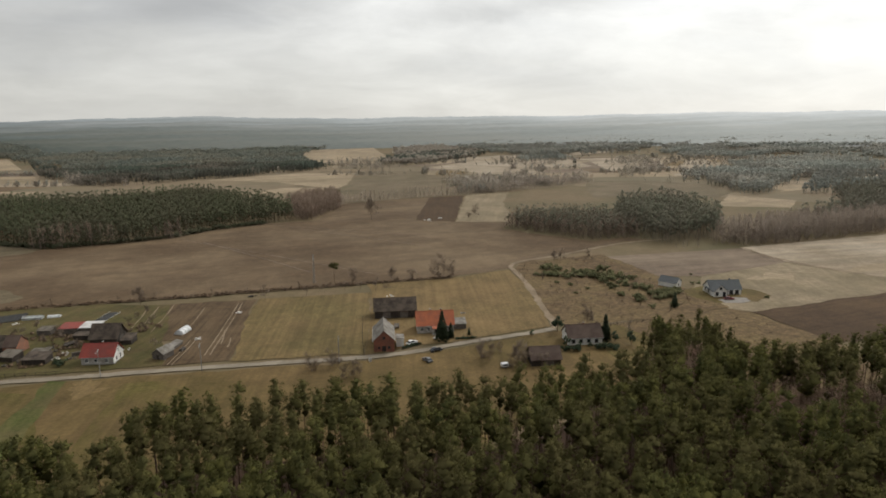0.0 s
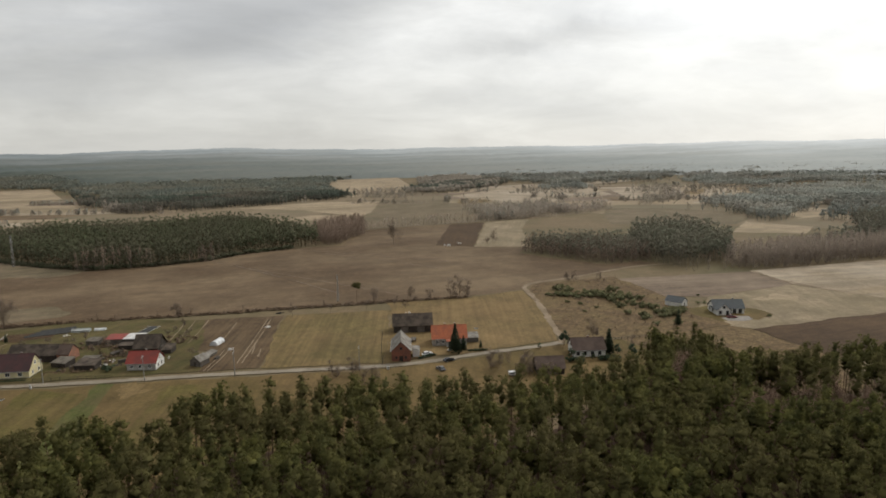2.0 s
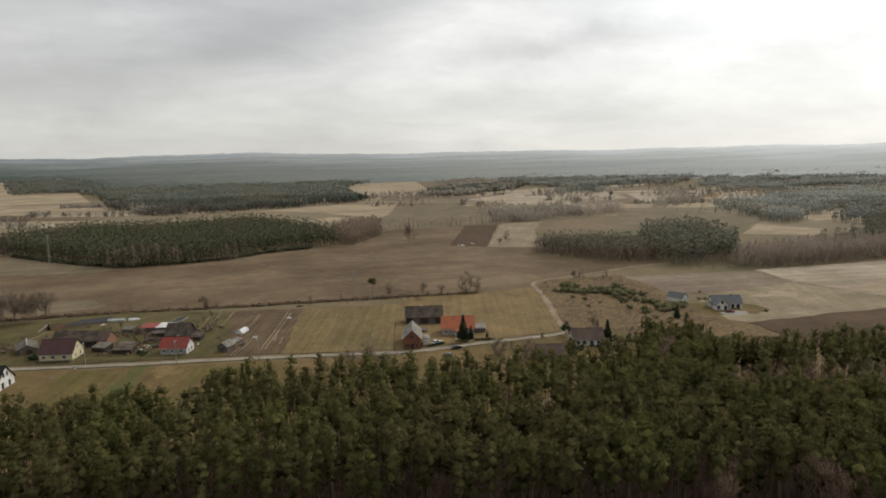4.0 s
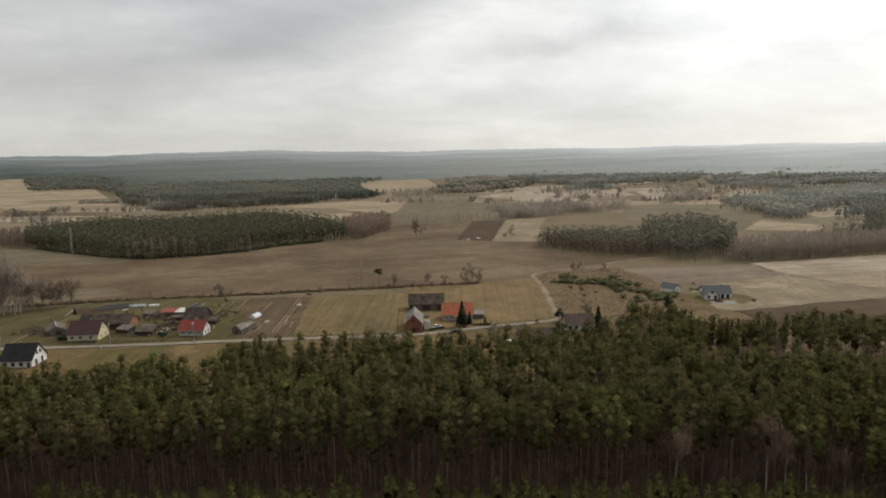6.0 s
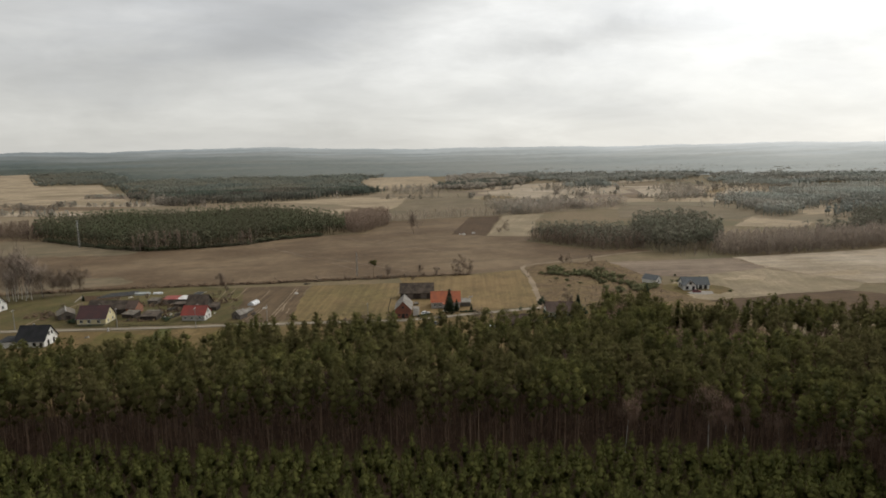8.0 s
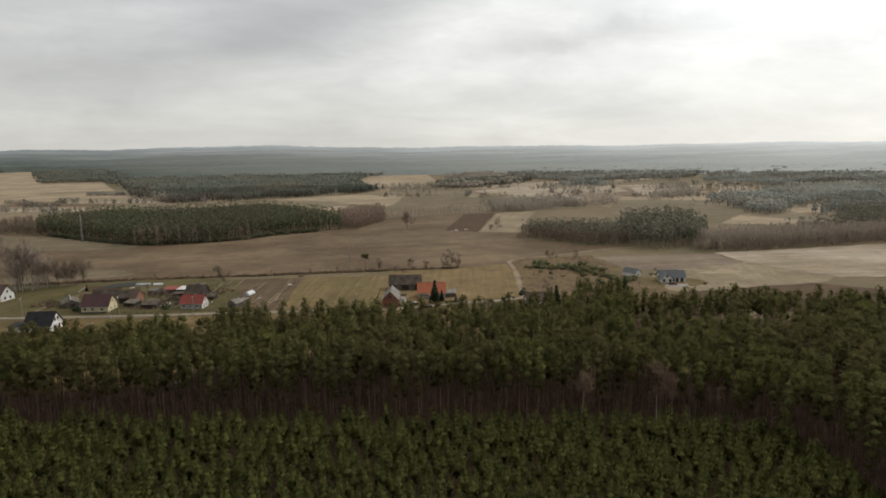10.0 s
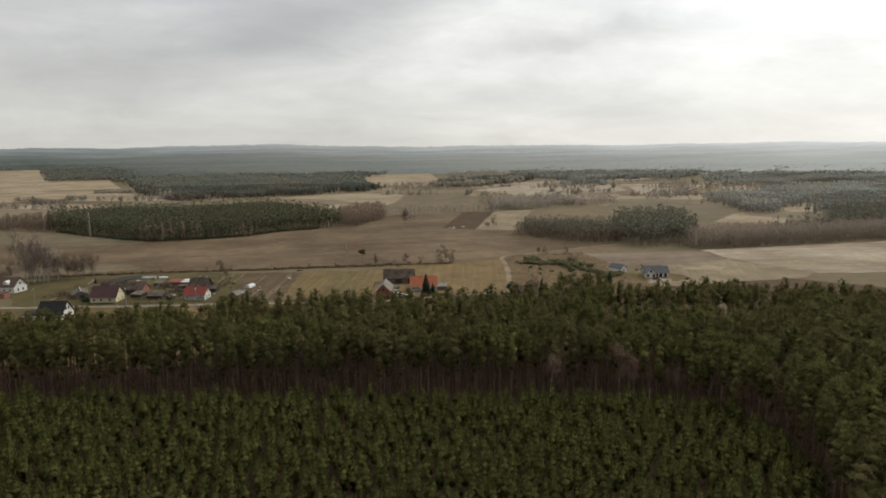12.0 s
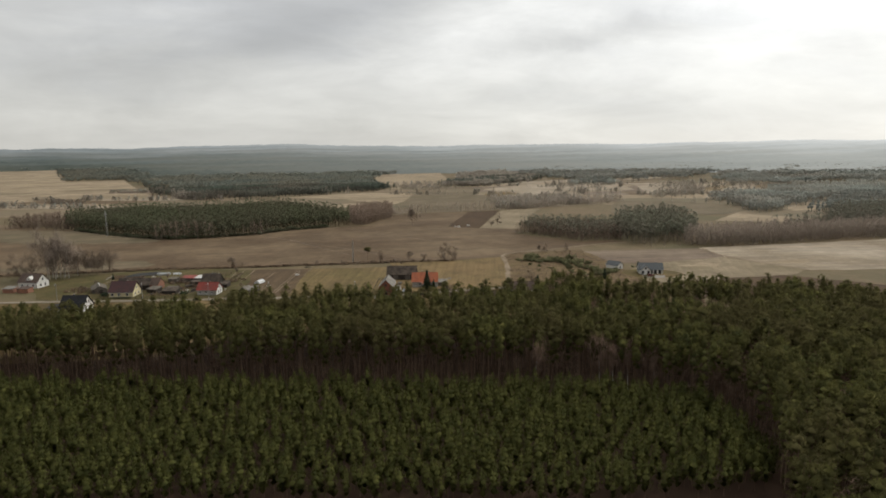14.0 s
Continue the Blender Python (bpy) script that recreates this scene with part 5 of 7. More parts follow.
M_CONCRETE = material("grey_concrete", (0.34, 0.33, 0.31), (0.26, 0.25, 0.235), 1.2, 0.9, 8.0, (0.22, 0.21, 0.195), 0.5, 0.3)
M_STEEL = material("galvanised_steel", (0.42, 0.42, 0.41), (0.34, 0.34, 0.33), 2.0, 0.5, 4.0, metal=0.3, bump=0.0)
M_FILM = material("white_plastic_film", (0.70, 0.71, 0.71), (0.58, 0.59, 0.60), 0.6, 0.35, 3.0, (0.48, 0.49, 0.49), 0.5, 0.2)
M_GREENHOUSE = material("dusty_greenhouse_glass", (0.25, 0.25, 0.23), (0.18, 0.18, 0.165), 0.8, 0.25, 3.0, (0.4, 0.42, 0.41), 0.4, 0.1, spec=0.6)
M_TARP = material("black_tarpaulin", (0.030, 0.030, 0.030), (0.048, 0.047, 0.045), 0.8, 0.85, 3.0, bump=0.5)
M_PAINT_BLACK = material("black_car_paint", (0.015, 0.016, 0.018), (0.022, 0.023, 0.025), 1.0, 0.25, 1.0, bump=0.0, spec=0.6)
M_PAINT_GREY = material("grey_car_paint", (0.085, 0.088, 0.092), (0.11, 0.112, 0.115), 1.0, 0.3, 1.0, bump=0.0, spec=0.6)
M_PAINT_WHITE = material("white_car_paint", (0.72, 0.72, 0.72), (0.66, 0.66, 0.66), 1.0, 0.3, 1.0, bump=0.0, spec=0.6)
M_PAINT_RED = material("dark_red_car_paint", (0.16, 0.02, 0.02), (0.13, 0.018, 0.018), 1.0, 0.3, 1.0, bump=0.0, spec=0.6)
M_TYRE = material("tyre_rubber", (0.022, 0.022, 0.022), (0.03, 0.03, 0.03), 2.0, 0.9, 6.0, bump=0.2)
M_RUBBISH = material("pale_rubble", (0.55, 0.53, 0.49), (0.36, 0.34, 0.31), 2.0, 0.8, 6.0, bump=0.3, island=0.4)


def gable(bm, l, w, wall, peak):
    """A gabled block, ridge along x, from the ground to under the roof."""
    y = w / 2
    ring = [(-y, 0), (y, 0), (y, wall), (0, peak), (-y, wall)]
    solid(bm, [(-l / 2, a, b) for a, b in ring], [(l / 2, a, b) for a, b in ring])
    bmesh.ops.recalc_face_normals(bm, faces=bm.faces)


def slab(bm, l, w, wall, peak, side, over=0.45, thick=0.16):
    """One slope of a gabled roof."""
    y, rise = w / 2, (peak - wall) / (w / 2)
    e = y + over
    low, top = wall - over * rise, peak
    s = side
    ring = [(0, top + 0.03), (s * e, low + 0.03), (s * e, low + 0.03 + thick), (0, top + 0.03 + thick)]
    solid(bm, [(-l / 2 - over, a, b) for a, b in ring], [(l / 2 + over, a, b) for a, b in ring])
    bmesh.ops.recalc_face_normals(bm, faces=bm.faces)


def window(parent, face, l, w, u, z, ww, wh, frame_mat=None, name="window"):
    """A framed window, set on one of the four faces at u along it and z above the ground."""
    frame_mat = frame_mat or M_FRAME
    turn = {"front": (0, -w / 2), "back": (180, -w / 2), "left": (-90, -l / 2), "right": (90, -l / 2)}[face]
    m = Matrix.Rotation(radians(turn[0]), 4, "Z") @ Matrix.Translation((u, turn[1], z))
    bm = bmesh.new()
    b = 0.09
    for x0, x1, z0, z1 in ((-ww / 2, ww / 2, 0, b), (-ww / 2, ww / 2, wh - b, wh), (-ww / 2, -ww / 2 + b, b, wh - b), (ww / 2 - b, ww / 2, b, wh - b), (-0.04, 0.04, b, wh - b)):
        box(bm, x0, x1, -0.06, 0.03, z0, z1)
    ob = part(name, bm, frame_mat, parent)
    ob.matrix_basis = m
    bm = bmesh.new()
    box(bm, -ww / 2 + b, ww / 2 - b, -0.03, 0.02, b, wh - b)
    part("pane", bm, M_GLASS, ob)
    bm = bmesh.new()
    box(bm, -ww / 2 - 0.06, ww / 2 + 0.06, -0.14, 0.0, -0.06, 0.0)
    part("sill", bm, frame_mat, ob)


def door(parent, face, l, w, u, dw, dh, mat):
    turn = {"front": (0, -w / 2), "back": (180, -w / 2), "left": (-90, -l / 2), "right": (90, -l / 2)}[face]
    bm = bmesh.new()
    box(bm, -dw / 2, dw / 2, -0.05, 0.03, 0.02, dh, 0.015)
    ob = part("door", bm, mat, parent)
    ob.matrix_basis = Matrix.Rotation(radians(turn[0]), 4, "Z") @ Matrix.Translation((u, turn[1], 0))
    bm = bmesh.new()
    box(bm, dw / 2 - 0.2, dw / 2 - 0.12, -0.11, -0.05, dh * 0.47, dh * 0.53)
    part("door_handle", bm, M_STEEL, ob)


def chimney(parent, x, y, z, h, mat, s=0.5):
    bm = bmesh.new()
    box(bm, x - s / 2, x + s / 2, y - s / 2, y + s / 2, z - 0.8, z + h)
    ob = part("chimney", bm, mat, parent)
    bm = bmesh.new()
    box(bm, x - s / 2 - 0.06, x + s / 2 + 0.06, y - s / 2 - 0.06, y + s / 2 + 0.06, z + h, z + h + 0.1)
    part("chimney_cap", bm, M_CONCRETE, ob)


def building(name, x, y, yaw, l, w, wall, peak, wall_mat, roof_mat, label, category, over=0.45, thick=0.16, gutters=True, plinth=None, gable_mat=None, scale_z=1.0):
    e = empty(name, pose(x, y, 0, 0, 0, yaw), label, category)
    bm = bmesh.new()
    gable(bm, l, w, wall, peak)
    part("wall", bm, wall_mat, e)
    for s in (-1, 1):
        bm = bmesh.new()
        slab(bm, l, w, wall, peak, s, over, thick)
        part("roof", bm, roof_mat, e)
    bm = bmesh.new()
    rise = (peak - wall) / (w / 2)
    top = peak + 0.03 + thick
    ring = [(-0.22, top - 0.22 * rise + 0.02), (0.22, top - 0.22 * rise + 0.02), (0.2, top - 0.2 * rise + 0.07), (0, top + 0.09), (-0.2, top - 0.2 * rise + 0.07)]
    solid(bm, [(-l / 2 - over, a, b) for a, b in ring], [(l / 2 + over, a, b) for a, b in ring])
    part("ridge_cap", bm, roof_mat, e)
    if gutters:
        for s in (-1, 1):
            bm = bmesh.new()
            yy, zz = s * (w / 2 + over + 0.05), wall - over * rise + 0.06
            tube(bm, (-l / 2 - over, yy, zz), (l / 2 + over, yy, zz), 0.07, 0.07, 6)
            part("gutter", bm, M_STEEL, e)
    if plinth:
        bm = bmesh.new()
        box(bm, -l / 2 - 0.04, l / 2 + 0.04, -w / 2 - 0.04, w / 2 + 0.04, -0.2, 0.4)
        part("plinth", bm, plinth, e)
    return e


def shed(name, x, y, yaw, l, w, low, high, wall_mat, roof_mat, label, category="shed", over=0.3):
    """A box with a single pitched roof, lower at the front."""
    e = empty(name, pose(x, y, 0, 0, 0, yaw), label, category)
    bm = bmesh.new()
    ring = [(-w / 2, -0.1), (w / 2, -0.1), (w / 2, high), (-w / 2, low)]
    solid(bm, [(-l / 2, a, b) for a, b in ring], [(l / 2, a, b) for a, b in ring])
    bmesh.ops.recalc_face_normals(bm, faces=bm.faces)
    part("wall", bm, wall_mat, e)
    bm = bmesh.new()
    rise = (high - low) / w
    a, b = -w / 2 - over, w / 2 + over
    ring = [(a, low - over * rise + 0.03), (b, high + over * rise + 0.03), (b, high + over * rise + 0.13), (a, low - over * rise + 0.13)]
    solid(bm, [(-l / 2 - over, p, q) for p, q in ring], [(l / 2 + over, p, q) for p, q in ring])
    bmesh.ops.recalc_face_normals(bm, faces=bm.faces)
    part("roof", bm, roof_mat, e)
    return e


YAW = -16.5

# the farm by the road: orange-roofed house, brick barn, long dark barn
l, w = 13.6, 9.0
house = building("farmhouse", 87.0, 208.0, YAW, l, w, 3.3, 7.3, M_DULL, M_ROOF_ORANGE, "old grey farmhouse with a bright orange tile roof", "house", plinth=M_CONCRETE)
for u in (-5.0, -2.6, 2.6, 5.0):
    window(house, "front", l, w, u, 1.1, 1.1, 1.3)
for u in (-1.8, 1.8):
    window(house, "left", l, w, u, 1.1, 1.0, 1.3)
window(house, "left", l, w, 0.0, 4.3, 1.0, 1.2)
door(house, "front", l, w, 0.2, 1.1, 2.1, M_PLANK)
chimney(house, -1.6, 0.4, 7.1, 0.9, M_BRICK)
chimney(house, 2.4, 0.4, 7.1, 0.9, M_BRICK)
bm = bmesh.new()
box(bm, -1.2, 1.6, -w / 2 - 2.2, -w / 2, 0, 0.35, 0.03)
part("porch_step", bm, M_CONCRETE, house)
bm = bmesh.new()
solid(bm, [(-1.5, -w / 2 - 2.4, 2.5), (1.9, -w / 2 - 2.4, 2.5), (1.9, -w / 2, 3.0), (-1.5, -w / 2, 3.0)], [(-1.5, -w / 2 - 2.4, 2.62), (1.9, -w / 2 - 2.4, 2.62), (1.9, -w / 2, 3.12), (-1.5, -w / 2, 3.12)])
part("porch_roof", bm, M_ROOF_ORANGE, house)
for px in (-1.3, 1.7):
    bm = bmesh.new()
    box(bm, px - 0.08, px + 0.08, -w / 2 - 2.25, -w / 2 - 2.1, 0.3, 2.55)
    part("porch_post", bm, M_FRAME, house)
shed("lean_to", 96.6, 206.5, YAW, 4.5, 5.0, 2.1, 2.9, M_PLANK2, M_ROOF_OLD, "grey lean-to shed beside the farmhouse")

l, w = 15.0, 7.0
barn = building("brick_barn", 64.5, 200.3, 73.5, l, w, 4.2, 7.6, M_BRICK, M_ROOF_OLD, "red brick barn with a weathered grey roof", "barn", 0.35)
window(barn, "left", l, w, 0.0, 4.6, 0.9, 0.9, M_FRAME_DARK)
for u in (-1.7, 1.7):
    window(barn, "left", l, w, u, 1.2, 0.8, 0.8, M_FRAME_DARK)
door(barn, "left", l, w, 0.0, 1.4, 2.2, M_PLANK)
shed("annex", 69.6, 197.6, 73.5, 4.6, 2.6, 3.0, 3.3, M_WHITE, M_ROOF_OLD, "small whitewashed annex against the barn", "shed", 0.15)

l, w = 16.5, 8.5
barn = building("timber_barn", 79.0, 231.3, YAW, l, w, 3.5, 7.4, M_PLANK, M_ROOF_TAR, "long black timber barn with old dark roof", "barn", 0.5, gutters=False)
door(barn, "front", l, w, -3.5, 3.2, 2.9, M_PLANK2)
door(barn, "front", l, w, 3.5, 3.2, 2.9, M_PLANK2)

# the hamlet to the west
l, w = 10.4, 7.4
house = building("cottage", -26.3, 224.6, -19, l, w, 3.0, 6.2, M_DULL, M_ROOF_RED, "small grey cottage with a red metal roof", "house", plinth=M_CONCRETE)
for u in (-3.4, -0.4, 3.0):
    window(house, "front", l, w, u, 1.0, 1.1, 1.25)
for u in (-1.4, 1.4):
    window(house, "right", l, w, u, 1.0, 0.9, 1.2, M_FRAME_DARK)
window(house, "right", l, w, 0, 3.6, 0.9, 1.1, M_FRAME_DARK)
bm = bmesh.new()
ring = [(-w / 2 + 0.02, 0.42), (w / 2 - 0.02, 0.42), (w / 2 - 0.02, 2.98), (0, 6.1), (-w / 2 + 0.02, 2.98)]
solid(bm, [(l / 2, a, b) for a, b in ring], [(l / 2 + 0.03, a, b) for a, b in ring])
part("gable_render", bm, M_WHITE, house, "whitewashed gable wall")
chimney(house, 0.6, 0.3, 6.0, 0.8, M_BRICK)
l, w = 9.5, 8.0
barn = building("timber_barn", -26.3, 245.0, -19, l, w, 2.9, 7.0, M_PLANK, M_ROOF_TAR, "black timber barn with steep dark roof", "barn", 0.5, gutters=False)
door(barn, "right", l, w, 0.0, 3.0, 2.6, M_PLANK2)
shed("lean_to", -19.3, 241.0, -19, 3.6, 5.0, 1.8, 2.8, M_PLANK, M_ROOF_TAR, "dark lean-to on the barn's end")
shed("workshop", -40.5, 263.6, YAW, 7.0, 6.5, 2.5, 2.9, M_PLANK2, M_ROOF_RED, "low shed with a red sheet roof", "shed")
shed("workshop", -33.3, 261.5, YAW, 6.6, 6.5, 2.5, 2.9, M_PLANK2, M_ROOF_PALE, "low shed with a pale metal roof", "shed")
shed("woodshed", -33.8, 252.0, -19, 9.0, 3.2, 1.9, 2.3, M_PLANK, M_ROOF_TAR, "low open woodshed in the farmyard")
l, w = 5.2, 4.4
hut = building("hut", -7.6, 219.6, 52, l, w, 2.3, 3.9, M_PLANK2, M_ROOF_OLD, "small grey plank hut by the garden plot", "shed", 0.3, 0.1, False)
door(hut, "left", l, w, 0.0, 1.0, 1.9, M_PLANK)
shed("hutch", -4.4, 228.0, 62, 8.5, 2.2, 1.2, 1.6, M_PLANK2, M_ROOF_OLD, "low row of grey hutches behind the hut")

l, w = 12.4, 9.0
house = building("house", -69.0, 234.6, -15, l, w, 3.0, 7.6, M_CREAM, M_ROOF_MAROON, "yellow house with a steep maroon roof", "house", plinth=M_CONCRETE)
for u in (-4.4, -1.0, 3.2):
    window(house, "front", l, w, u, 0.9, 1.5, 1.35)
for u in (-2.0, 2.0):
    window(house, "right", l, w, u, 0.9, 1.1, 1.3)
window(house, "right", l, w, 0.0, 4.0, 1.2, 1.3)
chimney(house, 1.5, 0.9, 7.0, 1.0, M_BRICK)
l, w = 18.0, 7.5
barn = building("timber_barn", -66.6, 251.5, -20, l, w, 2.9, 6.0, M_PLANK, M_ROOF_TAR, "long dark barn behind the yellow house", "barn", 0.4, gutters=False)
door(barn, "front", l, w, 2.0, 3.0, 2.5, M_PLANK2)
l, w = 4.6, 7.0
byre = building("byre", -55.4, 247.5, -20, l, w, 3.0, 5.9, M_BRICK2, M_ROOF_BROWN, "orange brick byre at the barn's end", "barn", 0.25, gutters=False)
window(byre, "front", l, w, 0.8, 1.2, 0.8, 0.8, M_FRAME_DARK)
door(byre, "front", l, w, -1.0, 1.1, 2.0, M_PLANK)
shed("shed", -55.5, 239.0, -30, 6.0, 5.0, 1.9, 2.7, M_PLANK, M_ROOF_WORN, "low grey-roofed shed in the farmyard")
shed("shed", -46.3, 232.0, -20, 7.5, 5.0, 2.0, 2.9, M_PLANK, M_ROOF_TAR, "black open-fronted cart shed")
shed("shed", -46.5, 239.0, -20, 5.5, 3.0, 1.8, 2.2, M_PLANK2, M_ROOF_WORN, "grey shed among farmyard clutter")
shed("shed", -49.0, 265.0, -20, 5.0, 4.0, 2.0, 2.5, M_PLANK2, M_ROOF_WORN, "small pale shed behind the byre")

l, w = 12.0, 7.0
barn = building("long_shed", -84.8, 249.8, 106, l, w, 2.2, 3.9, M_PLANK2, M_ROOF_WORN, "long low plank shed with a worn grey roof", "shed", 0.3, 0.12, False)
door(barn, "left", l, w, 0.6, 2.0, 2.0, M_PLANK)
bm = bmesh.new()
tube(bm, (-l / 2 - 0.3, 0, 4.12), (l / 2 + 0.3, 0, 4.12), 0.13, 0.13, 6)
part("ridge_tile", bm, M_ROOF_PALE, barn, "pale ridge of the shed")

l, w = 10.8, 9.5
house = building("new_house", -84.0, 204.5, -14, l, w, 3.0, 7.8, M_WHITE, M_ROOF_DARK, "new white house with a black metal roof", "house", 0.5, plinth=M_DULL)
for u in (-1.9, 1.9):
    window(house, "right", l, w, u, 0.5, 1.2, 2.0, M_FRAME_DARK)
for u in (-1.0, 1.0):
    window(house, "right", l, w, u, 4.2, 1.0, 1.4, M_FRAME_DARK)
for u in (-4.0, -1.2, 1.6):
    window(house, "front", l, w, u, 0.8, 1.3, 1.4, M_FRAME_DARK)
door(house, "front", l, w, 4.2, 1.1, 2.1, M_FRAME_DARK)
chimney(house, -1.0, 0.8, 7.2, 1.0, M_ROOF_DARK, 0.6)
shed("garage", -93.2, 205.5, -14, 6.0, 7.0, 2.7, 3.1, M_WHITE, M_ROOF_DARK, "white garage against the new house", "garage")

l, w = 12.0, 8.5
house = building("white_house", -124.0, 275.5, -25, l, w, 3.6, 7.6, M_WHITE, M_ROOF_BROWN, "white house with dark roof among bare trees", "house")
for u in (-3.5, 0.0, 3.5):
    window(house, "front", l, w, u, 1.1, 1.2, 1.3)
for u in (-1.6, 1.6):
    window(house, "right", l, w, u, 1.1, 1.0, 1.3, M_FRAME_DARK)
window(house, "right", l, w, 0.0, 4.3, 1.1, 1.2, M_FRAME_DARK)
bm = bmesh.new()
gable(bm, 3.2, 2.6, 1.0, 2.2)
dormer = part("dormer", bm, M_WHITE, house)
dormer.matrix_basis = pose(1.0, -2.6, 4.6, 0, 0, 90)
window(dormer, "left", 3.2, 2.6, 0.0, 0.25, 0.9, 0.9)
chimney(house, -1.5, 0.4, 7.4, 0.9, M_BRICK)
shed("outbuilding", -123.5, 260.5, -22, 6.5, 4.0, 2.4, 2.8, M_BRICK2, M_ROOF_BROWN, "low orange brick outbuilding", "outbuilding")
shed("outbuilding", -131.5, 264.0, -22, 6.0, 4.5, 2.2, 2.9, M_BRICK2, M_ROOF_OLD, "low brick shed with a grey roof", "outbuilding")

# by the forest: brown-roofed house and barn
l, w = 12.0, 8.4
house = building("house", 129.8, 174.0, -18, l, w, 2.9, 6.2, M_WHITE, M_ROOF_BROWN, "white house with a weathered brown roof", "house")
for u in (-4.2, -1.6, 1.2, 3.9):
    window(house, "front", l, w, u, 0.9, 1.2, 1.3, M_FRAME_DARK)
window(house, "left", l, w, 0.0, 3.6, 1.0, 1.1, M_FRAME_DARK)
chimney(house, 0.5, 0.5, 5.9, 0.9, M_BRICK)
l, w = 9.4, 7.5
barn = building("timber_barn", 107.0, 162.6, -18, l, w, 2.5, 5.4, M_PLANK, M_ROOF_BROWN, "brown-roofed timber barn beside the forest", "barn", 0.5, gutters=False)
door(barn, "front", l, w, 1.0, 2.8, 2.3, M_PLANK2)

# the new white house among the fields
l, w = 13.6, 7.6
house = building("white_house", 223.6, 200.5, -22, l, w, 2.8, 5.9, M_WHITE, M_ROOF_SLATE, "modern white house with a blue-grey roof", "house")
for u in (0.2, 2.4, 5.0):
    window(house, "front", l, w, u, 0.4, 1.6, 2.0, M_FRAME_DARK)
for u in (-1.8, 1.8):
    window(house, "left", l, w, u, 1.0, 1.1, 1.3, M_FRAME_DARK)
bm = bmesh.new()
gable(bm, 8.2, 6.0, 2.8, 5.4)
wing = part("wing", bm, M_WHITE, house)
wing.matrix_basis = pose(-3.8, -3.0, 0, 0, 0, 90)
for s in (-1, 1):
    bm = bmesh.new()
    slab(bm, 8.2, 6.0, 2.8, 5.4, s)
    part("wing_roof", bm, M_ROOF_SLATE, wing)
window(wing, "left", 8.2, 6.0, -1.6, 0.9, 1.3, 1.5, M_FRAME_DARK)
window(wing, "left", 8.2, 6.0, 1.6, 0.3, 1.3, 2.1, M_FRAME_DARK)
window(wing, "left", 8.2, 6.0, 0.0, 3.4, 1.1, 1.2, M_FRAME_DARK)
chimney(house, 3.0, 0.3, 5.7, 0.9, M_ROOF_DARK)
l, w = 8.5, 5.6
garage = building("garage", 211.6, 220.2, 112, l, w, 2.4, 4.4, M_WHITE, M_ROOF_SLATE, "long white outbuilding with a grey roof", "garage", 0.3)
window(garage, "left", l, w, 0.0, 0.9, 1.0, 1.0, M_FRAME_DARK)
patch("driveway", [(213, 192.5), (212, 187.5), (218, 184.5), (224, 185), (226.5, 189.5), (222, 192.5)], M_PAVE, 0.12, "pale gravel driveway of the new house", "driveway", 0.3, 2.5)


# ---- other things of the farms ----
def tunnel(name, x, y, yaw, l, r, mat, label, category):
    """An arched tunnel on hoops, with end walls."""
    e = empty(name, pose(x, y, 0, 0, 0, yaw), label, category)
    n = 10
    arc = [(math.cos(math.pi * i / n) * r, math.sin(math.pi * i / n) * r * 1.05) for i in range(n + 1)]
    bm = bmesh.new()
    rows = [[bm.verts.new((-l / 2 + l * k / 6, a, b * (1 + 0.02 * math.sin(k * 2.1)))) for a, b in arc] for k in range(7)]
    for p, q in zip(rows, rows[1:]):
        for i in range(n):
            bm.faces.new((p[i], q[i], q[i + 1], p[i + 1]))
    bm.faces.new(rows[0])
    bm.faces.new(rows[-1][::-1])
    bmesh.ops.recalc_face_normals(bm, faces=bm.faces)
    part("cover", bm, mat, e)
    for k in range(4):
        bm = bmesh.new()
        xx = -l / 2 + l * k / 3
        for (a, b), (c, d) in zip(arc, arc[1:]):
            tube(bm, (xx, a * 1.02, b * 1.02), (xx, c * 1.02, d * 1.02), 0.04, 0.04, 4)
        part("hoop", bm, M_STEEL, e)
    return e


tunnel("polytunnel", -1.2, 245.0, 62, 6.2, 1.8, M_FILM, "white plastic polytunnel on the garden plot", "greenhouse")
tunnel("polytunnel", -50.2, 288.5, -12, 4.6, 1.1, M_FILM, "pale plastic tunnel behind the sheds", "greenhouse")
gh = building("greenhouse", -57.8, 289.0, -12, 7.5, 2.6, 1.0, 1.6, M_GREENHOUSE, M_GREENHOUSE, "dusty glass greenhouse behind the sheds", "greenhouse", 0.05, 0.04, False)
for k in range(6):
    bm = bmesh.new()
    box(bm, -3.75 + k * 1.5 - 0.03, -3.75 + k * 1.5 + 0.03, -1.36, -1.31, 0, 1.02)
    part("glazing_bar", bm, M_STEEL, gh)


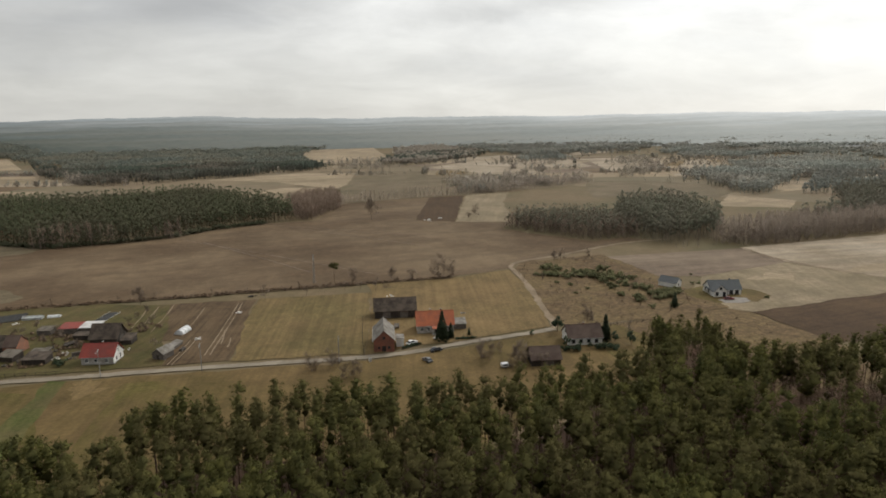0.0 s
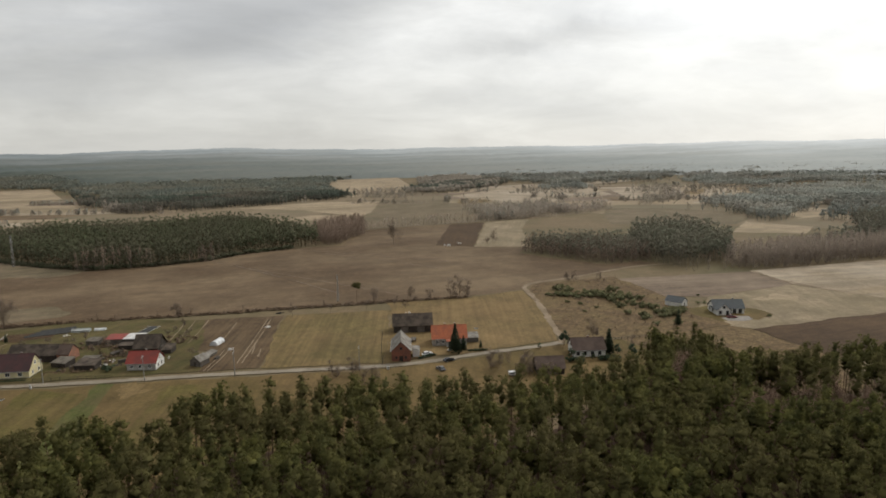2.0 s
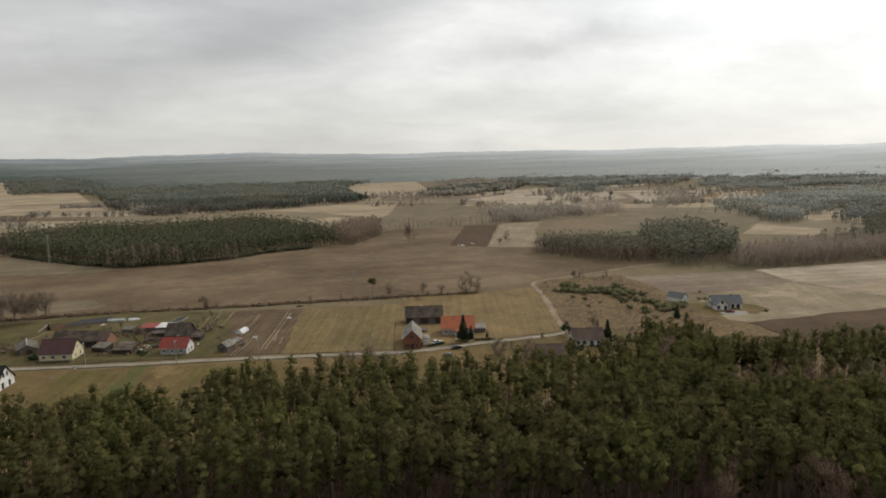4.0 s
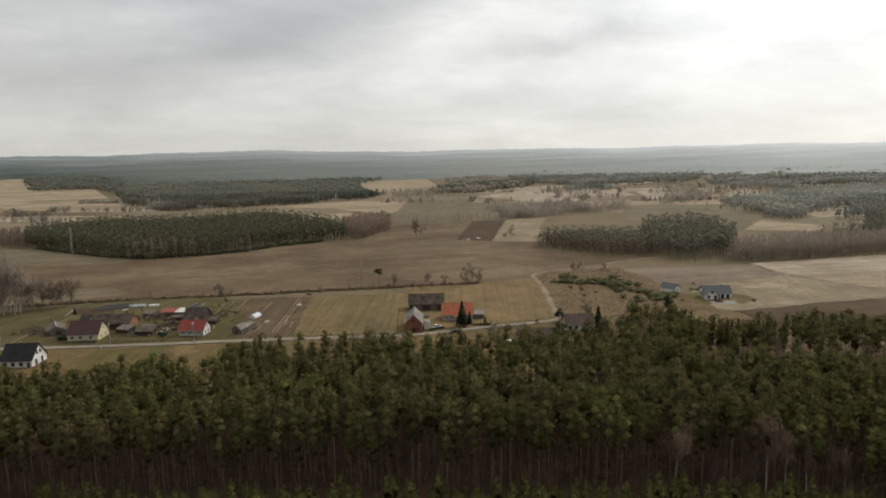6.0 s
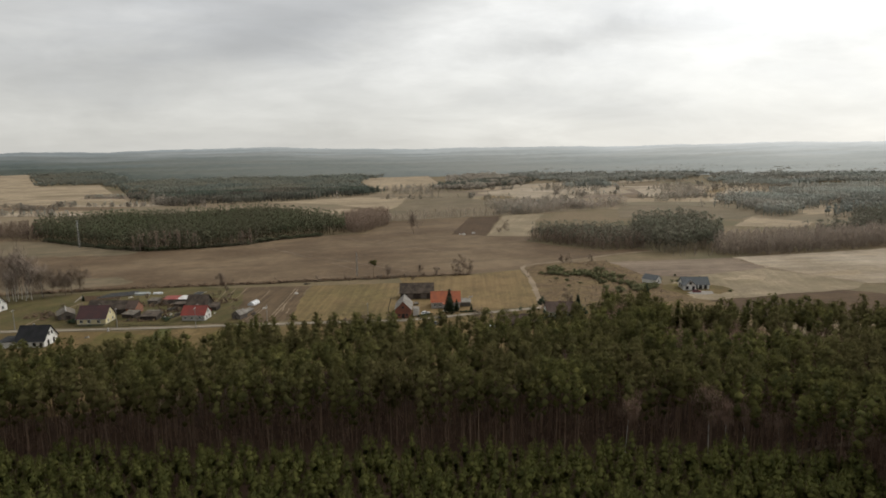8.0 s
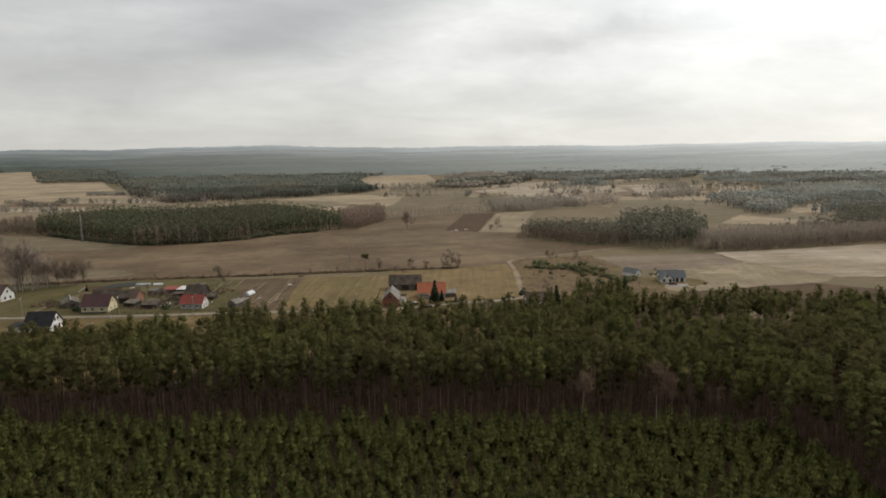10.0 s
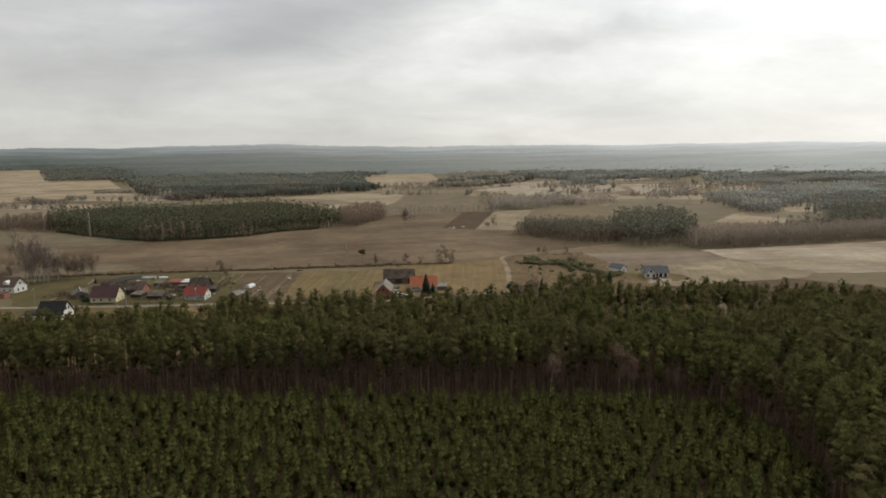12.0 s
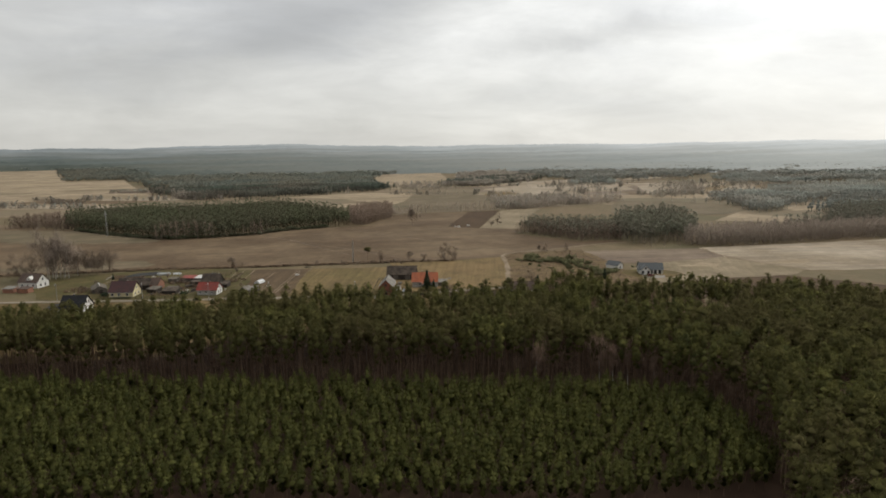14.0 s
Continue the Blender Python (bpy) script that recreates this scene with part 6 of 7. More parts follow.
def silage_clamp(x, y, yaw, l, w):
    e = empty("silage_clamp", pose(x, y, 0, 0, 0, yaw), "black tarpaulin silage clamp weighted with pale bags", "silage clamp")
    rng = np.random.default_rng(9)
    nx, ny = 24, 9
    bm = bmesh.new()
    g = [[bm.verts.new((-l / 2 + l * i / nx, -w / 2 + w * j / ny, max(0.02, 1.0 * math.sin(math.pi * j / ny) ** 0.6 * min(1, 4 * min(i, nx - i) / nx) + rng.normal(0, 0.04)))) for j in range(ny + 1)] for i in range(nx + 1)]
    for i in range(nx):
        for j in range(ny):
            bm.faces.new((g[i][j], g[i + 1][j], g[i + 1][j + 1], g[i][j + 1]))
    part("tarpaulin", bm, M_TARP, e)
    for s in (-1, 1):
        for k in range(9):
            bm = bmesh.new()
            xx = -l / 2 + l * (k + 0.5) / 9 + rng.normal(0, 0.2)
            box(bm, xx - 0.3, xx + 0.3, s * w / 2 - 0.22, s * w / 2 + 0.22, 0.0, 0.32, 0.09)
            part("bag", bm, M_FILM, e)


silage_clamp(-30.5, 278.5, 68, 16.5, 4.6)


def car(x, y, yaw, paint, label, category="car", length=4.3):
    """A parked car: body with cabin, glass, four wheels, lamps."""
    e = empty("car", pose(x, y, 0.15, 0, 0, yaw), label, category, "parked cars")
    h = length / 2
    bm = bmesh.new()
    side = [(-h, 0.35), (-h * 0.97, 0.75), (-h * 0.86, 0.92), (h * 0.42, 0.95), (h * 0.95, 0.78), (h, 0.5), (h * 0.98, 0.3), (-h * 0.98, 0.28)]
    solid(bm, [(a, -0.86, b) for a, b in side], [(a, 0.86, b) for a, b in side])
    bmesh.ops.recalc_face_normals(bm, faces=bm.faces)
    bmesh.ops.bevel(bm, geom=list(bm.edges), offset=0.05, segments=1, affect="EDGES")
    part("body", bm, paint, e)
    cab = [(-h * 0.86, 0.9), (-h * 0.62, 1.40), (h * 0.06, 1.44), (h * 0.46, 0.93)]
    bm = bmesh.new()
    solid(bm, [(a, -0.74 + 0.12 * (b > 1.2), b) for a, b in cab], [(a, 0.74 - 0.12 * (b > 1.2), b) for a, b in cab])
    bmesh.ops.recalc_face_normals(bm, faces=bm.faces)
    part("glass", bm, M_GLASS, e)
    bm = bmesh.new()
    box(bm, -h * 0.64, h * 0.08, -0.64, 0.64, 1.38, 1.47, 0.03)
    part("roof", bm, paint, e)
    for wx in (-h * 0.6, h * 0.62):
        for wy in (-0.82, 0.82):
            bm = bmesh.new()
            tube(bm, (wx, wy - 0.1, 0.32), (wx, wy + 0.1, 0.32), 0.32, 0.32, 12)
            wheel = part("wheel", bm, M_TYRE, e)
            bm = bmesh.new()
            tube(bm, (wx, wy - 0.115, 0.32), (wx, wy + 0.115, 0.32), 0.19, 0.19, 10)
            part("rim", bm, M_STEEL, wheel)
    for wy in (-0.6, 0.6):
        bm = bmesh.new()
        box(bm, h * 0.93, h * 1.005, wy - 0.16, wy + 0.16, 0.58, 0.72)
        part("headlight", bm, M_FRAME, e)


car(78.6, 186.0, 8, M_PAINT_BLACK, "black car parked at the road's edge")
car(72.6, 178.6, 100, M_PAINT_GREY, "dark grey car parked on dry grass")
car(73.6, 196.2, 20, M_PAINT_WHITE, "white car parked by the brick barn")
car(217.5, 190.6, -20, M_PAINT_RED, "dark red car on the gravel driveway")


def trailer(x, y, yaw):
    e = empty("trailer", pose(x, y, 0, 0, 0, yaw), "small white box trailer on grass", "trailer")
    bm = bmesh.new()
    box(bm, -1.2, 1.2, -0.8, 0.8, 0.5, 1.7, 0.2)
    part("body", bm, M_PAINT_WHITE, e)
    for wy in (-0.95, 0.95):
        bm = bmesh.new()
        tube(bm, (0, wy - 0.08, 0.33), (0, wy + 0.08, 0.33), 0.33, 0.33, 12)
        part("wheel", bm, M_TYRE, e)
    bm = bmesh.new()
    tube(bm, (1.4, 0, 0.5), (2.6, 0, 0.45), 0.06, 0.04, 6)
    part("drawbar", bm, M_STEEL, e)
    bm = bmesh.new()
    box(bm, -0.8, 0.8, -0.83, -0.79, 1.0, 1.45)
    part("window", bm, M_GLASS, e)


trailer(93.2, 163.6, -10)


def trough(x, y, yaw):
    e = empty("trough", pose(x, y, 0, 0, 0, yaw), "pale old tub lying in the meadow", "trough")
    bm = bmesh.new()
    ring = lambda s, z: [(math.cos(a * math.pi / 6) * 1.0 * s, math.sin(a * math.pi / 6) * 0.45 * s, z) for a in range(12)]
    solid(bm, ring(0.8, 0.05), ring(1.0, 0.55))
    part("shell", bm, M_FILM, e)
    # flat black plate paints the shaded hollow that the solid tub lacks
    bm = bmesh.new()
    solid(bm, ring(0.86, 0.552), ring(0.9, 0.56))
    part("inside", bm, M_TARP, e)


trough(104.8, 221.5, -20)
trough(-67.2, 207.6, 25)


def meter_box(x, y, yaw):
    e = empty("meter_box", pose(x, y, 0, 0, 0, yaw), "small pale utility cabinet beside the road", "cabinet")
    bm = bmesh.new()
    box(bm, -0.32, 0.32, -0.18, 0.18, 0.12, 1.25, 0.02)
    part("body", bm, M_FRAME, e)
    bm = bmesh.new()
    box(bm, -0.27, 0.27, -0.205, -0.182, 0.25, 1.15, 0.008)
    part("door", bm, M_DULL, e)
    bm = bmesh.new()
    box(bm, -0.36, 0.36, -0.22, 0.22, -0.05, 0.118)
    part("foot", bm, M_CONCRETE, e)
    bm = bmesh.new()
    solid(bm, [(-0.36, -0.22, 1.252), (0.36, -0.22, 1.252), (0.36, 0.22, 1.252), (-0.36, 0.22, 1.252)], [(-0.3, -0.16, 1.34), (0.3, -0.16, 1.34), (0.3, 0.16, 1.34), (-0.3, 0.16, 1.34)])
    part("lid", bm, M_STEEL, e)


meter_box(-61.1, 216.4, -14)
meter_box(55.5, 186.2, -14)


def utility_pole(x, y, turn, h=9.2, m=None):
    e = empty("utility_pole", pose(x, y, 0, 0, 0, turn), "grey concrete electricity pole beside the road", "utility pole", "poles along the road")
    bm = bmesh.new()
    tube(bm, (0, 0, -0.4), (0, 0, h), 0.17, 0.10, 8)
    part("pole", bm, M_CONCRETE, e)
    bm = bmesh.new()
    box(bm, -0.05, 0.05, -0.85, 0.85, h - 0.55, h - 0.43)
    part("crossarm", bm, M_STEEL, e)
    for yy in (-0.75, -0.25, 0.25, 0.75):
        bm = bmesh.new()
        tube(bm, (0, yy, h - 0.43), (0, yy, h - 0.22), 0.05, 0.035, 6)
        part("insulator", bm, M_FRAME, e)
    bm = bmesh.new()
    tube(bm, (0, 0, h - 1.1), (0.15, -1.5, h - 0.6), 0.03, 0.03, 5)
    arm = part("lamp_arm", bm, M_STEEL, e)
    bm = bmesh.new()
    box(bm, 0.03, 0.27, -2.0, -1.45, h - 0.68, h - 0.56, 0.03)
    part("lamp_head", bm, M_STEEL, arm)


for x, y in ((-142, 243.5), (-100, 231.8), (-58, 219.6), (-25.5, 209.2), (4.0, 201.8), (46.0, 190.3)):
    utility_pole(x, y, -16)


def pylon(x, y, turn, h):
    """A slender lattice mast with three crossarms."""
    e = empty("pylon", pose(x, y, 0, 0, 0, turn), "slender pale lattice power mast standing in the field", "pylon", "power masts")
    b, t = h * 0.026, h * 0.010
    for sx in (-1, 1):
        for sy in (-1, 1):
            bm = bmesh.new()
            tube(bm, (sx * b, sy * b, -0.3), (sx * t, sy * t, h), 0.10, 0.07, 4)
            part("leg", bm, M_STEEL, e)
    bm = bmesh.new()
    n = 9
    for k in range(n):
        z0, z1 = h * k / n, h * (k + 1) / n
        r0, r1 = b + (t - b) * k / n, b + (t - b) * (k + 1) / n
        for s in (-1, 1):
            tube(bm, (-r0, s * r0, z0), (r1, s * r1, z1), 0.05, 0.05, 3)
            tube(bm, (s * r0, r0, z0), (s * r1, -r1, z1), 0.05, 0.05, 3)
    part("bracing", bm, M_PLANK2, e)
    for z, reach in ((h * 0.78, 0.09), (h * 0.88, 0.11), (h * 0.97, 0.07)):
        bm = bmesh.new()
        tube(bm, (-h * reach, 0, z), (h * reach, 0, z), 0.09, 0.09, 4)
        part("crossarm", bm, M_STEEL, e)


pylon(59.4, 298.5, 70, 14.5)
pylon(-137, 507, 70, 23.0)
pylon(-300, 660, 70, 24.0)

# marker post at the meadow's corner
post = empty("marker_post", pose(55.4, 189.6 - 2.6, 0), "short white concrete post at the roadside", "post")
bm = bmesh.new()
box(bm, -0.3, 0.3, -0.3, 0.3, 0, 1.0, 0.05)
part("shaft", bm, M_WHITE, post)
bm = bmesh.new()
box(bm, -0.36, 0.36, -0.36, 0.36, 1.0, 1.12, 0.03)
part("cap", bm, M_CONCRETE, post)


def heap(name, x, y, mat, label, category, seed, n=12, spread=1.6, size=0.5):
    """A loose heap of angular pieces."""
    rng = np.random.default_rng(seed)
    e = empty(name, pose(x, y, 0.12), label, category)
    for _ in range(n):
        a, b = rng.normal(0, spread * 0.5, 2)
        s = size * rng.uniform(0.5, 1.3, 3)
        bm = bmesh.new()
        box(bm, -s[0] / 2, s[0] / 2, -s[1] / 2, s[1] / 2, 0, s[2] * 0.8)
        piece = part("piece", bm, mat, e)
        piece.matrix_basis = pose(a, b, 0, 0, 0, rng.uniform(0, 180))


for k, (x, y, mat, label) in enumerate(((-41.5, 233.0, M_RUBBISH, "pale boards and scrap heaped in the yard"), (-39.0, 237.5, M_RUBBISH, "white rubble heap in the farmyard"), (-36.5, 230.5, M_PLANK2, "stack of grey firewood logs"),
                                        (-52.5, 236.0, M_PLANK2, "grey timber pile in the yard"), (-30.0, 254.0, M_RUBBISH, "pale boards beside the woodshed"), (-45.0, 246.5, M_PLANK2, "brushwood and boards pile"),
                                        (-21.0, 232.5, M_RUBBISH, "pale stones by the barn"), (-63.0, 284.0, M_RUBBISH, "white rubble beside the greenhouse"), (3.5, 234.0, M_RUBBISH, "pale stakes and rubble on the plot"),
                                        (20.5, 262.0, M_RUBBISH, "pale scrap on the garden plot"), (86.5, 259.0, M_RUBBISH, "white and rusty scrap in the meadow"), (28.5, 286.0, M_TARP, "dark heap at the meadow corner"),
                                        (84.0, 199.0, M_RUBBISH, "white rubble before the farmhouse"))):
    heap("heap", x, y, mat, label, "heap", 500 + k)
# tractor marks: pale ruts across the plot
for k, (a, b) in enumerate((((21.8, 277), (5.2, 215)), ((23.4, 276.6), (6.9, 214.6)), ((1.4, 234), (-6.6, 210.6)), ((3.0, 233), (-5.2, 210.2)), ((-10.3, 287), (-17.0, 256)), ((-14.9, 284.8), (-19.8, 258)), ((-4.4, 286), (-12.5, 250)),
                            ((7.8, 276.5), (-1.5, 240)), ((13.5, 240), (11.0, 224)), ((15, 230), (13, 220)))):
    ribbon("wheel_rut", [a, ((a[0] + b[0]) / 2 + 0.4, (a[1] + b[1]) / 2), b], 0.5, M_TRACK, 0.19 + 0.004 * k, "pale wheel rut on bare soil", "track", 0.12)
# pale marks lying in the dark plot
for x, y, turn in ((183, 459, 60), (196, 466, 55)):
    heap("heap", x, y, M_RUBBISH, "pale sheeting lying on the tilled plot", "heap", int(x), 7, 2.6, 1.1)


def woodpile(x, y, yaw, rows, cols, label="stacked grey firewood under the sky"):
    """A stack of round billets, each its own piece."""
    e = empty("woodpile", pose(x, y, 0.12, 0, 0, yaw), label, "woodpile")
    rng = np.random.default_rng(int(abs(x * 13 + y)))
    bm = bmesh.new()
    tube(bm, (0, -0.5, 0), (0, 0.5, 0), 0.16, 0.14, 7)
    first = part("billet", bm, M_PLANK2, e)
    for r in range(rows):
        for c in range(cols - r % 2):
            ob = first if r == c == 0 else new("billet", first.data)
            ob.parent = e
            ob.matrix_basis = pose((c + 0.5 * (r % 2)) * 0.31, rng.normal(0, 0.05), 0.15 + r * 0.27, 0, rng.uniform(0, 50), 0)


woodpile(-36.5, 233.5, 10, 5, 12)
woodpile(-49.5, 243.5, -40, 4, 10)
woodpile(-2.2, 222.5, 60, 4, 9)
woodpile(91.0, 224.0, -16, 5, 11)


def pallet_stack(x, y, yaw, n):
    e = empty("pallet_stack", pose(x, y, 0.12, 0, 0, yaw), "stack of weathered wooden pallets in the yard", "pallets")
    for k in range(n):
        z = k * 0.15
        for yy in (-0.5, -0.25, 0, 0.25, 0.5):
            bm = bmesh.new()
            box(bm, -0.6, 0.6, yy - 0.05, yy + 0.05, z + 0.10, z + 0.13)
            part("board", bm, M_PLANK2, e)
        for xx in (-0.55, 0, 0.55):
            bm = bmesh.new()
            box(bm, xx - 0.05, xx + 0.05, -0.55, 0.55, z, z + 0.10)
            part("bearer", bm, M_PLANK2, e)


pallet_stack(-42.5, 241.0, 15, 5)
pallet_stack(-55.8, 232.5, -20, 4)


def cold_frame(x, y, yaw, l):
    e = empty("cold_frame", pose(x, y, 0.1, 0, 0, yaw), "long low cold frame with dark cover", "cold frame", "cold frames")
    for yy, h in ((-0.7, 0.4), (0.7, 0.7)):
        bm = bmesh.new()
        box(bm, -l / 2, l / 2, yy - 0.04, yy + 0.04, 0, h)
        part("side", bm, M_PLANK2, e)
    bm = bmesh.new()
    solid(bm, [(-l / 2, -0.75, 0.4), (l / 2, -0.75, 0.4), (l / 2, 0.75, 0.7), (-l / 2, 0.75, 0.7)], [(-l / 2, -0.75, 0.45), (l / 2, -0.75, 0.45), (l / 2, 0.75, 0.75), (-l / 2, 0.75, 0.75)])
    part("cover", bm, M_TARP, e)


for k in range(4):
    cold_frame(-71 + k * 1.0, 288.5 + k * 2.6, 6, 17 - k)


def field_cart(x, y, yaw):
    e = empty("farm_cart", pose(x, y, 0.12, 0, 0, yaw), "old flat farm cart with low sides", "cart")
    bm = bmesh.new()
    box(bm, -2.2, 2.2, -0.95, 0.95, 0.8, 0.92)
    part("bed", bm, M_PLANK2, e)
    for yy in (-0.95, 0.95):
        bm = bmesh.new()
        box(bm, -2.2, 2.2, yy - 0.03, yy + 0.03, 0.92, 1.35)
        part("sideboard", bm, M_PLANK2, e)
    for xx in (-1.4, 1.4):
        for yy in (-0.85, 0.85):
            bm = bmesh.new()
            tube(bm, (xx, yy - 0.1, 0.4), (xx, yy + 0.1, 0.4), 0.4, 0.4, 12)
            part("wheel", bm, M_TYRE, e)
    bm = bmesh.new()
    tube(bm, (2.2, 0, 0.75), (3.8, 0, 0.5), 0.06, 0.05, 6)
    part("drawbar", bm, M_STEEL, e)


field_cart(-38.5, 246.0, 40)
field_cart(74.5, 216.0, 70)


# ---- single trees, bushes and hedges ----
def planted(name, trees, mats, spots, label, category="tree", group="", seed=1, low=0.85, high=1.15):
    """Things of one kind at the given spots (x, y, size)."""
    rng = np.random.default_rng(seed)
    made = [tree_thing(name, t, mats, label, category, group) for t in trees]
    for spot in spots:
        x, y = spot[:2]
        s = (spot[2] if len(spot) > 2 else 1.0) * rng.uniform(low, high)
        plant(made[rng.integers(len(made))], x, y, s, rng.uniform(0, 360))
    for m in made:
        discard(m)


def bush_thing(name, shapes, mat, spots, label, category="bush", group="", seed=1):
    rng = np.random.default_rng(seed)
    meshes = [tri_mesh(name, v, f, [mat], None, nm) for v, f, nm in shapes]
    for x, y, s in spots:
        ob = tagged(new(name, meshes[rng.integers(len(meshes))]), label, category, group)
        ob.matrix_basis = pose(x, y, 0.05, 0, 0, rng.uniform(0, 360)) @ Matrix.Diagonal((s, s, s * rng.uniform(0.8, 1.1), 1))


def spruce(seed, height=10.0, wide=0.2, tiers=16):
    rng = np.random.default_rng(seed)
    stem = rod((0, 0, -0.2), (0, 0, height), 0.14, 0.02, 5)
    c, rad = [], []
    for k in range(tiers):
        t = k / (tiers - 1)
        reach = height * wide * (1 - t) ** 0.9 + 0.08
        n = 7 if t < 0.6 else 4
        for a in range(n):
            ang = 2 * math.pi * a / n + k * 0.7 + rng.normal(0, 0.12)
            r = reach * rng.uniform(0.65, 1.0)
            c.append((r * math.cos(ang), r * math.sin(ang), height * (0.06 + 0.92 * t)))
            rad.append(0.30 + 0.32 * (1 - t))
    k = np.linspace(0.1, 0.85, 7)
    heart = np.stack([0 * k, 0 * k, height * (0.06 + 0.92 * k)], 1)
    core = (0, 0, height * 0.4, height * wide, height * 0.5)
    return stem, join([lumps(heart, height * wide * (1 - k) * 0.75 + 0.1, rng, 1.0, 0.4, core, 0.5), tufts(np.array(c), np.array(rad), 13, 0.36, rng, 0.8, -0.1, 0.36, (0, 0), 0.6, core, 0.45)])


BARE = [bare_tree(600 + i, 12.0, 0.55, 5, 4, 0.1, 0.010, 8) for i in range(4)]
BARE_BIRCH = [bare_tree(620 + i, 16.0, 0.12, 5, low=0.2, stout=0.0085, haze_=4) for i in range(3)]
EDGE_BIRCH = [bare_tree(630 + i, 16.0, -0.35, 4, 3, 0.5, 0.0085, 5) for i in range(3)]
ORCHARD = [bare_tree(640 + i, 5.0, 0.7, 4, low=0.45) for i in range(3)]
SHRUBS = [shrub(660 + i, 1.0, 270, 0.17) for i in range(4)]
THIN = [bare_tree(690 + i, 6.0, 0.5, 3, 3, 0.1, 0.012, 5) for i in range(3)]
TWIGGY = [bare_tree(680 + i, 6.0, 0.6, 5, 3, 0.03, 0.008, 9) for i in range(3)]
M_BANK = material("rank_dead_grass", (0.085, 0.056, 0.034), (0.060, 0.042, 0.027), 0.4, 0.95, 2.0, (0.11, 0.078, 0.045), 0.08, 0.5, spec=0.1)
M_JUNIPER = material("dull_green_foliage", (0.125, 0.128, 0.066), (0.175, 0.168, 0.088), 0.4, 0.9, 6.0, bump=0.0, island=0.2, leafy=0.3, spec=0.04)
M_BRUSH = material("dry_brush", (0.140, 0.094, 0.060), (0.105, 0.072, 0.047), 0.4, 0.9, 6.0, (0.15, 0.100, 0.060), 0.1, 0.0, island=0.4)

planted("bare_tree", BARE, [M_TWIG, M_TWIG], [(121.2, 281, 1.15), (117, 283, 0.8), (126, 282, 0.75), (96, 287, 0.6), (105, 283, 0.55), (76.4, 289, 0.7), (-18, 292, 0.7), (143, 484, 1.6), (223.5, 458, 1.2), (215, 452, 0.6),
                                            (140.5, 186, 0.75), (143.5, 188, 0.6), (192, 290, 0.6), (196, 289, 0.55), (211, 284, 0.55), (-107.4, 300.1, 1.17), (-105, 307, 1.17), (-101, 310, 1.10), (-95.4, 305, 1.23), (-92, 308, 1.17), (-98, 303, 1.04),
                                            (134, 141, 0.85), (-133, 306, 1.17), (-138, 300, 1.04), (-145, 310, 1.30), (-126, 310, 1.10), (-152, 296, 1.17)], "leafless grey-brown tree beside the fields", group="bare trees", seed=3)
planted("birch", BARE_BIRCH, [M_BIRCH, M_TWIG_PALE], [(-122, 296, 1.25), (-118.5, 295, 1.3), (-115.3, 302, 1.25), (-120, 303, 1.15), (-112, 297, 1.05), (-124.5, 301, 1.2), (-109, 304, 1.0), (-117, 299, 1.2), (-121, 299, 1.1), (-114, 295, 0.9)], "tall leafless birch beside the white house", group="birches", seed=4, low=1.1, high=1.45)
planted("birch", EDGE_BIRCH, [M_BIRCH, M_TWIG_RED], [(101.0, 43.6, 0.92), (105.0, 42.6, 0.95), (109.2, 40.8, 0.9), (116.0, 37.4, 0.88), (82.0, 49.6, 0.9), (121.5, 116.0, 0.95), (118.5, 112.5, 0.9), (150, 88, 0.9), (172, 76, 0.9)], "pale-stemmed leafless birch at the pine forest edge", group="birches", seed=5)
planted("fruit_tree", ORCHARD, [M_TWIG, M_TWIG], [(33.3, 277, 1.1), (51, 275, 1.2), (60, 277.5, 1.0), (69.5, 277, 1.05), (77.3, 278, 1.0), (82.5, 271, 1.1), (87, 268, 0.9), (147.9, 171, 0.9), (154, 178, 0.8), (-21, 262, 1.0), (-18, 268, 0.9), (-47.5, 250, 1.1), (-44, 257, 1.2), (-42, 251, 1.0), (-57, 262, 1.1), (-53, 270, 1.0), (-66, 268, 1.1), (-74, 262, 1.2), (-80, 256, 1.0), (-36, 239.5, 0.9), (-33, 235.5, 1.0), (-14, 252, 1.0), (-12, 260, 1.1), (-15, 275, 1.2), (-89, 262, 1.0), (-10.5, 229, 0.9)],
        "small gnarled leafless fruit tree in grass", group="fruit trees", seed=6)
planted("bare_shrub", TWIGGY, [M_TWIG_RED, M_TWIG], [(35.8, 188.2, 0.9), (37.5, 186.8, 0.8), (42.6, 187, 0.95), (44.4, 186, 0.8), (46.2, 177.5, 1.0), (48.5, 176, 0.9), (44.8, 175, 0.9), (91.5, 171, 1.25), (90.0, 174, 1.1), (98, 176, 0.8), (93, 180, 0.9),
                                                    (101, 164.5, 1.3), (99.5, 162, 1.1), (97.5, 165, 1.2), (96, 161, 1.1), (103, 157.5, 1.0), (100, 167.5, 1.1), (-83.5, 240, 0.6), (-88, 244, 0.6), (-91.5, 249, 0.6), (-95, 252, 0.5)], "dense leafless brown shrub beside the road", "bush", "roadside shrubs", 7)
flat_pine = round_crown(777, 3.1, 10.8, 3.4, 140, 0.38, 0.55, 8, 0.6)
planted("pine_tree", [flat_pine], [M_BARK, M_NEEDLE], [(69.0, 296.5, 1.0)], "lone dark pine with a flat crown", seed=8)
SPRUCES = [spruce(700 + i, 10.0, 0.25, 17) for i in range(2)]
SLIM = [spruce(710 + i, 8.0, 0.21, 14) for i in range(2)]
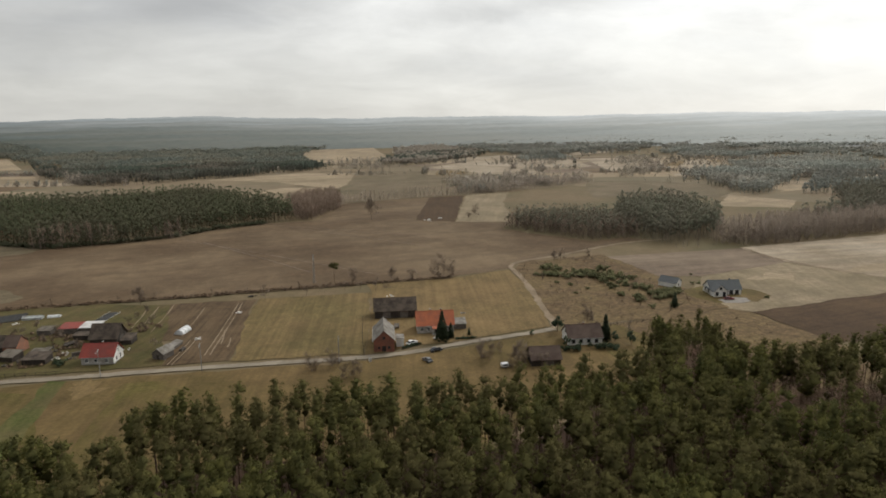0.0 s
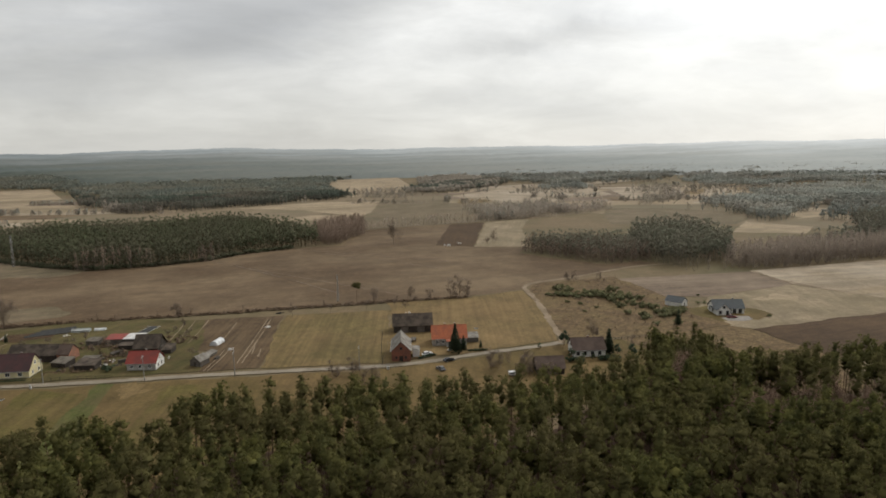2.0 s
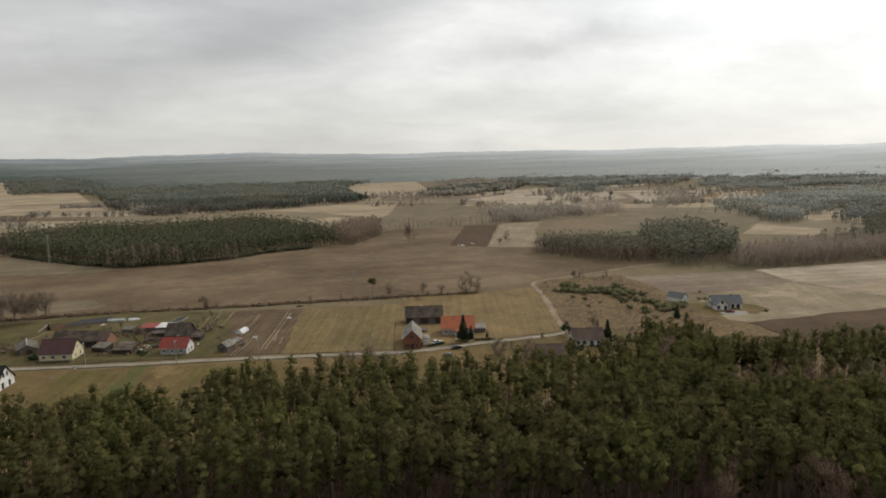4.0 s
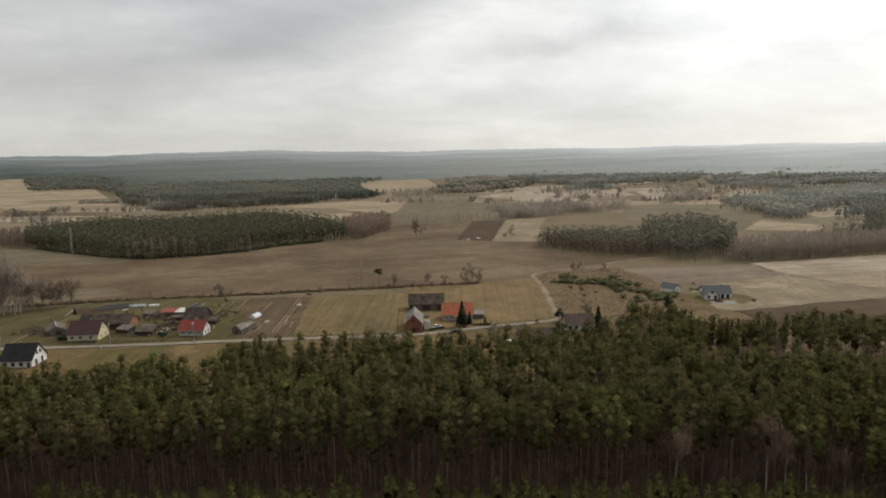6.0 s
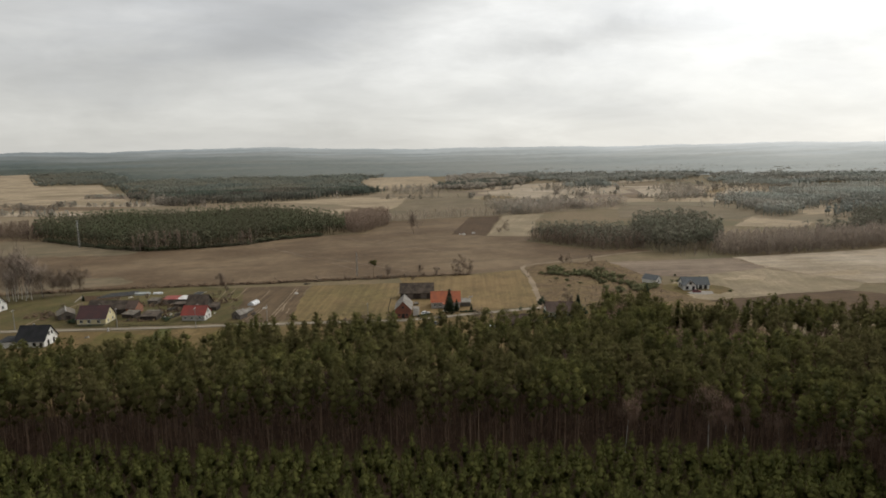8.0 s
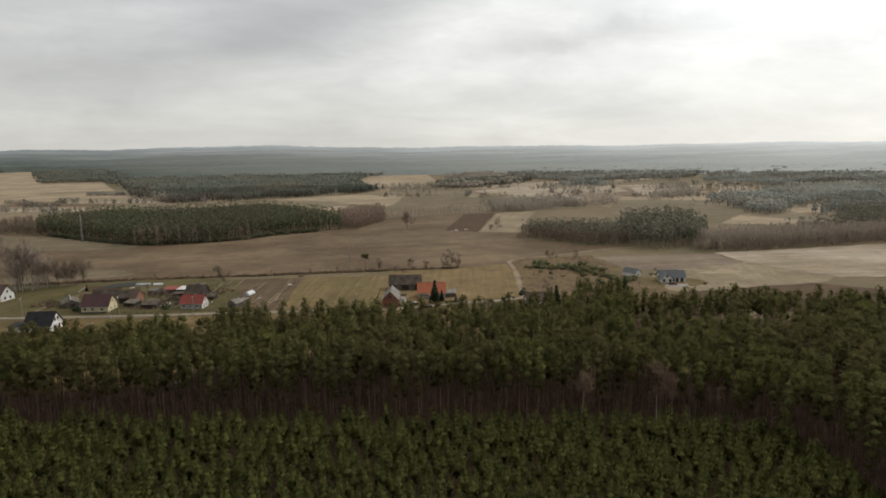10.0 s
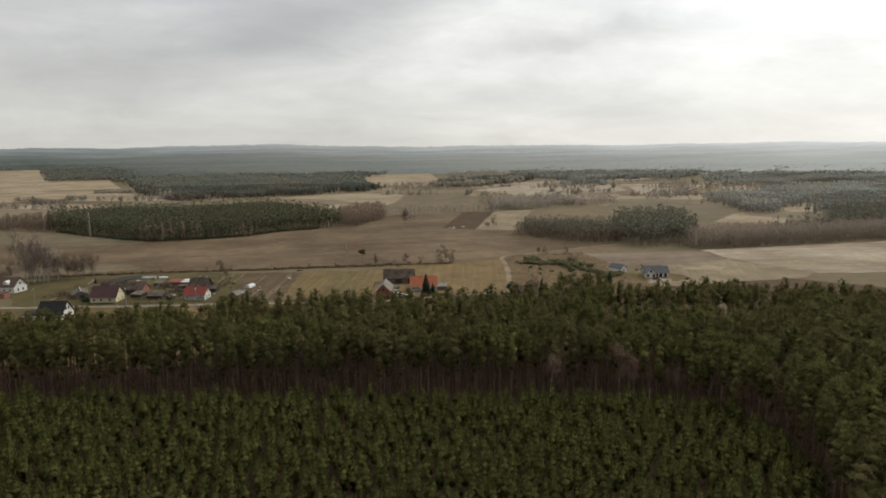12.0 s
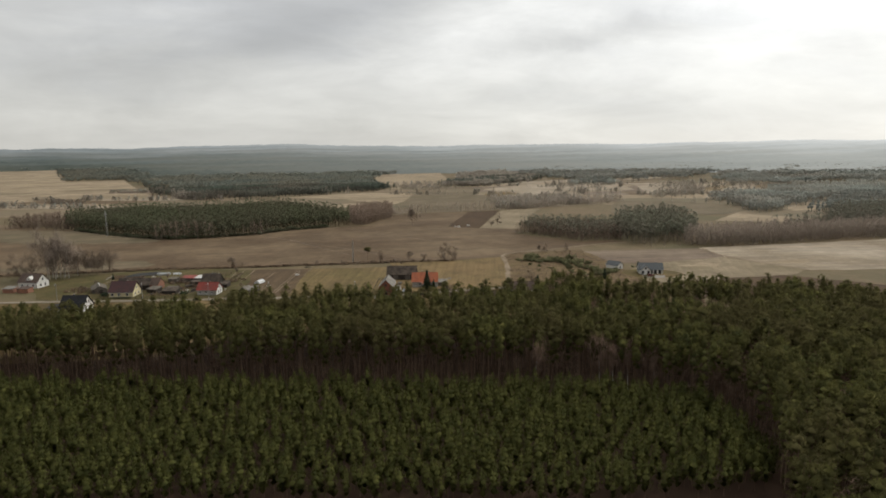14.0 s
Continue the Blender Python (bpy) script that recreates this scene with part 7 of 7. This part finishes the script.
planted("spruce", SPRUCES, [M_BARK, M_SPRUCE], [(84.9, 195.4, 1.0), (88.8, 196.6, 0.55)], "dark blue-green spruce before the farmhouse", group="spruces", seed=9)
planted("spruce", SLIM, [M_BARK, M_SPRUCE], [(137.6, 171.0, 1.05), (139.2, 172.5, 0.9), (-85.1, 283.5, 0.5), (96.0, 196.5, 0.4), (188.5, 192, 0.75)], "slim dark conifer in the garden", group="spruces", seed=10)
bush_thing("evergreen_bush", SHRUBS, M_SPRUCE, [ (131, 164.2, 2.6), (135, 163.0, 2.4), (120, 167.8, 2.3), (123, 166.6, 2.0), (-78.6, 235.5, 2.2), (-80, 237, 1.8), (-39, 225, 2.0), (-39.8, 228, 1.6)], "dark rounded evergreen bush", group="garden bushes", seed=11)
ROUND = [round_crown(910 + i, 2.5, 6.2, 5.4, 110, 0.34, 0.5, 7, 0.6) for i in range(2)]
planted("evergreen_tree", ROUND, [M_BARK, M_SPRUCE], [(127.2, 185.6, 1.05), (124.0, 167.5, 0.6), (127.6, 166.0, 0.55), (139.5, 168.0, 0.75), (116.5, 186.2, 0.4), (143.0, 163.5, 0.8), (121.5, 171.0, 0.65)], "dense rounded dark evergreen tree", group="garden evergreens", seed=15)
hedge_spots = [(90 + 0.9 * k, 194.2 - 0.25 * k, 0.9) for k in range(8)] + [(69.5 + 0.9 * k, 193.4 + 0.22 * k, 0.85) for k in range(8)] + [(-76 + 1.0 * k, 228.8 - 0.28 * k, 0.6) for k in range(12)]
bush_thing("hedge_plant", SHRUBS, M_SPRUCE, hedge_spots, "clipped dark green hedge plant", "hedge", "garden hedge", 12)
rng = np.random.default_rng(77)
juniper = [(170.5, 262, 2.4), (173.5, 258.5, 2.8), (176, 253, 2.2), (187.6, 254.5, 2.8), (193, 256, 3.0), (198.4, 257, 3.2), (203, 254, 2.2), (186.9, 239.5, 2.6), (190, 246, 2.6), (184, 227, 2.2), (186, 232, 2.0), (180, 216, 2.2), (183, 208.5, 2.6), (181, 205, 2.2),
           (192, 206, 2.8), (194.3, 205.5, 3.0), (197, 204.5, 2.6), (199, 206, 2.2), (166.8, 245.5, 1.3), (169.8, 240.5, 1.4), (172, 230, 1.2), (164, 227.5, 1.1), (176, 262, 2.0), (181, 257, 2.2), (205, 249, 1.6), (188.5, 192, 1.8), (181, 195, 1.6)]
band = smooth_line([(166, 264), (176, 258), (188, 250), (196, 246), (204, 236)], 2.2)
juniper += [(x + rng.normal(0, 1.6), y + rng.normal(0, 1.8), rng.uniform(1.2, 2.6)) for x, y in band]
juniper += [(x + rng.normal(0, 2.0), y + rng.normal(0, 2.4), rng.uniform(1.0, 2.6)) for x, y in smooth_line([(174, 278), (186, 262), (193, 246), (193, 226), (198, 214), (204, 206)], 1.9)]
juniper += [(x + rng.normal(0, 1.2), y + rng.normal(0, 1.2), rng.uniform(1.4, 2.6)) for x, y in smooth_line([(196, 212), (206, 216), (210, 212)], 2.0)]
bush_thing("juniper_bush", SHRUBS, M_JUNIPER, [(x + rng.normal(0, 0.6), y + rng.normal(0, 0.6), s * 1.05) for x, y, s in juniper], "dull green bush in dry scrub", group="scrub bushes", seed=13)
bush_thing("small_bush", SHRUBS, M_JUNIPER, [(236, 232, 1.0), (223.5, 218, 1.3), (226.4, 216.9, 1.4), (234.5, 186, 1.3)], "small dark bush near the new house", group="garden bushes", seed=14)

# low growth nobody could count
BRUSH = [(rod((0, 0, -0.1), (0, 0, 0.4), 0.04, 0.03, 3), shrub(800 + i, 0.9, 27, 0.38)) for i in range(4)]
line = smooth_line(DITCH, 0.6)
wood("ditch_brush", line + rng.normal(0, 0.9, line.shape), BRUSH, [M_TWIG, M_BRUSH], "dark dry brush along the field ditch", "brush", 90, 0.6, 1.5)
sel = rng.choice(len(line), 60)
wood("ditch_saplings", line[sel] + rng.normal(0, 1.2, (60, 2)), THIN, [M_TWIG, M_TWIG], "thin leafless saplings along the ditch", "brush", 91, 0.35, 0.8)
SCRUB = [(160, 280), (176, 294), (226, 292), (222, 250), (216, 225), (205, 190), (178, 184), (137, 192), (147, 234)]
wood("scrub_brush", np.vstack([scatter(SCRUB, 2.6, 92), scatter([(135, 186), (178, 183), (207, 180), (209, 140), (196, 112), (152, 118), (140, 136), (152, 160)], 3.6, 192)]), BRUSH, [M_TWIG, M_BRUSH], "rusty tussocks and low brush", "brush", 93, 0.15, 0.6)
wood("scrub_saplings", scatter(SCRUB, 12.0, 94), THIN, [M_TWIG, M_TWIG], "thin leafless saplings in the scrub", "brush", 95, 0.25, 0.6)
wood("garden_brush", np.vstack([scatter([(-62, 270), (-30, 268), (-28, 256), (-44, 254), (-60, 258)], 4.2, 196), scatter([(-58, 236), (-34, 230), (-36, 246), (-52, 246)], 4.0, 197), scatter([(-104, 254), (-92, 244), (-91, 258), (-98, 266)], 2.4, 96), scatter([(-80, 236), (-77, 236), (-77, 243), (-80, 244)], 1.6, 199), scatter([(-62, 228), (-57, 229), (-44, 226), (-44, 230), (-60, 234)], 2.2, 201), scatter([(-20, 250), (-8, 252), (-10, 262), (-24, 266)], 3.4, 202), scatter([(-36, 252), (-30, 268), (-46, 272), (-56, 262), (-48, 254)], 2.8, 203), scatter([(-46, 250), (-34, 232), (-30, 236), (-38, 256)], 2.6, 97)]), BRUSH, [M_TWIG, M_BRUSH], "tangled leafless garden shrubs", "brush", 98, 0.6, 1.5)
wood("verge_brush", smooth_line([(20, 198), (60, 187.5), (80, 184.5), (120, 186)], 3.5), BRUSH, [M_TWIG, M_BRUSH], "dry tufts along the road", "brush", 99, 0.2, 0.5)


def fence(points, label, gap=2.5):
    p = smooth_line(points, gap)
    e = empty("fence", pose(0, 0, 0), label, "fence")
    for (x0, y0), (x1, y1) in zip(p, p[1:]):
        bm = bmesh.new()
        box(bm, x0 - 0.06, x0 + 0.06, y0 - 0.06, y0 + 0.06, -0.1, 1.35)
        part("post", bm, M_PLANK, e)
        for z in (0.5, 1.0, 1.25):
            bm = bmesh.new()
            tube(bm, (x0, y0, z), (x1, y1, z), 0.035, 0.035, 4)
            part("rail", bm, M_PLANK, e)


fence([(141, 184.0), (150, 183), (166, 181.3)], "dark weathered wooden fence beside the lane")
fence([(-62, 223.5), (-45, 219), (-36, 216.5)], "dark wooden garden fence along the road")
fence([(55.0, 192.5), (60, 213), (66, 233)], "low wooden fence between meadow and farm", 3.0)
patch("garden_bed", [(-88, 286.5), (-87, 296), (-71, 294.5), (-67.5, 285), (-82, 281)], M_DARK, 0.05, "dark garden beds behind the farm", "garden bed", 0.4, 3)
wood("bed_growth", np.vstack([smooth_line([(-86, y), (-77, y - 0.6), (-69.5, y - 1.4)], 0.8) for y in (286.5, 288.6, 290.7, 292.8, 294.6)]) + rng.normal(0, 0.2, (5 * len(smooth_line([(-86, 286.5), (-77, 285.9), (-69.5, 285.1)], 0.8)), 2)), BRUSH, [M_TWIG, M_BRUSH], "withered growth in rows on the garden beds", "brush", 198, 0.25, 0.6)
ribbon("path", [(-88.8, 281.5), (-88.4, 290), (-88.0, 297.6)], 0.8, M_PAVE, 0.2, "pale edge of the garden beds", "path", 0.1)
ribbon("path", [(-99, 233), (-96, 248), (-88, 270), (-84, 280)], 0.9, M_TRACK, 0.205, "worn garden path", "path", 0.1)
patch("ditch_bank", [(x, y - 2.2) for x, y in DITCH] + [(x, y + 1.6) for x, y in DITCH[::-1]], M_BANK, 0.05, "dark overgrown bank of the field ditch", "ditch", 0.4, 4)
